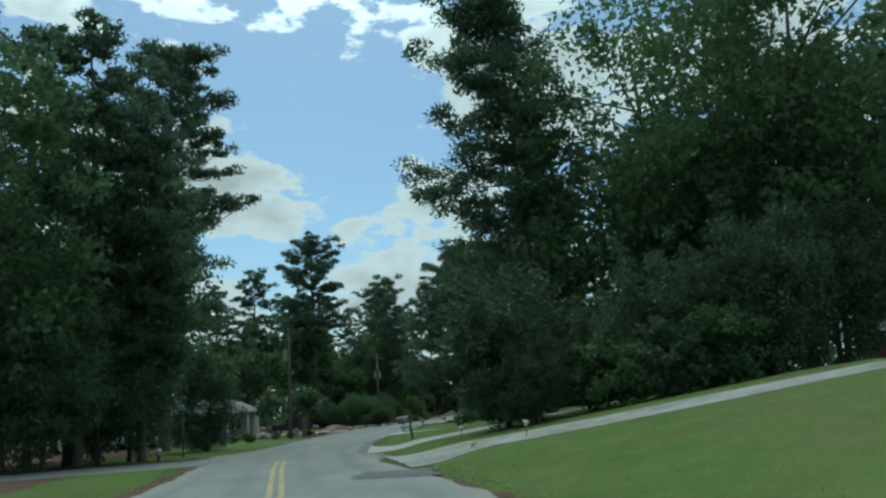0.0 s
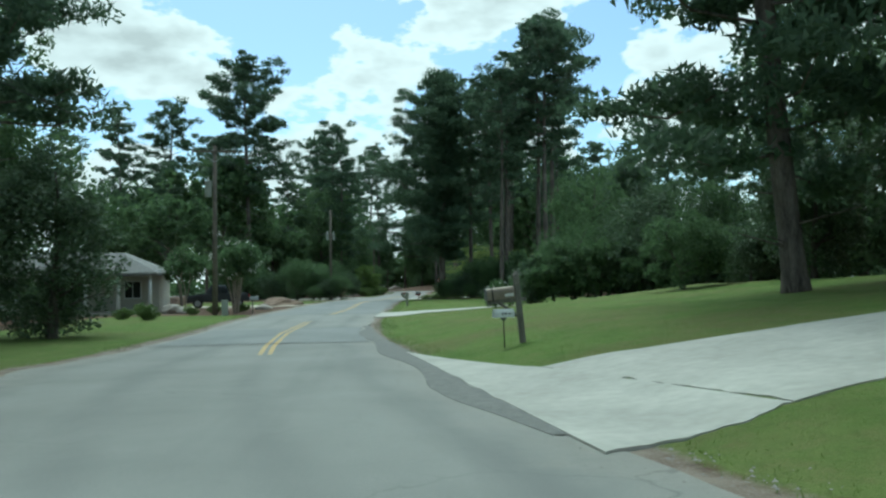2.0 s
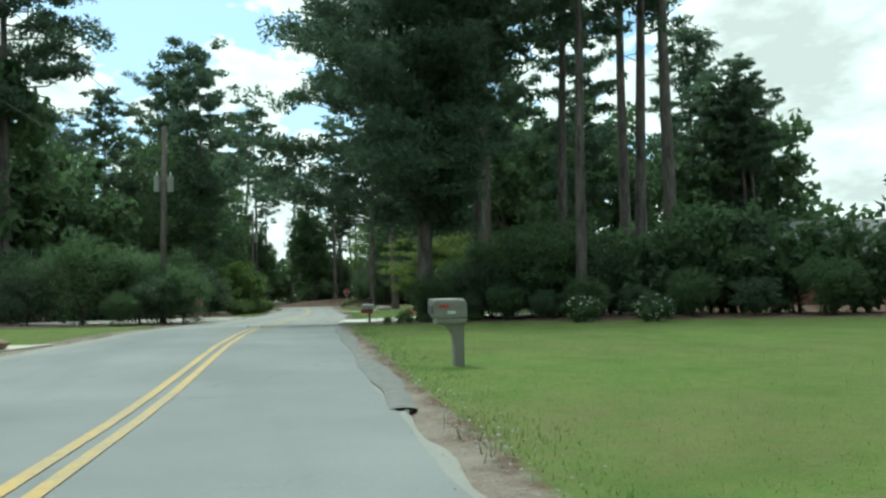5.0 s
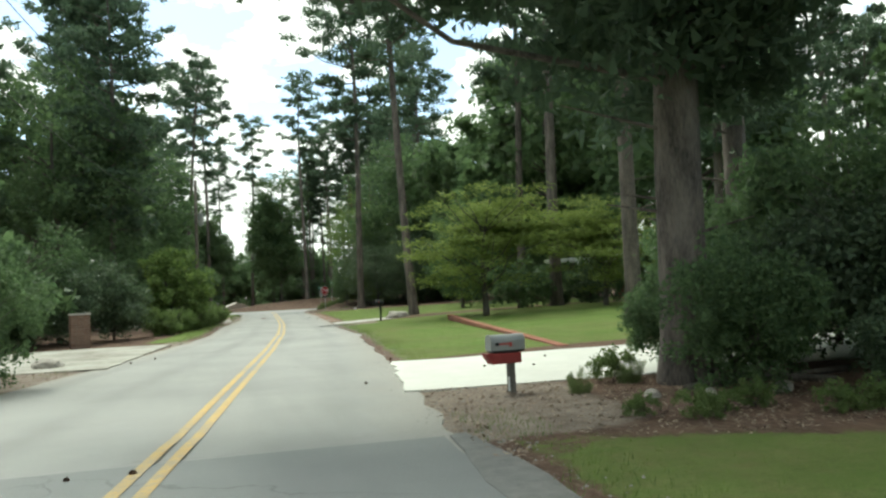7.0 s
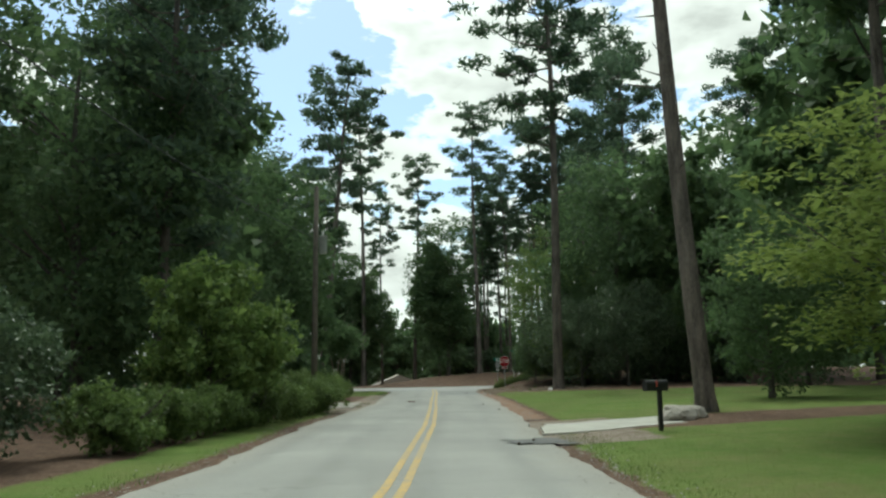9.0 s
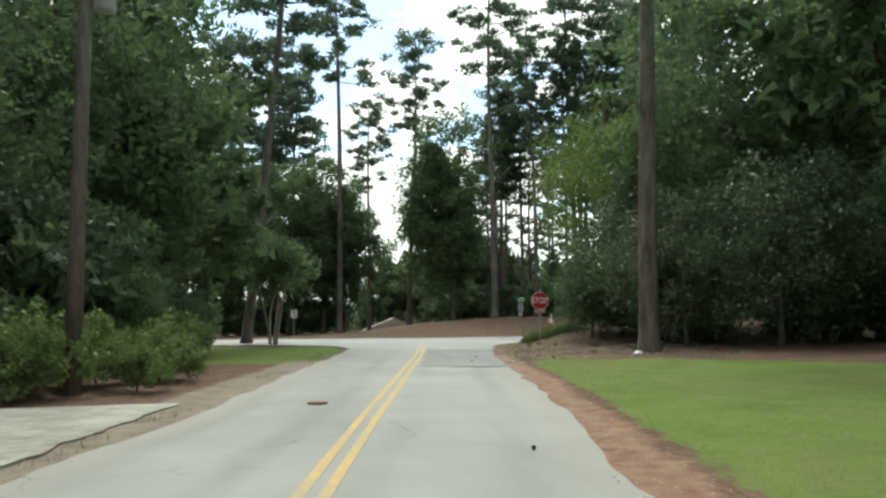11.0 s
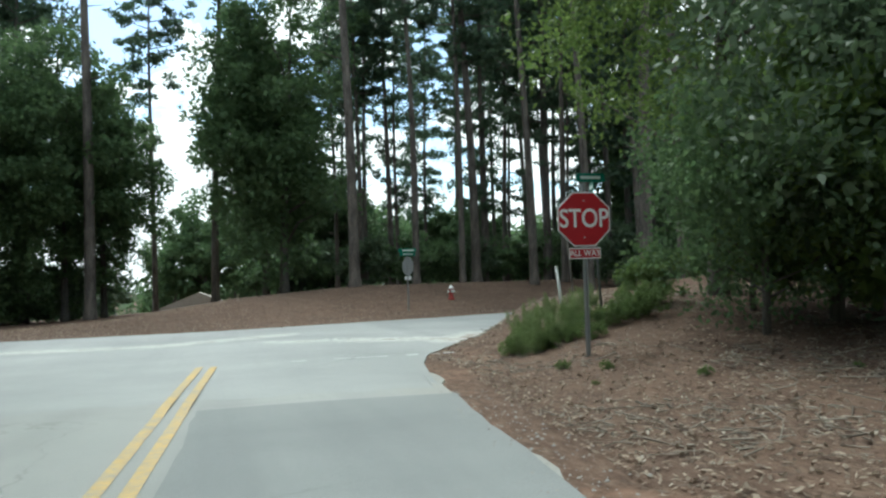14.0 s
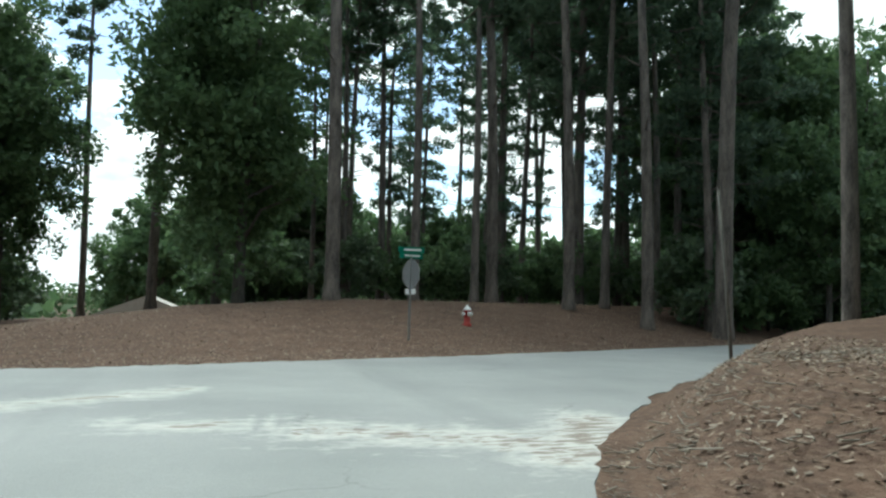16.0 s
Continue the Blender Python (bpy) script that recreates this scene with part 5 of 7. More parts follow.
def arch_box(length, width, tall, bevel=0.012):
    """A box with a rounded top, its length along x, its foot at z 0."""
    bm = bmesh.new()
    n = 10
    prof = [(-width / 2, 0), (width / 2, 0)]
    for k in range(n + 1):
        a = math.pi * k / n
        prof.append((math.cos(a) * width / 2, tall - width / 2 + math.sin(a) * width / 2))
    rings = []
    for x in (-length / 2, length / 2):
        rings.append([bm.verts.new((x, p[0], p[1])) for p in prof])
    m = len(prof)
    for k in range(m):
        bm.faces.new((rings[0][k], rings[0][(k + 1) % m], rings[1][(k + 1) % m], rings[1][k]))
    bm.faces.new(rings[0][::-1])
    bm.faces.new(rings[1])
    bmesh.ops.recalc_face_normals(bm, faces=bm.faces)
    return bm


def shift(bm, x=0, y=0, z=0, rot=None):
    m = Matrix.Translation((x, y, z)) @ (rot or Matrix.Identity(4))
    bmesh.ops.transform(bm, matrix=m, verts=bm.verts)
    return bm


def number_bars(parent, x, y, z, count, w, h, mat, depth=0.004):
    """Plain bars in place of a house number, on a face that looks along -y."""
    for k in range(count):
        part("number_bar", boxed(x + k * w * 1.35, x + k * w * 1.35 + w, y - depth, y, z, z + h), mat, parent)


def mailbox_wood():
    root = thing("mailbox", "grey metal mailbox on a weathered wooden post with brace", "mailbox", "roadside mailboxes")
    post = boxed(-0.055, 0.055, -0.055, 0.055, -0.25, 1.40, bevel=0.008)
    part("post", post, GREY_WOOD, root)
    cap = bmesh.new()
    bmesh.ops.create_cone(cap, segments=4, radius1=0.085, radius2=0.0, depth=0.1, cap_ends=True, matrix=Matrix.Translation((0, 0, 1.45)) @ Matrix.Rotation(math.pi / 4, 4, "Z"))
    part("post_cap", cap, GREY_WOOD, root)
    part("arm", boxed(-0.66, 0.16, -0.045, 0.045, 0.86, 0.93, bevel=0.006), GREY_WOOD, root)
    v, f = tube([(-0.42, 0, 0.87), (-0.03, 0, 0.55)], [0.035, 0.035], 6)
    part("brace", mesh_of("brace", v, f, GREY_WOOD), GREY_WOOD, root)
    body = part("box", shift(arch_box(0.58, 0.19, 0.25), -0.38, 0, 0.935), BROWN_METAL, root, "tarnished brown metal box")
    part("door", shift(arch_box(0.016, 0.2, 0.26), -0.68, 0, 0.93), DARKGREY, body)
    part("band", shift(arch_box(0.03, 0.198, 0.256), -0.56, 0, 0.933), BLACK, body)
    number_bars(body, -0.30, -0.097, 0.985, 4, 0.035, 0.06, WHITE)
    return root


def newspaper_tube(mat, stand=True, label="white plastic newspaper tube on a thin black stake"):
    root = thing("newspaper_tube", label, "newspaper box")
    v, f = [], []
    bm = bmesh.new()
    outer, inner = arch_box(0.42, 0.17, 0.17), None
    shell = shift(outer, 0, 0, 0.62)
    # open the mouth
    faces = [q for q in shell.faces if q.calc_center_median().x < -0.2 and abs(q.normal.x) > 0.9]
    r = bmesh.ops.inset_individual(shell, faces=faces, thickness=0.012)
    for q in faces:
        for w in q.verts:
            w.co.x += 0.36
    part("tube", shell, mat, root)
    bm.free()
    if stand:
        vv, ff = tube([(0.02, 0, -0.25), (0.0, 0, 0.63)], [0.012, 0.012], 8)
        part("stake", mesh_of("stake", vv, ff, BLACK), BLACK, root)
        part("bracket", boxed(-0.05, 0.05, -0.03, 0.03, 0.56, 0.625, bevel=0.004), DARKGREY, root)
        for k, (w, h) in enumerate(((0.05, 0.035), (0.035, 0.04), (0.06, 0.028))):
            part("lettering_bar", boxed(-0.06 + k * 0.07, -0.06 + k * 0.07 + w, -0.089, -0.084, 0.68, 0.68 + h), DARKGREY, root)
    return root


def mailbox_plastic():
    root = thing("mailbox", "grey-brown plastic mailbox moulded in one with its post", "mailbox", "roadside mailboxes")
    # the post widens up into the box
    bm = bmesh.new()
    prof = [(-0.02, -0.2, 0.15), (-0.02, 0.35, 0.15), (-0.04, 0.48, 0.16), (-0.09, 0.56, 0.18), (-0.17, 0.61, 0.2), (-0.27, 0.635, 0.215)]
    rings = []
    for x0, z, w in prof:
        rings.append([bm.verts.new(p) for p in ((x0, -w / 2, z), (0.13, -w / 2, z), (0.13, w / 2, z), (x0, w / 2, z))])
    for a, b in zip(rings, rings[1:]):
        for k in range(4):
            bm.faces.new((a[k], a[(k + 1) % 4], b[(k + 1) % 4], b[k]))
    bm.faces.new(rings[0][::-1])
    bm.faces.new(rings[-1])
    bmesh.ops.bevel(bm, geom=list(bm.edges), offset=0.012, segments=2, affect="EDGES")
    part("post", bm, TAUPE, root)
    lower = part("tray", boxed(-0.30, 0.16, -0.125, 0.125, 0.63, 0.715, bevel=0.018), TAUPE, root)
    # hood: a rounded shell, deeper at the front
    hood = bmesh.new()
    rings = []
    for x, top, drop in ((-0.375, 0.985, 0.045), (-0.36, 1.0, 0.0), (-0.2, 1.005, 0.0), (0.0, 1.005, 0.0), (0.12, 0.998, 0.0), (0.15, 0.975, 0.0), (0.165, 0.93, 0.0)):
        ring = []
        half = 0.13 if x < 0.14 else 0.118
        lean = 0.045 if x < -0.3 else 0.0
        for k in range(15):
            if k == 0:
                yy, zz = -half, 0.722 + drop
            elif k == 14:
                yy, zz = half, 0.722 + drop
            else:
                a = math.pi * (k - 1) / 12
                cs, sn = math.cos(a), math.sin(a)
                yy = -half * math.copysign(abs(cs) ** 0.45, cs)
                zz = top - 0.085 + 0.085 * abs(sn) ** 0.6
            ring.append(hood.verts.new((x + lean * (1.0 - (zz - 0.72) / 0.28), yy, zz)))
        rings.append(ring)
    for p, q in zip(rings, rings[1:]):
        for k in range(14):
            hood.faces.new((p[k], p[k + 1], q[k + 1], q[k]))
        hood.faces.new((p[14], p[0], q[0], q[14]))
    hood.faces.new(rings[0][::-1])
    hood.faces.new(rings[-1])
    bmesh.ops.recalc_face_normals(hood, faces=hood.faces)
    body = part("box", hood, TAUPE, root)
    part("door", boxed(-0.375, -0.325, -0.105, 0.105, 0.78, 0.90, bevel=0.006), DARKGREY, body)
    part("flag", boxed(-0.27, -0.12, -0.142, -0.1305, 0.87, 0.912, bevel=0.003), FLAG, body, "faded red flag")
    number_bars(body, -0.14, -0.131, 0.775, 4, 0.024, 0.045, WHITE)
    return root


def mailbox_metal():
    root = thing("mailbox", "weathered grey metal mailbox with a red newspaper box below", "mailbox", "roadside mailboxes")
    part("post", boxed(-0.045, 0.045, -0.045, 0.045, -0.25, 0.66, bevel=0.008), GREY_WOOD, root)
    part("shelf", boxed(-0.30, 0.18, -0.08, 0.08, 0.66, 0.69, bevel=0.004), BLACK, root)
    body = part("box", shift(arch_box(0.50, 0.17, 0.21), -0.06, 0, 0.69), BOXGREY, root)
    part("door", shift(arch_box(0.014, 0.178, 0.216), -0.317, 0, 0.688), BOXGREY, body)
    part("flag", boxed(-0.20, -0.04, -0.096, -0.088, 0.765, 0.785), FLAG, body, "faded red flag")
    part("flag_tip", boxed(-0.05, -0.015, -0.097, -0.087, 0.735, 0.79), FLAG, body, "faded red flag")
    part("hinge", boxed(-0.26, -0.205, -0.096, -0.086, 0.755, 0.795, bevel=0.004), BLACK, body)
    paper = bmesh.new()
    box(paper, -0.40, 0.13, -0.085, 0.085, 0.51, 0.655)
    for v in paper.verts:
        if v.co.x < 0 and v.co.z < 0.6:
            v.co.x += 0.09
    bmesh.ops.bevel(paper, geom=list(paper.edges), offset=0.01, segments=2, affect="EDGES")
    part("newspaper_box", paper, TUBE_RED, root, "faded red plastic newspaper box")
    part("tag", boxed(-0.075, -0.05, -0.06, -0.045, 0.14, 0.33, bevel=0.004), WHITE, root, "small white tag")
    return root


def mailbox_black(mat=BLACK, label="black metal mailbox on a slim post"):
    root = thing("mailbox", label, "mailbox", "roadside mailboxes")
    part("post", boxed(-0.04, 0.04, -0.04, 0.04, -0.25, 0.82, bevel=0.006), BLACK if mat is BLACK else GREY_WOOD, root)
    body = part("box", shift(arch_box(0.48, 0.17, 0.22), -0.08, 0, 0.82), mat, root)
    part("door", shift(arch_box(0.014, 0.178, 0.226), -0.327, 0, 0.818), mat, body)
    part("flag", boxed(-0.12, -0.09, -0.095, -0.087, 0.90, 1.03), FLAG, body, "red flag")
    return root


mailbox_wood().matrix_basis = mover(-1.2, 43.3, 0.12) @ Matrix.Rotation(-0.09, 4, "Y")
newspaper_tube(PLASTIC_WHITE).matrix_basis = mover(-1.62, 43.15, 0.1)
mailbox_plastic().matrix_basis = mover(-1.67, 83.9, 0.05)
mailbox_metal().matrix_basis = mover(0.62, 106.3, 0.1, -0.1)
mailbox_black().matrix_basis = mover(5.36, 135.7, 0.2)
mailbox_black(BOXGREY, "grey metal mailbox on a wooden post").matrix_basis = mover(-11.35, 76.5, math.pi)


def text_mesh(words, size, depth=0.004):
    cu = bpy.data.curves.new("lettering", "FONT")
    cu.body, cu.size, cu.extrude, cu.align_x, cu.align_y = words, size, depth, "CENTER", "CENTER"
    cu.offset = size * 0.012
    ob = new("lettering", cu)
    bpy.context.view_layer.update()
    me = bpy.data.meshes.new_from_object(ob.evaluated_get(bpy.context.evaluated_depsgraph_get()))
    bpy.data.objects.remove(ob)
    return me


def lettering(words, size, mat, parent, at, sx=1.0):
    me = text_mesh(words, size)
    me.transform(Matrix.Translation(at) @ Matrix.Rotation(math.pi / 2, 4, "X") @ Matrix.Diagonal((sx, 1, 1, 1)))
    me.materials.clear()
    return part("lettering", me, mat, parent)


def octagon(width, depth, y):
    bm = bmesh.new()
    r = width / 2 / math.cos(math.pi / 8)
    a = [bm.verts.new((r * math.cos(math.pi / 8 + k * math.pi / 4), y, r * math.sin(math.pi / 8 + k * math.pi / 4))) for k in range(8)]
    f = bm.faces.new(a)
    e = bmesh.ops.extrude_face_region(bm, geom=[f])
    bmesh.ops.translate(bm, vec=(0, depth, 0), verts=[v for v in e["geom"] if isinstance(v, bmesh.types.BMVert)])
    bmesh.ops.recalc_face_normals(bm, faces=bm.faces)
    return bm


def channel_post(z0, z1, parent):
    """A ribbed steel post with a U section."""
    bm = bmesh.new()
    prof = [(-0.035, 0.0), (-0.018, 0.0), (-0.012, 0.028), (0.012, 0.028), (0.018, 0.0), (0.035, 0.0), (0.035, 0.004), (0.021, 0.004), (0.015, 0.033), (-0.015, 0.033), (-0.021, 0.004), (-0.035, 0.004)]
    rings = [[bm.verts.new((x, y, z)) for x, y in prof] for z in (z0, z1)]
    n = len(prof)
    for k in range(n):
        bm.faces.new((rings[0][k], rings[0][(k + 1) % n], rings[1][(k + 1) % n], rings[1][k]))
    bmesh.ops.recalc_face_normals(bm, faces=bm.faces)
    return part("post", bm, GREY_METAL, parent)


def stop_sign(label, middle, blades=True, group="stop signs"):
    root = thing("stop_sign", label, "stop sign", group)
    channel_post(-0.3, middle + 0.5, root)
    rim = part("plate", shift(octagon(0.75, 0.004, -0.006), 0, 0, middle), WHITE, root, "octagonal plate with a white rim")
    part("face", shift(octagon(0.715, 0.003, -0.0095), 0, 0, middle), RED, rim, "red sign face")
    lettering("STOP", 0.36, WHITE, rim, (0, -0.011, middle), 0.82)
    back = part("back", shift(octagon(0.745, 0.002, -0.0015), 0, 0, middle), GREY_METAL, rim, "bare metal back")
    plate = part("small_plate", boxed(-0.225, 0.225, -0.006, -0.002, middle - 0.545, middle - 0.395), WHITE, root, "small red plate with a white rim")
    part("small_face", boxed(-0.21, 0.21, -0.0095, -0.006, middle - 0.53, middle - 0.41), RED, plate)
    lettering("ALL WAY", 0.115, WHITE, plate, (0, -0.011, middle - 0.47), 0.9)
    part("bolt", boxed(-0.012, 0.012, -0.016, -0.010, middle + 0.24, middle + 0.264, bevel=0.003), GREY_METAL, root)
    part("bolt", boxed(-0.012, 0.012, -0.016, -0.010, middle - 0.264, middle - 0.24, bevel=0.003), GREY_METAL, root)
    if blades:
        for k, ang in enumerate((1.45, 1.15)):
            z = middle + 0.42 + 0.16 * k
            blade = bmesh.new()
            box(blade, -0.36, 0.36, -0.003, 0.003, z, z + 0.15)
            r = Matrix.Rotation(ang, 4, "Z")
            bmesh.ops.transform(blade, matrix=r, verts=blade.verts)
            b = part("street_blade", blade, GREEN, root, "green street name blade")
            bars = bmesh.new()
            box(bars, -0.27, 0.2, -0.006, 0.006, z + 0.05, z + 0.10)
            bmesh.ops.transform(bars, matrix=r, verts=bars.verts)
            part("name_bar", bars, WHITE, b)
    return root


near_stop = stop_sign("red octagonal stop sign with an all-way plate, partly hidden by leaves", 1.89, False)
near_stop.matrix_basis = mover(9.13, 178.93, -0.12)
far_stop = stop_sign("stop sign turned away, bare metal back showing", 1.75)
far_stop.matrix_basis = mover(11.87, 200.4, 1.95)


def speed_sign():
    root = thing("speed_limit_sign", "white speed limit sign on a steel post", "road sign")
    channel_post(-0.3, 2.05, root)
    plate = part("plate", boxed(-0.23, 0.23, -0.006, -0.002, 1.42, 2.02), WHITE, root)
    for z, w in ((1.90, 0.30), (1.79, 0.26)):
        part("lettering_bar", boxed(-w / 2, w / 2, -0.009, -0.006, z, z + 0.06), BLACK, plate)
    lettering("25", 0.34, BLACK, plate, (0, -0.009, 1.60), 0.95)
    return root


speed_sign().matrix_basis = mover(-4.78, 205.75, -0.05)


def street_sign(label="green street name sign on a dark post", top=2.45, angles=(0.1, 1.6), mat=GREY_WOOD, r=0.045):
    root = thing("street_sign", label, "road sign", "street signs")
    rod("post", [(0, 0, -0.3), (0, 0, top)], [r, r * 0.93], mat, root)
    for k, ang in enumerate(angles):
        z = top + 0.01 + 0.16 * k
        blade = bmesh.new()
        box(blade, -0.33, 0.33, -0.004, 0.004, z, z + 0.14)
        bmesh.ops.transform(blade, matrix=Matrix.Rotation(ang, 4, "Z"), verts=blade.verts)
        b = part("street_blade", blade, GREEN, root, "green street name blade")
        bars = bmesh.new()
        box(bars, -0.24, 0.22, -0.007, 0.007, z + 0.045, z + 0.095)
        bmesh.ops.transform(bars, matrix=Matrix.Rotation(ang, 4, "Z"), verts=bars.verts)
        part("name_bar", bars, WHITE, b)
    return root


street_sign().matrix_basis = mover(-13.5, 45.5)
street_sign("green street name blades on a thin leaning steel post", 2.12, (1.2, 0.35), DARKGREY, 0.022).matrix_basis = mover(10.3, 180.75) @ Matrix.Rotation(-0.05, 4, "Y")
HYDRANT_RED = plain("hydrant_red", (0.30, 0.03, 0.025), (0.40, 0.06, 0.045), 9, 0.5)


def lathe(profile, sides=20):
    pts = [(0, 0, z) for r, z in profile]
    return tube(pts, [max(r, 0.002) for r, z in profile], sides)


def hydrant():
    root = thing("fire_hydrant", "red fire hydrant with a white bonnet and caps", "fire hydrant", "fire hydrants")
    v, f = lathe([(0.15, -0.1), (0.15, 0.03), (0.10, 0.04), (0.095, 0.42), (0.125, 0.43), (0.125, 0.46)])
    part("barrel", mesh_of("barrel", v, f, HYDRANT_RED, True), HYDRANT_RED, root)
    v, f = lathe([(0.128, 0.46), (0.128, 0.485), (0.10, 0.52), (0.06, 0.57), (0.03, 0.585), (0.03, 0.63)])
    part("bonnet", mesh_of("bonnet", v, f, WHITE, True), WHITE, root, "white painted bonnet")
    for ang, r, ln in ((0, 0.045, 0.17), (math.pi, 0.045, 0.17), (-math.pi / 2, 0.065, 0.18)):
        d = np.array([math.cos(ang), math.sin(ang), 0])
        a = np.array([0, 0, 0.34])
        v, f = tube([a + d * 0.07, a + d * 0.13, a + d * 0.131, a + d * ln], [r * 0.85, r * 0.85, r * 1.15, r * 1.15], 14)
        part("cap", mesh_of("cap", v, f, WHITE, True), WHITE, root, "white painted cap")
    return root


fh = hydrant()
fh.matrix_basis = mover(14.64, 203.6, 0.2)
copy_thing(fh, mover(-13.2, 41.0, 0.4))


def utility_pole(top, arm=0.0, cans=(), label="weathered wooden utility pole"):
    root = thing("utility_pole", label, "utility pole", "utility poles")
    rod("pole", [(0, 0, -0.5), (0, 0, top * 0.5), (0.02, 0, top)], [0.16, 0.135, 0.105], POLE_WOOD, root, 14)
    if arm:
        bar = part("crossarm", boxed(-arm / 2, arm / 2, -0.19, -0.10, top - 0.42, top - 0.30, bevel=0.008), POLE_WOOD, root)
        for x in (-arm / 2 + 0.1, -arm / 6, arm / 6, arm / 2 - 0.1):
            v, f = lathe([(0.015, 0), (0.03, 0.05), (0.045, 0.07), (0.03, 0.1), (0.045, 0.12), (0.02, 0.16)], 10)
            v = v + np.array([x, -0.145, top - 0.30])
            part("insulator", mesh_of("insulator", v, f, GREY_PAINT, True), GREY_PAINT, bar, "grey porcelain insulator")
        for s in (-1, 1):
            v, f = tube([(s * arm * 0.3, -0.14, top - 0.40), (0, -0.13, top - 1.0)], [0.014, 0.014], 6)
            part("brace", mesh_of("brace", v, f, GREY_METAL), GREY_METAL, root)
    for ang, z, r, h in cans:
        d = np.array([math.cos(ang), math.sin(ang)]) * (r + 0.16)
        v, f = lathe([(r * 0.94, 0), (r, 0.03), (r, h - 0.06), (r * 1.05, h - 0.05), (r * 1.05, h - 0.02), (r * 0.5, h), (r * 0.3, h + 0.02)], 18)
        v = v + np.array([d[0], d[1], z])
        can = part("transformer", mesh_of("transformer", v, f, GREY_PAINT, True), GREY_PAINT, root, "light grey transformer can")
        part("bracket", boxed(min(0, d[0]) - 0.01, max(0, d[0]) + 0.01, min(0, d[1]) - 0.03, max(0, d[1]) + 0.03, z + h * 0.7, z + h * 0.7 + 0.06), GREY_METAL, can)
        v, f = lathe([(0.03, 0), (0.045, 0.04), (0.03, 0.08), (0.045, 0.12), (0.03, 0.16), (0.02, 0.22)], 10)
        v = v + np.array([d[0], d[1], z + h])
        part("bushing", mesh_of("bushing", v, f, WHITE, True), WHITE, can)
    return root


POLES = ((-13.2, 74.5, 9.9), (-8.3, 113.1, 9.6), (-3.4, 158.7, 10.6), (-15, 205, 10.5))
utility_pole(9.9, 2.5, ((math.pi, 6.9, 0.2, 0.95),), "wooden utility pole with a crossarm and grey transformer").matrix_basis = mover(-13.2, 74.5, 0.1)
utility_pole(9.6, 0, ((0.1, 6.4, 0.15, 0.75), (math.pi, 6.4, 0.15, 0.75)), "wooden utility pole with two grey cans").matrix_basis = mover(-8.3, 113.1, 0.0)
utility_pole(10.6, 0, ((0.0, 7.2, 0.2, 0.9),), "tall wooden utility pole with one grey transformer").matrix_basis = mover(-3.4, 158.7, 0.0)
utility_pole(10.5, 0, (), "wooden utility pole among trees").matrix_basis = mover(-15, 205, 0)


def wire(a, b, sag, r=0.014):
    t = np.linspace(0, 1, 17)[:, None]
    a, b = np.array(a, float), np.array(b, float)
    pts = a + (b - a) * t
    pts[:, 2] -= sag * 4 * (t * (1 - t))[:, 0]
    v, f = tube(pts, [r] * 17, 5, False)
    return tagged(new("power_line", mesh_of("power_line", v, f, BLACK, True)), "dark sagging power line between utility poles", "power line", "power lines")


for (x0, y0, h0), (x1, y1, h1) in zip(POLES, POLES[1:]):
    for drop, sag in ((0.25, 0.7), (2.6, 0.9)):
        wire((x0, y0, z_at(x0, y0) + h0 - drop), (x1, y1, z_at(x1, y1) + h1 - drop), sag)
wire((-13.2, 74.5, 8.4), (-17.5, 20, 8.6), 0.8)
wire((-13.2, 74.5, 6.4), (-24, 92, 3.6), 0.3, 0.01)

# ---- brick wall and pillar ----
BRICK = Nodes("brick", 0.85, 0.2)
BRICK.color(BRICK.mix(BRICK.ramp(BRICK.noise(14, 4), 0.3, 0.7, 0, 0.4), BRICK.mix(BRICK.chance(), (0.25, 0.10, 0.07), (0.38, 0.18, 0.12)), (0.2, 0.1, 0.075)))
BRICK.bump(BRICK.noise(40, 3), 0.4, 0.006)
BRICK_JOINED = Nodes("brick_joined", 0.85, 0.2)
BRICK_JOINED.color(BRICK_JOINED.mix(BRICK_JOINED.ramp(BRICK_JOINED.noise(14, 4), 0.3, 0.7, 0, 0.4), BRICK_JOINED.mix(BRICK_JOINED.island(), (0.25, 0.10, 0.07), (0.38, 0.18, 0.12)), (0.2, 0.1, 0.075)))
BRICK_MAT, BRICK_REST = BRICK.mat, BRICK_JOINED.mat
MORTAR = plain("mortar", (0.30, 0.27, 0.23), (0.38, 0.35, 0.31), 20, 0.95)


def brick_data(l, w, h):
    bm = boxed(-l / 2, l / 2, -w / 2, w / 2, 0, h, bevel=0.0)
    bmesh.ops.bevel(bm, geom=list(bm.edges), offset=0.004, segments=1, affect="EDGES")
    me = bpy.data.meshes.new("brick")
    bm.to_mesh(me)
    bm.free()
    return me


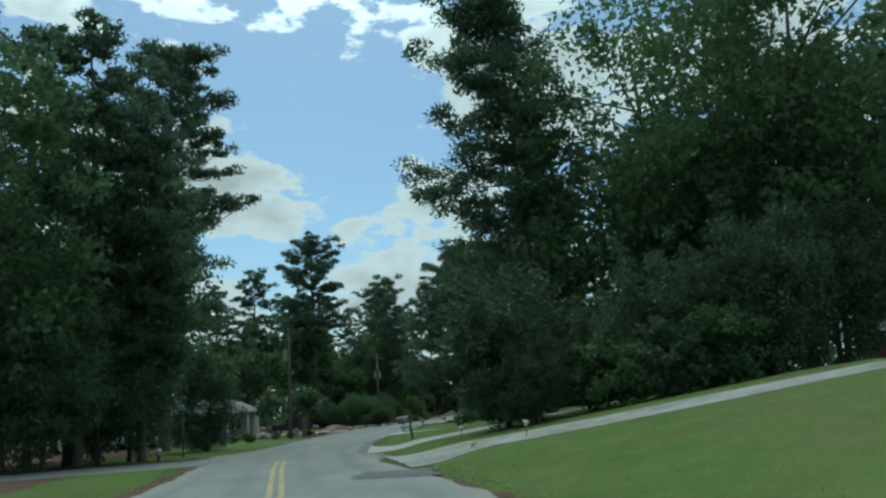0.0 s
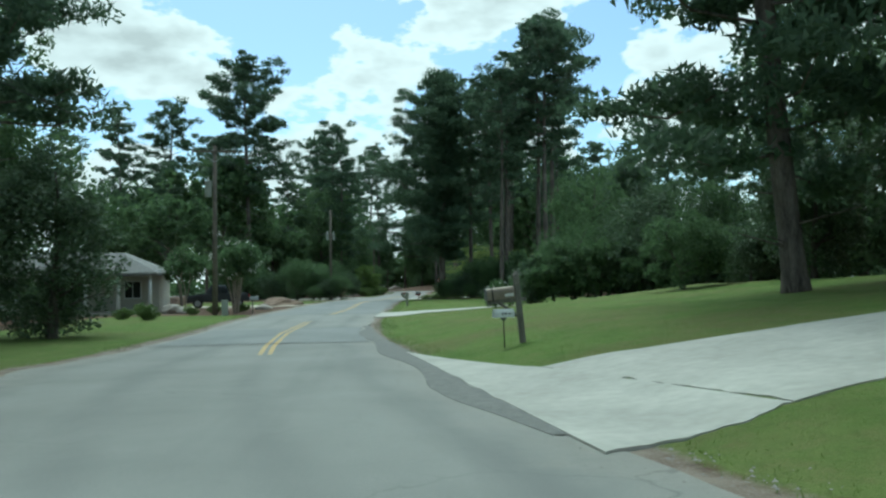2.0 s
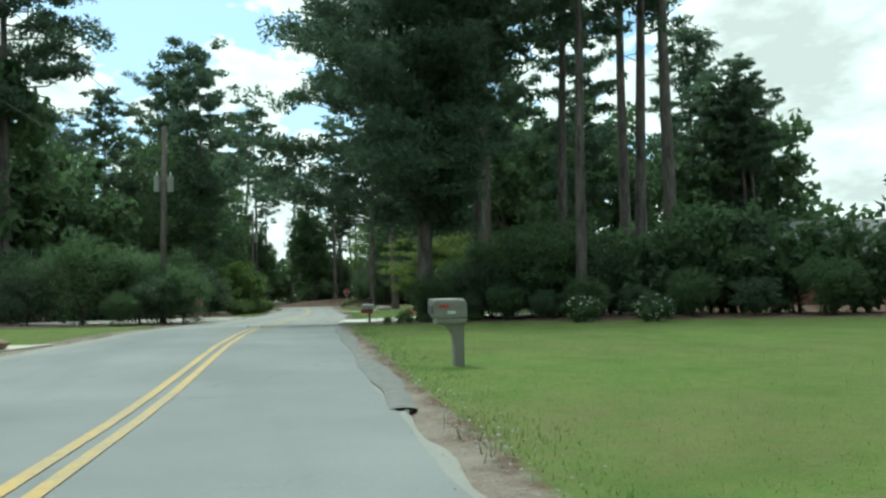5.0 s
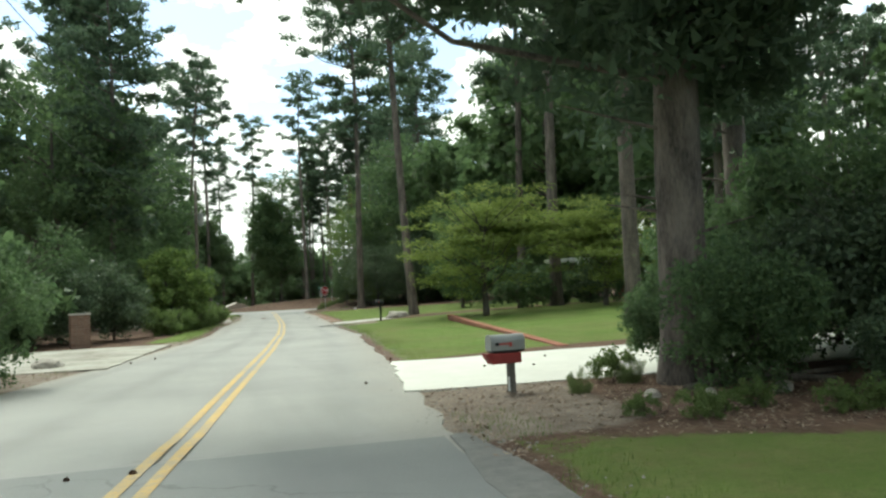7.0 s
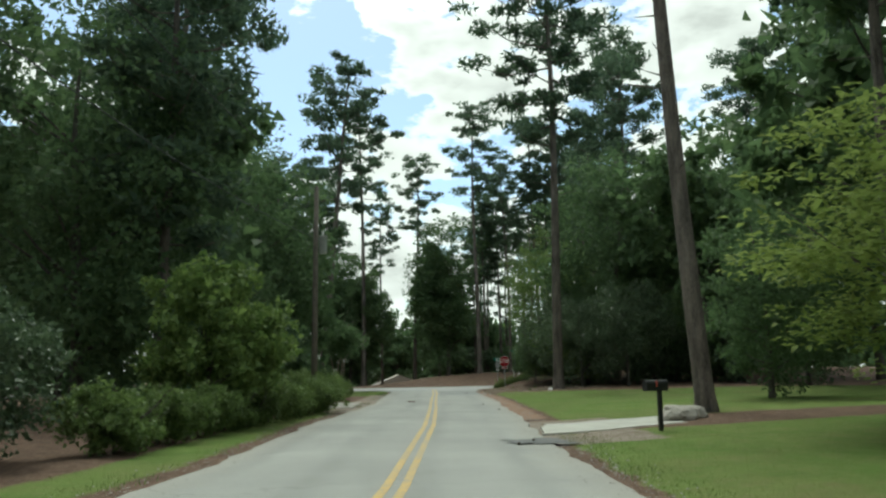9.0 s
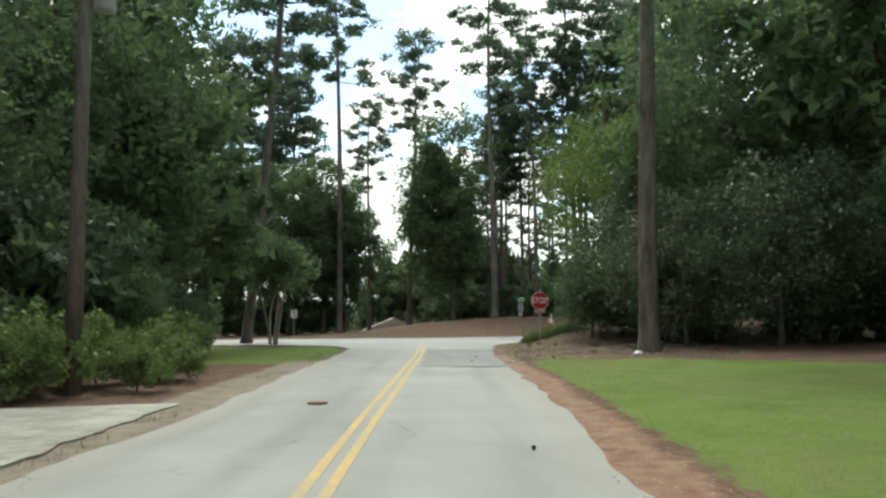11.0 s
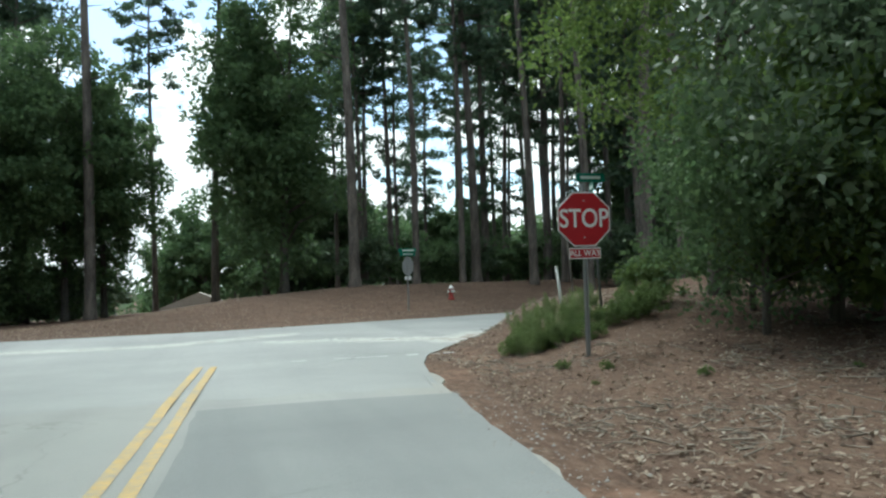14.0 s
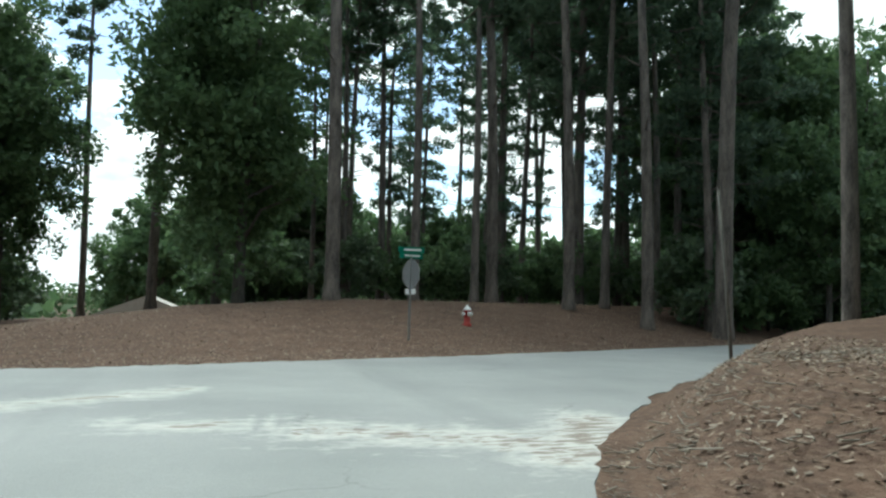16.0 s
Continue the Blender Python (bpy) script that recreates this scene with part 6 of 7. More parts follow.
def brick_wall(a, b, courses=4, turn_len=1.1):
    a, b = Vector(a), Vector(b)
    d = b - a
    ln, ang = d.length, math.atan2(d.y, d.x)
    root = thing("brick_wall", "low red brick garden wall with a lighter cap course", "wall", at=Matrix.Translation((a.x, a.y, 0)) @ Matrix.Rotation(ang, 4, "Z"))

    def base(s):
        p = a + d.normalized() * s
        return z_at(p.x, p.y) - 0.03 - 0.2 * max(0.0, 1 - s / ln)

    core = bmesh.new()
    n = 20
    for k in range(n):
        s0, s1 = ln * k / n, ln * (k + 1) / n
        box(core, s0, s1, -0.095, 0.095, base((s0 + s1) / 2) - 0.2, base((s0 + s1) / 2) + courses * 0.075 + 0.05)
    part("core", core, MORTAR, root, "pale mortar core")
    data, cap = brick_data(0.205, 0.215, 0.064), brick_data(0.064, 0.25, 0.1)
    data.materials.append(BRICK_MAT)
    cap.materials.append(BRICK_MAT)
    rr = random.Random(9)
    rest, count = [], 0
    for c in range(courses + 1):
        stepx = 0.215 if c < courses else 0.074
        k = 0
        while True:
            s = k * stepx + (0.107 if c % 2 and c < courses else 0.0)
            if s > ln:
                break
            z = base(s) + c * 0.075 + 0.01
            m = Matrix.Translation((s, rr.uniform(-0.004, 0.004), z)) @ Matrix.Rotation(rr.uniform(-0.012, 0.012), 4, "Z")
            if count < 290 and s < (8.0 if c < courses else 9.0):
                ob = new("brick", data if c < courses else cap)
                ob.parent, ob.matrix_basis = root, m
                count += 1
            else:
                me = data if c < courses else cap
                vs = [tuple(m @ v.co) for v in me.vertices]
                rest.append((vs, [tuple(p.vertices) for p in me.polygons]))
            k += 1
    v, f = joined(rest)
    tagged(part("brickwork", mesh_of("brickwork", v, f, BRICK_REST), BRICK_REST, root), kind="stuff")
    return root


brick_wall((4.3, 112.4, 0), (7.55, 131.0, 0), courses=2)


WEATHERED = Nodes("weathered_brick", 0.9, 0.2)
WEATHERED.color(WEATHERED.mix(WEATHERED.ramp(WEATHERED.noise(9, 4), 0.3, 0.7, 0, 0.6), WEATHERED.mix(WEATHERED.chance(), (0.19, 0.10, 0.07), (0.30, 0.19, 0.14)), (0.13, 0.11, 0.09)))
WEATHERED.bump(WEATHERED.noise(40, 3), 0.5, 0.006)


def brick_pillar(x, y, w, d, h, turn, label):
    root = thing("brick_pillar", label, "pillar", at=mover(x, y, turn, -0.05))
    part("core", boxed(-w / 2 + 0.012, w / 2 - 0.012, -d / 2 + 0.012, d / 2 - 0.012, -0.2, h - 0.02), MORTAR, root, "pale mortar core")
    data = brick_data(0.2, 0.095, 0.064)
    data.materials.append(WEATHERED.mat)
    rr = random.Random(3)
    z, c = 0.0, 0
    while z < h:
        for side in range(4):
            span = w if side % 2 == 0 else d
            off = (d if side % 2 == 0 else w) / 2 - 0.045
            k = max(1, round(span / 0.208))
            for i in range(k):
                s = -span / 2 + 0.105 + i * (span - 0.21) / max(1, k - 1) if k > 1 else 0
                m = Matrix.Rotation(side * math.pi / 2, 4, "Z") @ Matrix.Translation((s, -off, z + rr.uniform(-0.002, 0.002)))
                ob = new("brick", data)
                ob.parent, ob.matrix_basis = root, m
        z += 0.076
        c += 1
    part("cap", boxed(-w / 2 - 0.03, w / 2 + 0.03, -d / 2 - 0.03, d / 2 + 0.03, z, z + 0.06, bevel=0.01), CONCRETE, root, "stone cap slab")
    return root


brick_pillar(-7.35, 126.4, 0.62, 0.42, 1.2, 0.3, "weathered brick pillar among weeds")


# ---- rocks, cones, posts ----
def rock(seed, size, label, name="rock", mat=None, flat=0.6):
    rng = np.random.default_rng(seed)
    bm = bmesh.new()
    bmesh.ops.create_icosphere(bm, subdivisions=3, radius=1)
    off = rng.random(3) * 50
    for v in bm.verts:
        n = noise.noise(Vector(v.co) * 1.3 + Vector(off)) * 0.35 + noise.noise(Vector(v.co) * 3.5 + Vector(off)) * 0.1
        v.co = Vector((v.co.x * (1 + n), v.co.y * (1 + n), v.co.z * (1 + n) * flat)) * size
    me = bpy.data.meshes.new(name)
    bm.to_mesh(me)
    bm.free()
    me.materials.append(mat or ROCK)
    return tagged(new(name, me), label, name.replace("_", " "))


for k, (x, y, s, fl) in enumerate(((-16.5, 78.7, 0.8, 0.5), (-11.6, 83.5, 0.55, 0.4), (1.8, 104.7, 0.10, 0.7), (3.2, 104.1, 0.11, 0.8), (2.4, 104.4, 0.08, 0.8), (10.3, 168.7, 0.13, 0.9), (6.7, 138.3, 0.45, 0.6), (7.3, 138.8, 0.35, 0.6), (6.2, 168.6, 0.13, 0.2), (6.45, 167.9, 0.10, 0.2), (-6.9, 117.4, 0.35, 0.5))):
    r = rock(50 + k, s, "pale rounded rock lying on the ground", mat=WHITE if k == 5 else ROCK, flat=fl)
    r.matrix_basis = mover(x, y, k * 1.3, s * fl * 0.45)
pile = rock(80, 1.0, "heap of brown dirt and gravel beside the driveway", "dirt_mound", plain("dirt_heap", (0.16, 0.11, 0.08), (0.28, 0.21, 0.16), 4, 0.95, bump=0.8), 0.42)
pile.matrix_basis = mover(-11.2, 90.6, 0.4) @ Matrix.Diagonal((1.7, 1.3, 1.3, 1))


def pine_cone():
    rng = np.random.default_rng(4)
    pieces = []
    for k in range(60):
        u = k / 60
        a = k * 2.4
        r = 0.035 * math.sin(math.pi * (0.12 + 0.85 * u))
        c = np.array([math.cos(a) * r * 0.5, math.sin(a) * r * 0.5, -0.05 + 0.1 * u])
        o = np.array([math.cos(a) * r * 1.3, math.sin(a) * r * 1.3, -0.04 + 0.1 * u])
        t = np.array([-math.sin(a), math.cos(a), 0]) * 0.012
        pieces.append(([c - t, c + t, o + t * 0.8, o - t * 0.8], [(0, 1, 2, 3)]))
    v, f = joined(pieces)
    return tagged(new("pine_cone", mesh_of("pine_cone", v, f, plain("cone_brown", (0.05, 0.03, 0.02), (0.11, 0.07, 0.045), 30, 0.8))), "small brown pine cone lying on the road", "pine cone", "fallen pine cones")


cone = pine_cone()
rr = random.Random(21)
spots = [(-3.94, 103.2), (-4.44, 103.22), (5.4, 171.2), (4.95, 168.4), (1.5, 109.8), (2.2, 109.2), (3.0, 110.5), (2.1, 134.0), (-4.0, 124.9), (-4.5, 118), (-5.0, 117)]
spots += [(along(RIGHT, y) - rr.uniform(-0.3, 1.0), y) for y in [rr.uniform(95, 178) for _ in range(5)]]
for k, (x, y) in enumerate(spots):
    road_here = along(LEFT, y) < x < along(RIGHT, y)
    m = Matrix.Translation((x, y, (float(road_z(y)) + 0.012 if road_here else z_at(x, y) + 0.01) + 0.022)) @ Matrix.Rotation(k, 4, "Z") @ Matrix.Rotation(1.4, 4, "X") @ Matrix.Diagonal((0.75, 0.75, 0.75, 1))
    if k == 0:
        cone.matrix_basis = m
    else:
        copy_thing(cone, m)


def iron_cover():
    root = thing("iron_cover", "rusty iron cover set in the asphalt", "manhole cover", at=Matrix.Translation((1.18, 157.0, 0.03)))
    v, f = lathe([(0.17, -0.02), (0.17, 0.008), (0.15, 0.008), (0.15, 0.004)], 24)
    rust = plain("rust", (0.12, 0.06, 0.045), (0.2, 0.11, 0.08), 20, 0.8, 0.3, 0.4)
    part("frame", mesh_of("frame", v, f, rust), rust, root)
    v, f = lathe([(0.146, -0.02), (0.146, 0.010), (0.02, 0.012)], 24)
    part("lid", mesh_of("lid", v, f, rust), rust, root)
    return root


iron_cover()


def marker_post(x, y, h, lean, label, mat, r=0.03):
    root = thing("marker_post", label, "post", "marker posts", mover(x, y))
    rod("shaft", [(0, 0, -0.3), (lean * 0.5, 0, h * 0.5), (lean, 0, h)], [r, r, r * 0.95], mat, root)
    rod("cap", [(lean, 0, h), (lean * 1.01, 0, h + 0.03)], [r * 1.15, r * 0.9], mat, root)
    return root


marker_post(10.5, 182.7, 0.8, -0.1, "short leaning white marker post", WHITE, 0.028)
marker_post(14.4, 190.3, 2.75, -0.28, "thin leaning grey pole beside the road", GREY_WOOD, 0.03)


def path_light(x, y):
    root = thing("path_light", "small white garden light on a stake", "garden light", "garden lights", at=mover(x, y))
    rod("stake", [(0, 0, -0.1), (0, 0, 0.3)], [0.012, 0.012], DARKGREY, root)
    v, f = lathe([(0.05, 0.3), (0.055, 0.38), (0.1, 0.385), (0.03, 0.44)], 14)
    part("shade", mesh_of("shade", v, f, WHITE, True), WHITE, root, "white shade")
    return root


path_light(1.0, 29.2)
path_light(2.55, 22.9)


def meter_box(x, y):
    root = thing("utility_box", "grey utility box beside the pole", "utility box", at=mover(x, y))
    part("body", boxed(-0.17, 0.17, -0.12, 0.12, -0.1, 0.85, bevel=0.015), GREY_PAINT, root)
    part("lid", boxed(-0.19, 0.19, -0.14, 0.14, 0.85, 0.9, bevel=0.012), GREY_PAINT, root)
    return root


meter_box(-12.6, 74.2)


def cut_logs(x, y):
    for k in range(5):
        v, f = tube([(0, 0, 0), (0.5 + 0.2 * k, 0.1, 0.02), (0.9 + 0.3 * k, 0.0, 0.05)], [0.05, 0.045, 0.03], 8)
        ob = tagged(new("fallen_branch", mesh_of("fallen_branch", v, f, OAK_BARK, True)), "fallen grey branch lying in leaf litter", "branch", "fallen branches")
        ob.matrix_basis = mover(x + k * 0.9, y + 0.6 * math.sin(k * 2.2), k * 1.1, 0.04)


cut_logs(2.4, 104.9)

# ---- houses ----
SHINGLE = plain("roof_shingles", (0.15, 0.15, 0.145), (0.24, 0.235, 0.225), 6, 0.9, bump=0.4)
SIDING = plain("cream_siding", (0.45, 0.43, 0.37), (0.55, 0.53, 0.46), 4, 0.7)
BRICK_FACE = plain("brick_facing", (0.20, 0.085, 0.06), (0.30, 0.14, 0.10), 12, 0.85, bump=0.4)
DARK_GLASS = Nodes("dark_window_glass", 0.08, 0.6).color((0.02, 0.022, 0.024)).mat


def gable(w, d, z0, z1, over=0.4, hip=0.0):
    """A roof with its ridge along x."""
    bm = bmesh.new()
    a, b = w / 2 + over, d / 2 + over
    lo = [bm.verts.new(p) for p in ((-a, -b, z0), (a, -b, z0), (a, b, z0), (-a, b, z0))]
    hi = [bm.verts.new((-a + hip, 0, z1)), bm.verts.new((a - hip, 0, z1))]
    bm.faces.new((lo[0], lo[1], hi[1], hi[0]))
    bm.faces.new((lo[2], lo[3], hi[0], hi[1]))
    bm.faces.new((lo[1], lo[2], hi[1]))
    bm.faces.new((lo[3], lo[0], hi[0]))
    bm.faces.new(lo[::-1])
    g = bmesh.ops.extrude_face_region(bm, geom=list(bm.faces)[-1:])
    bmesh.ops.translate(bm, vec=(0, 0, -0.14), verts=[v for v in g["geom"] if isinstance(v, bmesh.types.BMVert)])
    bmesh.ops.recalc_face_normals(bm, faces=bm.faces)
    return bm


def house(x, y, turn, w, d, h, peak, wall_mat, label, hip=0.0, porch=False, carport=False, chimney=False, dz=0.0, roof_mat=None):
    root = thing("house", label, "house", at=mover(x, y, turn, dz))
    part("wall", boxed(-w / 2, w / 2, -d / 2, d / 2, -0.5, h), wall_mat, root)
    roof = part("roof", gable(w, d, h + 0.14, peak, 0.45, hip), roof_mat or SHINGLE, root, "grey shingle roof")
    part("fascia", boxed(-w / 2 - 0.46, w / 2 + 0.46, -d / 2 - 0.475, -d / 2 - 0.452, h - 0.02, h + 0.16), WHITE, root, "white fascia board")
    n = max(2, int(w / 3.2))
    for k in range(n):
        cx = -w / 2 + (k + 0.5) * w / n
        if k == n // 2:
            door = part("door", boxed(cx - 0.46, cx + 0.46, -d / 2 - 0.03, -d / 2 + 0.02, 0.1, 2.15), DARKGREY, root)
            part("handle", boxed(cx + 0.34, cx + 0.40, -d / 2 - 0.07, -d / 2 - 0.03, 1.0, 1.1, bevel=0.01), GREY_METAL, door)
            continue
        win = part("window", boxed(cx - 0.55, cx + 0.55, -d / 2 - 0.03, -d / 2 + 0.02, 0.9, 2.1), WHITE, root, "white window frame")
        part("pane", boxed(cx - 0.48, cx - 0.02, -d / 2 - 0.036, -d / 2 - 0.02, 0.97, 2.03), DARK_GLASS, win)
        part("pane", boxed(cx + 0.02, cx + 0.48, -d / 2 - 0.036, -d / 2 - 0.02, 0.97, 2.03), DARK_GLASS, win)
    if chimney:
        part("chimney", boxed(-w * 0.3, -w * 0.3 + 0.9, -0.4, 0.4, h, peak + 1.0, bevel=0.02), BRICK_FACE, roof, "red brick chimney")
    if porch:
        part("porch_roof", shift(gable(6, 3.4, h - 0.05, h + 1.2, 0.25, 2.2), w / 2 - 3, -d / 2 - 1.7, 0), SHINGLE, root, "grey shingle porch roof")
        part("porch_floor", boxed(w / 2 - 6, w / 2, -d / 2 - 3.4, -d / 2, -0.4, 0.12), CONCRETE, root)
        for k in range(4):
            cx = w / 2 - 5.8 + k * 1.87
            rod("column", [(cx, -d / 2 - 3.2, 0.1), (cx, -d / 2 - 3.2, h - 0.15)], [0.11, 0.095], WHITE, root, 12, "white round column")
    if carport:
        part("carport_roof", boxed(-w / 2 - 6, -w / 2, -d / 2 - 0.4, d / 2, h - 0.15, h + 0.08), WHITE, root, "flat white carport roof")
        for cx in (-w / 2 - 5.8, -w / 2 - 3):
            part("carport_post", boxed(cx - 0.06, cx + 0.06, -d / 2 - 0.3, -d / 2 - 0.18, -0.2, h - 0.15), WHITE, root)
    return root


house(-25.2, 84.6, 0.15, 13, 8, 2.6, 4.1, SIDING, "cream house with a grey hip roof and columned porch", 3.0, porch=True)
house(29, 116, -0.5, 14, 8, 2.8, 5.2, BRICK_FACE, "brick house with a grey roof behind trees", 0, chimney=True)
house(31, 141, -1.1, 14, 8, 2.9, 4.6, BRICK_FACE, "low brick house with a white carport behind trees", 0, carport=True)
house(3.2, 250, math.pi / 2, 12, 8.4, 2.4, 4.4, BRICK_FACE, "low house with a pale gable roof beyond the grove", 0, dz=-1.7, roof_mat=plain("pale_roof", (0.34, 0.31, 0.27), (0.45, 0.41, 0.36), 5, 0.9))
house(33, 44, -1.4, 16, 9, 2.9, 5.4, BRICK_FACE, "brick house with a white fascia behind oaks", 0)


# ---- parked vehicles ----
def vehicle(paint_colour, label, x, y, turn, pickup=False):
    paint = plain("car_paint", paint_colour, tuple(min(1, c * 1.08) for c in paint_colour), 3, 0.25, 0.1, 0)
    tyre = plain("tyre_rubber", (0.02, 0.02, 0.02), (0.03, 0.03, 0.03), 20, 0.8)
    root = thing("pickup_truck" if pickup else "suv", label, "car", at=mover(x, y, turn))
    bm = bmesh.new()
    side = [(-2.3, 0.45), (-2.3, 0.95), (-1.15, 1.08), (-0.75, 1.1), (2.2, 1.12), (2.28, 0.5)]
    rings = []
    for yy, inset in ((-0.92, 0.0), (0.92, 0.0)):
        rings.append([bm.verts.new((px, yy, pz)) for px, pz in side])
    n = len(side)
    for k in range(n):
        bm.faces.new((rings[0][k], rings[0][(k + 1) % n], rings[1][(k + 1) % n], rings[1][k]))
    bm.faces.new(rings[0][::-1])
    bm.faces.new(rings[1])
    bmesh.ops.recalc_face_normals(bm, faces=bm.faces)
    bmesh.ops.bevel(bm, geom=list(bm.edges), offset=0.07, segments=3, affect="EDGES")
    part("body", bm, paint, root)
    back = 0.75 if pickup else 2.1
    cab = bmesh.new()
    box(cab, -0.95, back, -0.84, 0.84, 1.09, 1.72)
    for v in cab.verts:
        if v.co.z > 1.5:
            v.co.y *= 0.84
            v.co.x += 0.45 if v.co.x < 0 else -0.18
    bmesh.ops.bevel(cab, geom=list(cab.edges), offset=0.06, segments=3, affect="EDGES")
    cabin = part("cabin", cab, paint, root)
    for s in (-1, 1):
        for x0, x1 in ((-0.55, 0.1), (0.18, 0.62)) if pickup else ((-0.55, 0.3), (0.4, 1.2), (1.3, 1.85)):
            w = bmesh.new()
            box(w, x0, x1, -0.012, 0.012, 1.16, 1.58)
            bmesh.ops.transform(w, matrix=Matrix.Translation((0, s * 0.80, 0)) @ Matrix.Rotation(s * 0.2, 4, "X") @ Matrix.Translation((0, 0.05 * s - s * 0.0, 0)), verts=w.verts)
            bmesh.ops.translate(w, vec=(0, s * 0.25, 0.0), verts=w.verts)
            part("window", w, DARK_GLASS, cabin)
    for px in (-1.45, 1.45):
        for s in (-1, 1):
            v, f = tube([(px, s * 0.72, 0.36), (px, s * 0.94, 0.36)], [0.36, 0.36], 22)
            wh = part("wheel", mesh_of("tyre", v, f, tyre, False), tyre, root, "black tyre")
            v, f = tube([(px, s * 0.93, 0.36), (px, s * 0.955, 0.36)], [0.22, 0.2], 18)
            part("rim", mesh_of("rim", v, f, GREY_METAL), GREY_METAL, wh)
    for s in (-1, 1):
        part("headlight", boxed(-2.32, -2.25, s * 0.7 - 0.16, s * 0.7 + 0.16, 0.74, 0.88, bevel=0.02), WHITE, root, "clear headlight")
        part("tail_light", boxed(2.2, 2.27, s * 0.78 - 0.1, s * 0.78 + 0.1, 0.75, 1.0, bevel=0.02), RED, root, "red tail light")
    part("bumper", boxed(-2.36, -2.26, -0.85, 0.85, 0.42, 0.62, bevel=0.03), DARKGREY, root)
    return root


vehicle((0.52, 0.53, 0.52), "silver suv parked under the trees", -25.7, 70.2, 2.9)
vehicle((0.04, 0.045, 0.05), "dark pickup truck parked beside the house", -15.6, 88.5, 0.2, True)


# ---- grass blades, litter, gravel ----
def scattered(name, label, category, mat, n, pick, make, seed):
    rng = np.random.default_rng(seed)
    x, y = pick(rng, n)
    z = height(x, y)
    v, f = make(rng, x, y, z)
    return tagged(new(name, leaf_mesh(name, v, f, mat)), label, category, kind="stuff")


def blades(rng, x, y, z, lo=0.015, hi=0.05, wide=0.005):
    n = len(x)
    h = lo + (hi - lo) * rng.random(n)
    a = rng.random(n) * 6.28
    w = wide * (0.6 + 0.8 * rng.random(n))
    dx, dy = np.cos(a) * w, np.sin(a) * w
    tx, ty = rng.normal(size=n) * h * 0.45, rng.normal(size=n) * h * 0.45
    v = np.stack([np.stack([x - dx, y - dy, z - 0.02], 1), np.stack([x + dx, y + dy, z - 0.02], 1), np.stack([x + tx, y + ty, z + h], 1)], 1).reshape(-1, 3)
    i = np.arange(n) * 3
    return v, np.stack([i, i + 1, i + 2], 1)


def lawn_spots(rng, n):
    y = rng.random(n) * 180 + 5
    near = rng.random(n) ** 1.8 * 7
    x = np.where(rng.random(n) < 0.72, along(RIGHT, y) + near, along(LEFT, y) - near * 0.7)
    ok = (lawn(x, y) > 0.35 + 0.4 * rng.random(n)) & ~on_slab(x, y)
    return x[ok], y[ok]


scattered("grass", "short green lawn grass with ragged edges", "grass", GRASS_LEAF, 240000, lawn_spots, blades, 3)


def verge_spots(rng, n):
    y = rng.random(n) * 165 + 12
    x = np.where(rng.random(n) < 0.6, along(RIGHT, y) + 0.15 + 0.9 * rng.random(n), along(LEFT, y) - 0.15 - 0.8 * rng.random(n))
    lump = (np.sin(y * 1.7) + np.sin(y * 0.63 + x) > 0.35) & ~on_slab(x, y) & ((y < 140) | (x < along(CENTRE, y)))
    return x[lump], y[lump]


scattered("verge_grass", "coarse grass tufts along the road's edge", "grass", WEED_LEAF, 26000, verge_spots, lambda r, x, y, z: blades(r, x, y, z, 0.03, 0.085, 0.005), 5)


def flakes(rng, x, y, z, size=0.032):
    n = len(x)
    c = np.stack([x, y, z + 0.005 + 0.03 * rng.random(n)], 1)
    a = rng.random(n) * 6.28
    d = np.stack([np.cos(a), np.sin(a), rng.normal(size=n) * 0.3], 1) * (size * (0.5 + rng.random(n)))[:, None]
    e = np.stack([-np.sin(a), np.cos(a), rng.normal(size=n) * 0.3], 1) * (size * 0.45 * (0.5 + rng.random(n)))[:, None]
    v = np.stack([c - d, c + e, c + d, c - e], 1).reshape(-1, 3)
    i = np.arange(n) * 4
    return v, np.stack([i, i + 1, i + 2, i + 3], 1)


def litter_spots(rng, n):
    k = n // 2
    y1 = 168.5 + 20 * rng.random(k)
    x1 = along(RIGHT, y1) + 0.5 + 6.5 * rng.random(k) ** 1.1
    ok = y1 < along(NEAR, x1) - 0.1
    x2 = -6 + 34 * rng.random(k)
    y2 = along(FAR, x2) + 0.1 + 12 * rng.random(k) ** 1.4
    y3 = 102 + 6 * rng.random(k // 4)
    x3 = along(RIGHT, y3) + 5 * rng.random(k // 4)
    y4 = 112 + 14 * rng.random(k // 5)
    x4 = along(LEFT, y4) - 7 * rng.random(k // 5)
    x, y = np.concatenate([x1[ok], x2, x3, x4]), np.concatenate([y1[ok], y2, y3, y4])
    bare = ~on_slab(x, y) & (lawn(x, y) < 0.3 + 0.3 * rng.random(len(x)))
    return x[bare], y[bare]


scattered("leaf_litter", "dry brown fallen leaves and straw", "leaf litter", LITTER, 42000, litter_spots, flakes, 6)


def corner_spots(rng, n):
    y = 167.5 + 19 * rng.random(n)
    x = along(RIGHT, y) + 0.6 + 7.5 * rng.random(n)
    ok = (y < along(NEAR, x) - 0.1) & (lawn(x, y) < 0.45) & (np.sin(x * 1.9 + y) + np.sin(y * 1.3 - x * 0.7) + rng.normal(size=n) * 0.5 > 0.25)
    return x[ok], y[ok]


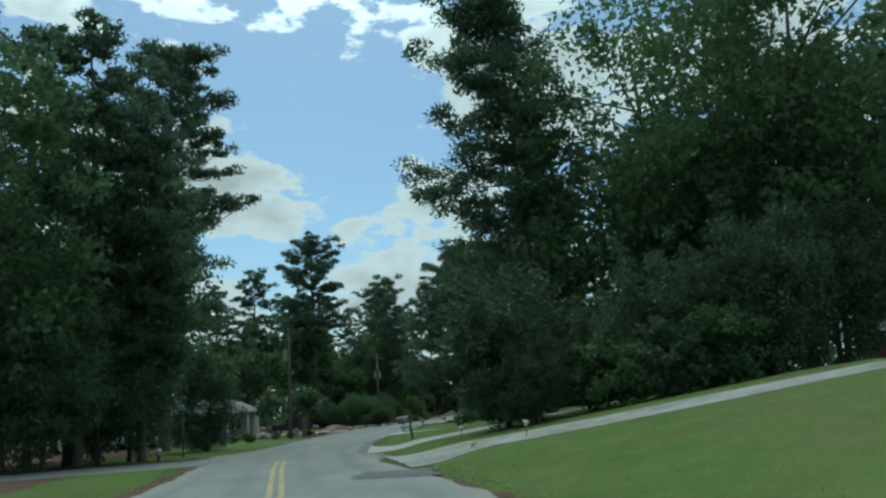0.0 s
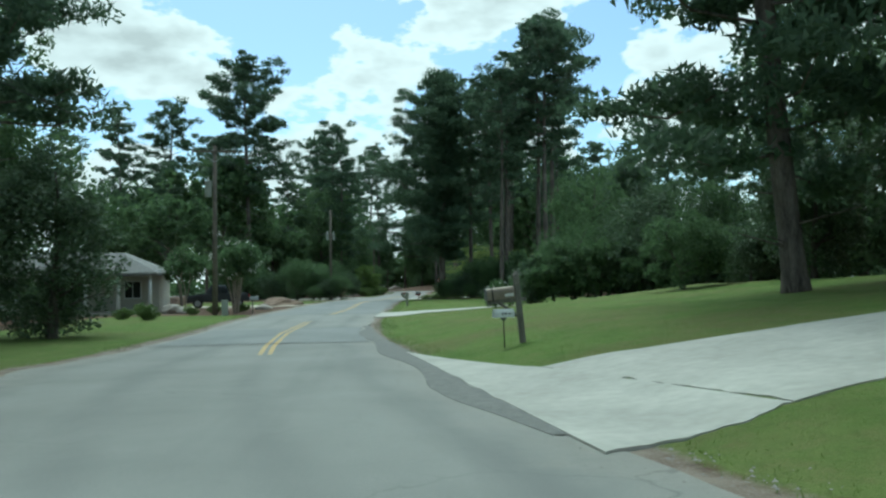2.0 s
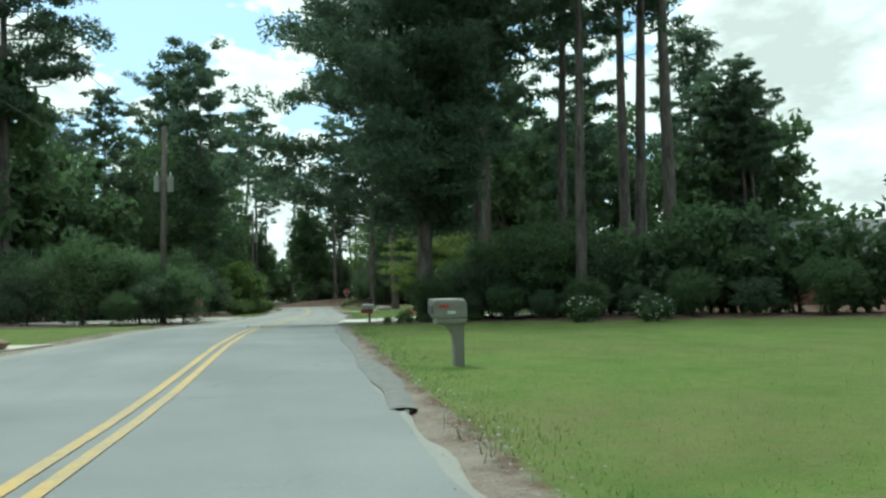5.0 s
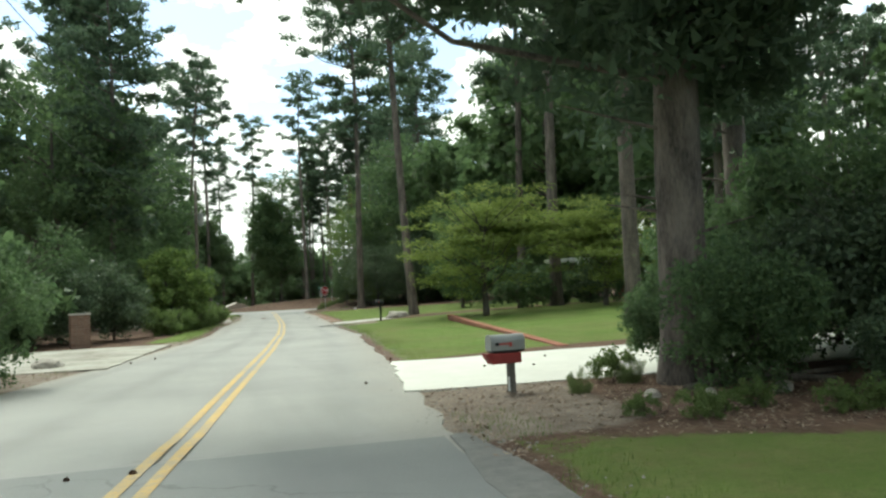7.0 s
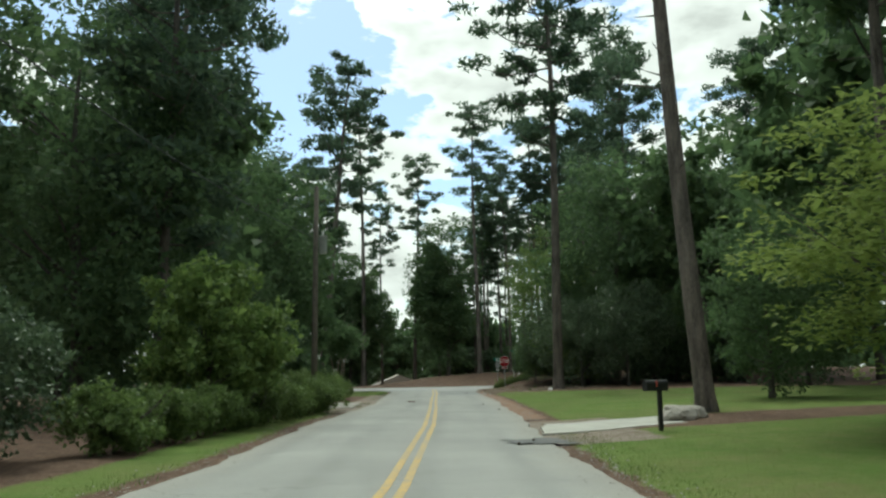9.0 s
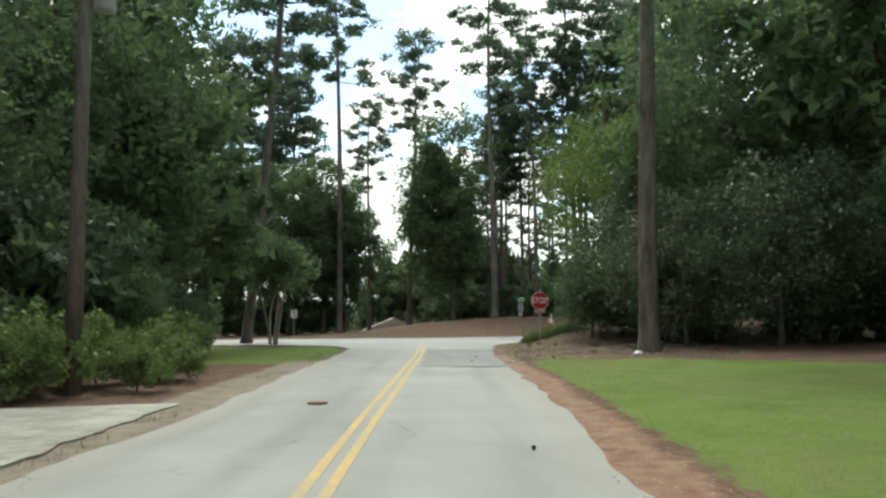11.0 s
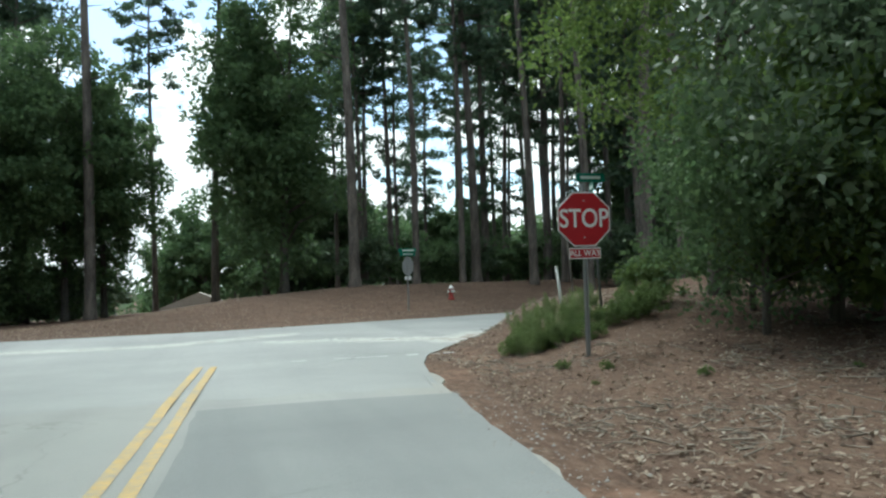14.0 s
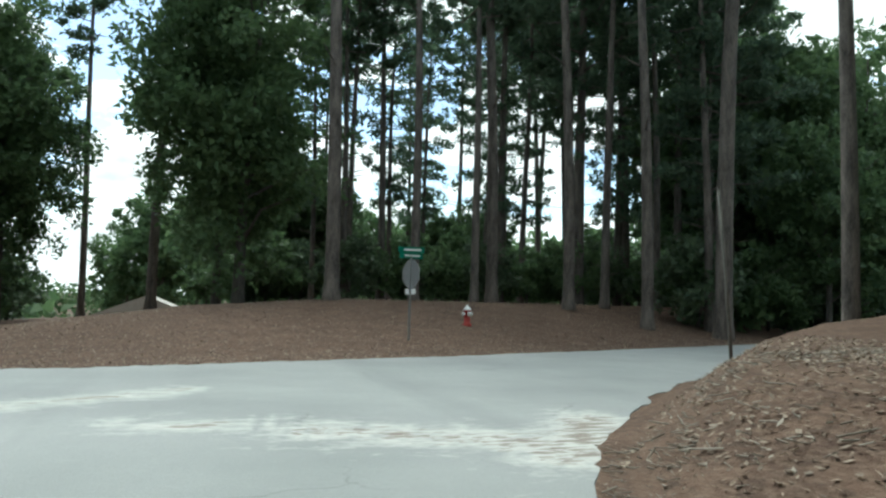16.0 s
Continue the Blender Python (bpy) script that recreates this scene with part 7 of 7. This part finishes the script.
def sticks(rng, x, y, z):
    n = len(x)
    a, ln, w = rng.random(n) * 6.28, 0.04 + 0.2 * rng.random(n) ** 4, 0.003 + 0.006 * rng.random(n)
    c = np.stack([x, y, z + 0.012 + 0.03 * rng.random(n)], 1)
    d = np.stack([np.cos(a), np.sin(a), rng.normal(size=n) * 0.16], 1) * ln[:, None]
    e = np.stack([-np.sin(a), np.cos(a), np.zeros(n)], 1) * w[:, None]
    u = np.stack([np.zeros(n), np.zeros(n), w * 1.6], 1)
    v = np.stack([c - d - e, c - d + e, c - d + u, c + d - e, c + d + e, c + d + u], 1).reshape(-1, 3)
    i = np.arange(n) * 6
    f = np.concatenate([np.stack([i + p, i + q, i + q + 3, i + p + 3], 1) for p, q in ((0, 1), (1, 2), (2, 0))])
    return v, f


scattered("twigs", "dead twigs and bark scraps lying on pine straw", "twigs", leaf_material("dead_twigs", (0.08, 0.06, 0.045), (0.31, 0.27, 0.22), through=0.0, rough=0.85), 6500, corner_spots, sticks, 12)


scattered("fallen_leaves", "pale dead leaves lying on pine straw", "leaf litter", leaf_material("pale_dead_leaves", (0.11, 0.08, 0.058), (0.42, 0.37, 0.30), through=0.0, rough=0.8), 9000, corner_spots, flakes, 13)


def gravel_spots(rng, n):
    y = 28 + 150 * rng.random(n)
    x = np.where(rng.random(n) < 0.65, along(RIGHT, y) + rng.normal(size=n) * 0.25 + 0.2, along(LEFT, y) - 0.2 + rng.normal(size=n) * 0.25)
    bare = ~on_slab(x, y)
    return x[bare], y[bare]


def pebbles(rng, x, y, z):
    n = len(x)
    s = 0.006 + 0.016 * rng.random(n) ** 3
    base = np.array([(1, 0, 0), (0, 1, 0), (-1, 0, 0), (0, -1, 0), (0, 0, 0.8)], float)
    v = np.stack([x, y, z + 0.015], 1)[:, None, :] + base[None] * s[:, None, None] * (0.7 + 0.6 * rng.random((n, 5, 1)))
    i = np.arange(n) * 5
    f = np.concatenate([np.stack([i + a, i + b, i + 4], 1) for a, b in ((0, 1), (1, 2), (2, 3), (3, 0))])
    return v.reshape(-1, 3), f


scattered("gravel", "loose grey gravel along the asphalt's edge", "gravel", plain("grey_gravel", (0.16, 0.155, 0.145), (0.30, 0.28, 0.25), 9, 0.9), 14000, gravel_spots, pebbles, 7)

# flowers on the shrubs behind the lawns
def flower_shrub(x, y, s, proto=None, wide=1.7, mid=1.3, label="leafy shrub with white flowers"):
    root = set_down(proto or SHRUBS[1], x, y, s)
    rng = np.random.default_rng(int(abs(x) * 10))
    c = rng.normal(size=(60, 3))
    c /= np.linalg.norm(c, axis=1)[:, None]
    c = c * np.array([wide, wide, 1.1]) + np.array([0, 0, mid])
    v, f = leaves(rng, c, [0.12] * 60, 5, 0.12, 0.10)
    tagged(part("flower_heads", leaf_mesh("flower_heads", v, f, PETAL), PETAL, root, "white flower heads"), kind="stuff")
    root["label"] = label


flower_shrub(7.5, 94.4, 0.3)
flower_shrub(6.0, 96.3, 0.3)
flower_shrub(2.2, 65.8, 0.45)
flower_shrub(-12.7, 78.7, 0.85, MYRTLE, 1.5, 3.2, "young crape myrtle with pale stems and white flowers")
for x, y, s in ((-15.6, 69.0, 0.55), (-14.7, 75.2, 0.35), (-13.9, 78.0, 0.35), (-17.2, 70.5, 0.4), (-12.6, 80.6, 0.35)):
    set_down(HEDGE, x, y, s * 1.3)
for k, x, y, s in ((0, -19, 66, 0.8), (1, -21, 68, 0.7)):
    set_down(FINE[k], x, y, s)
set_down(MYRTLE, -16.8, 82.5, 0.8)
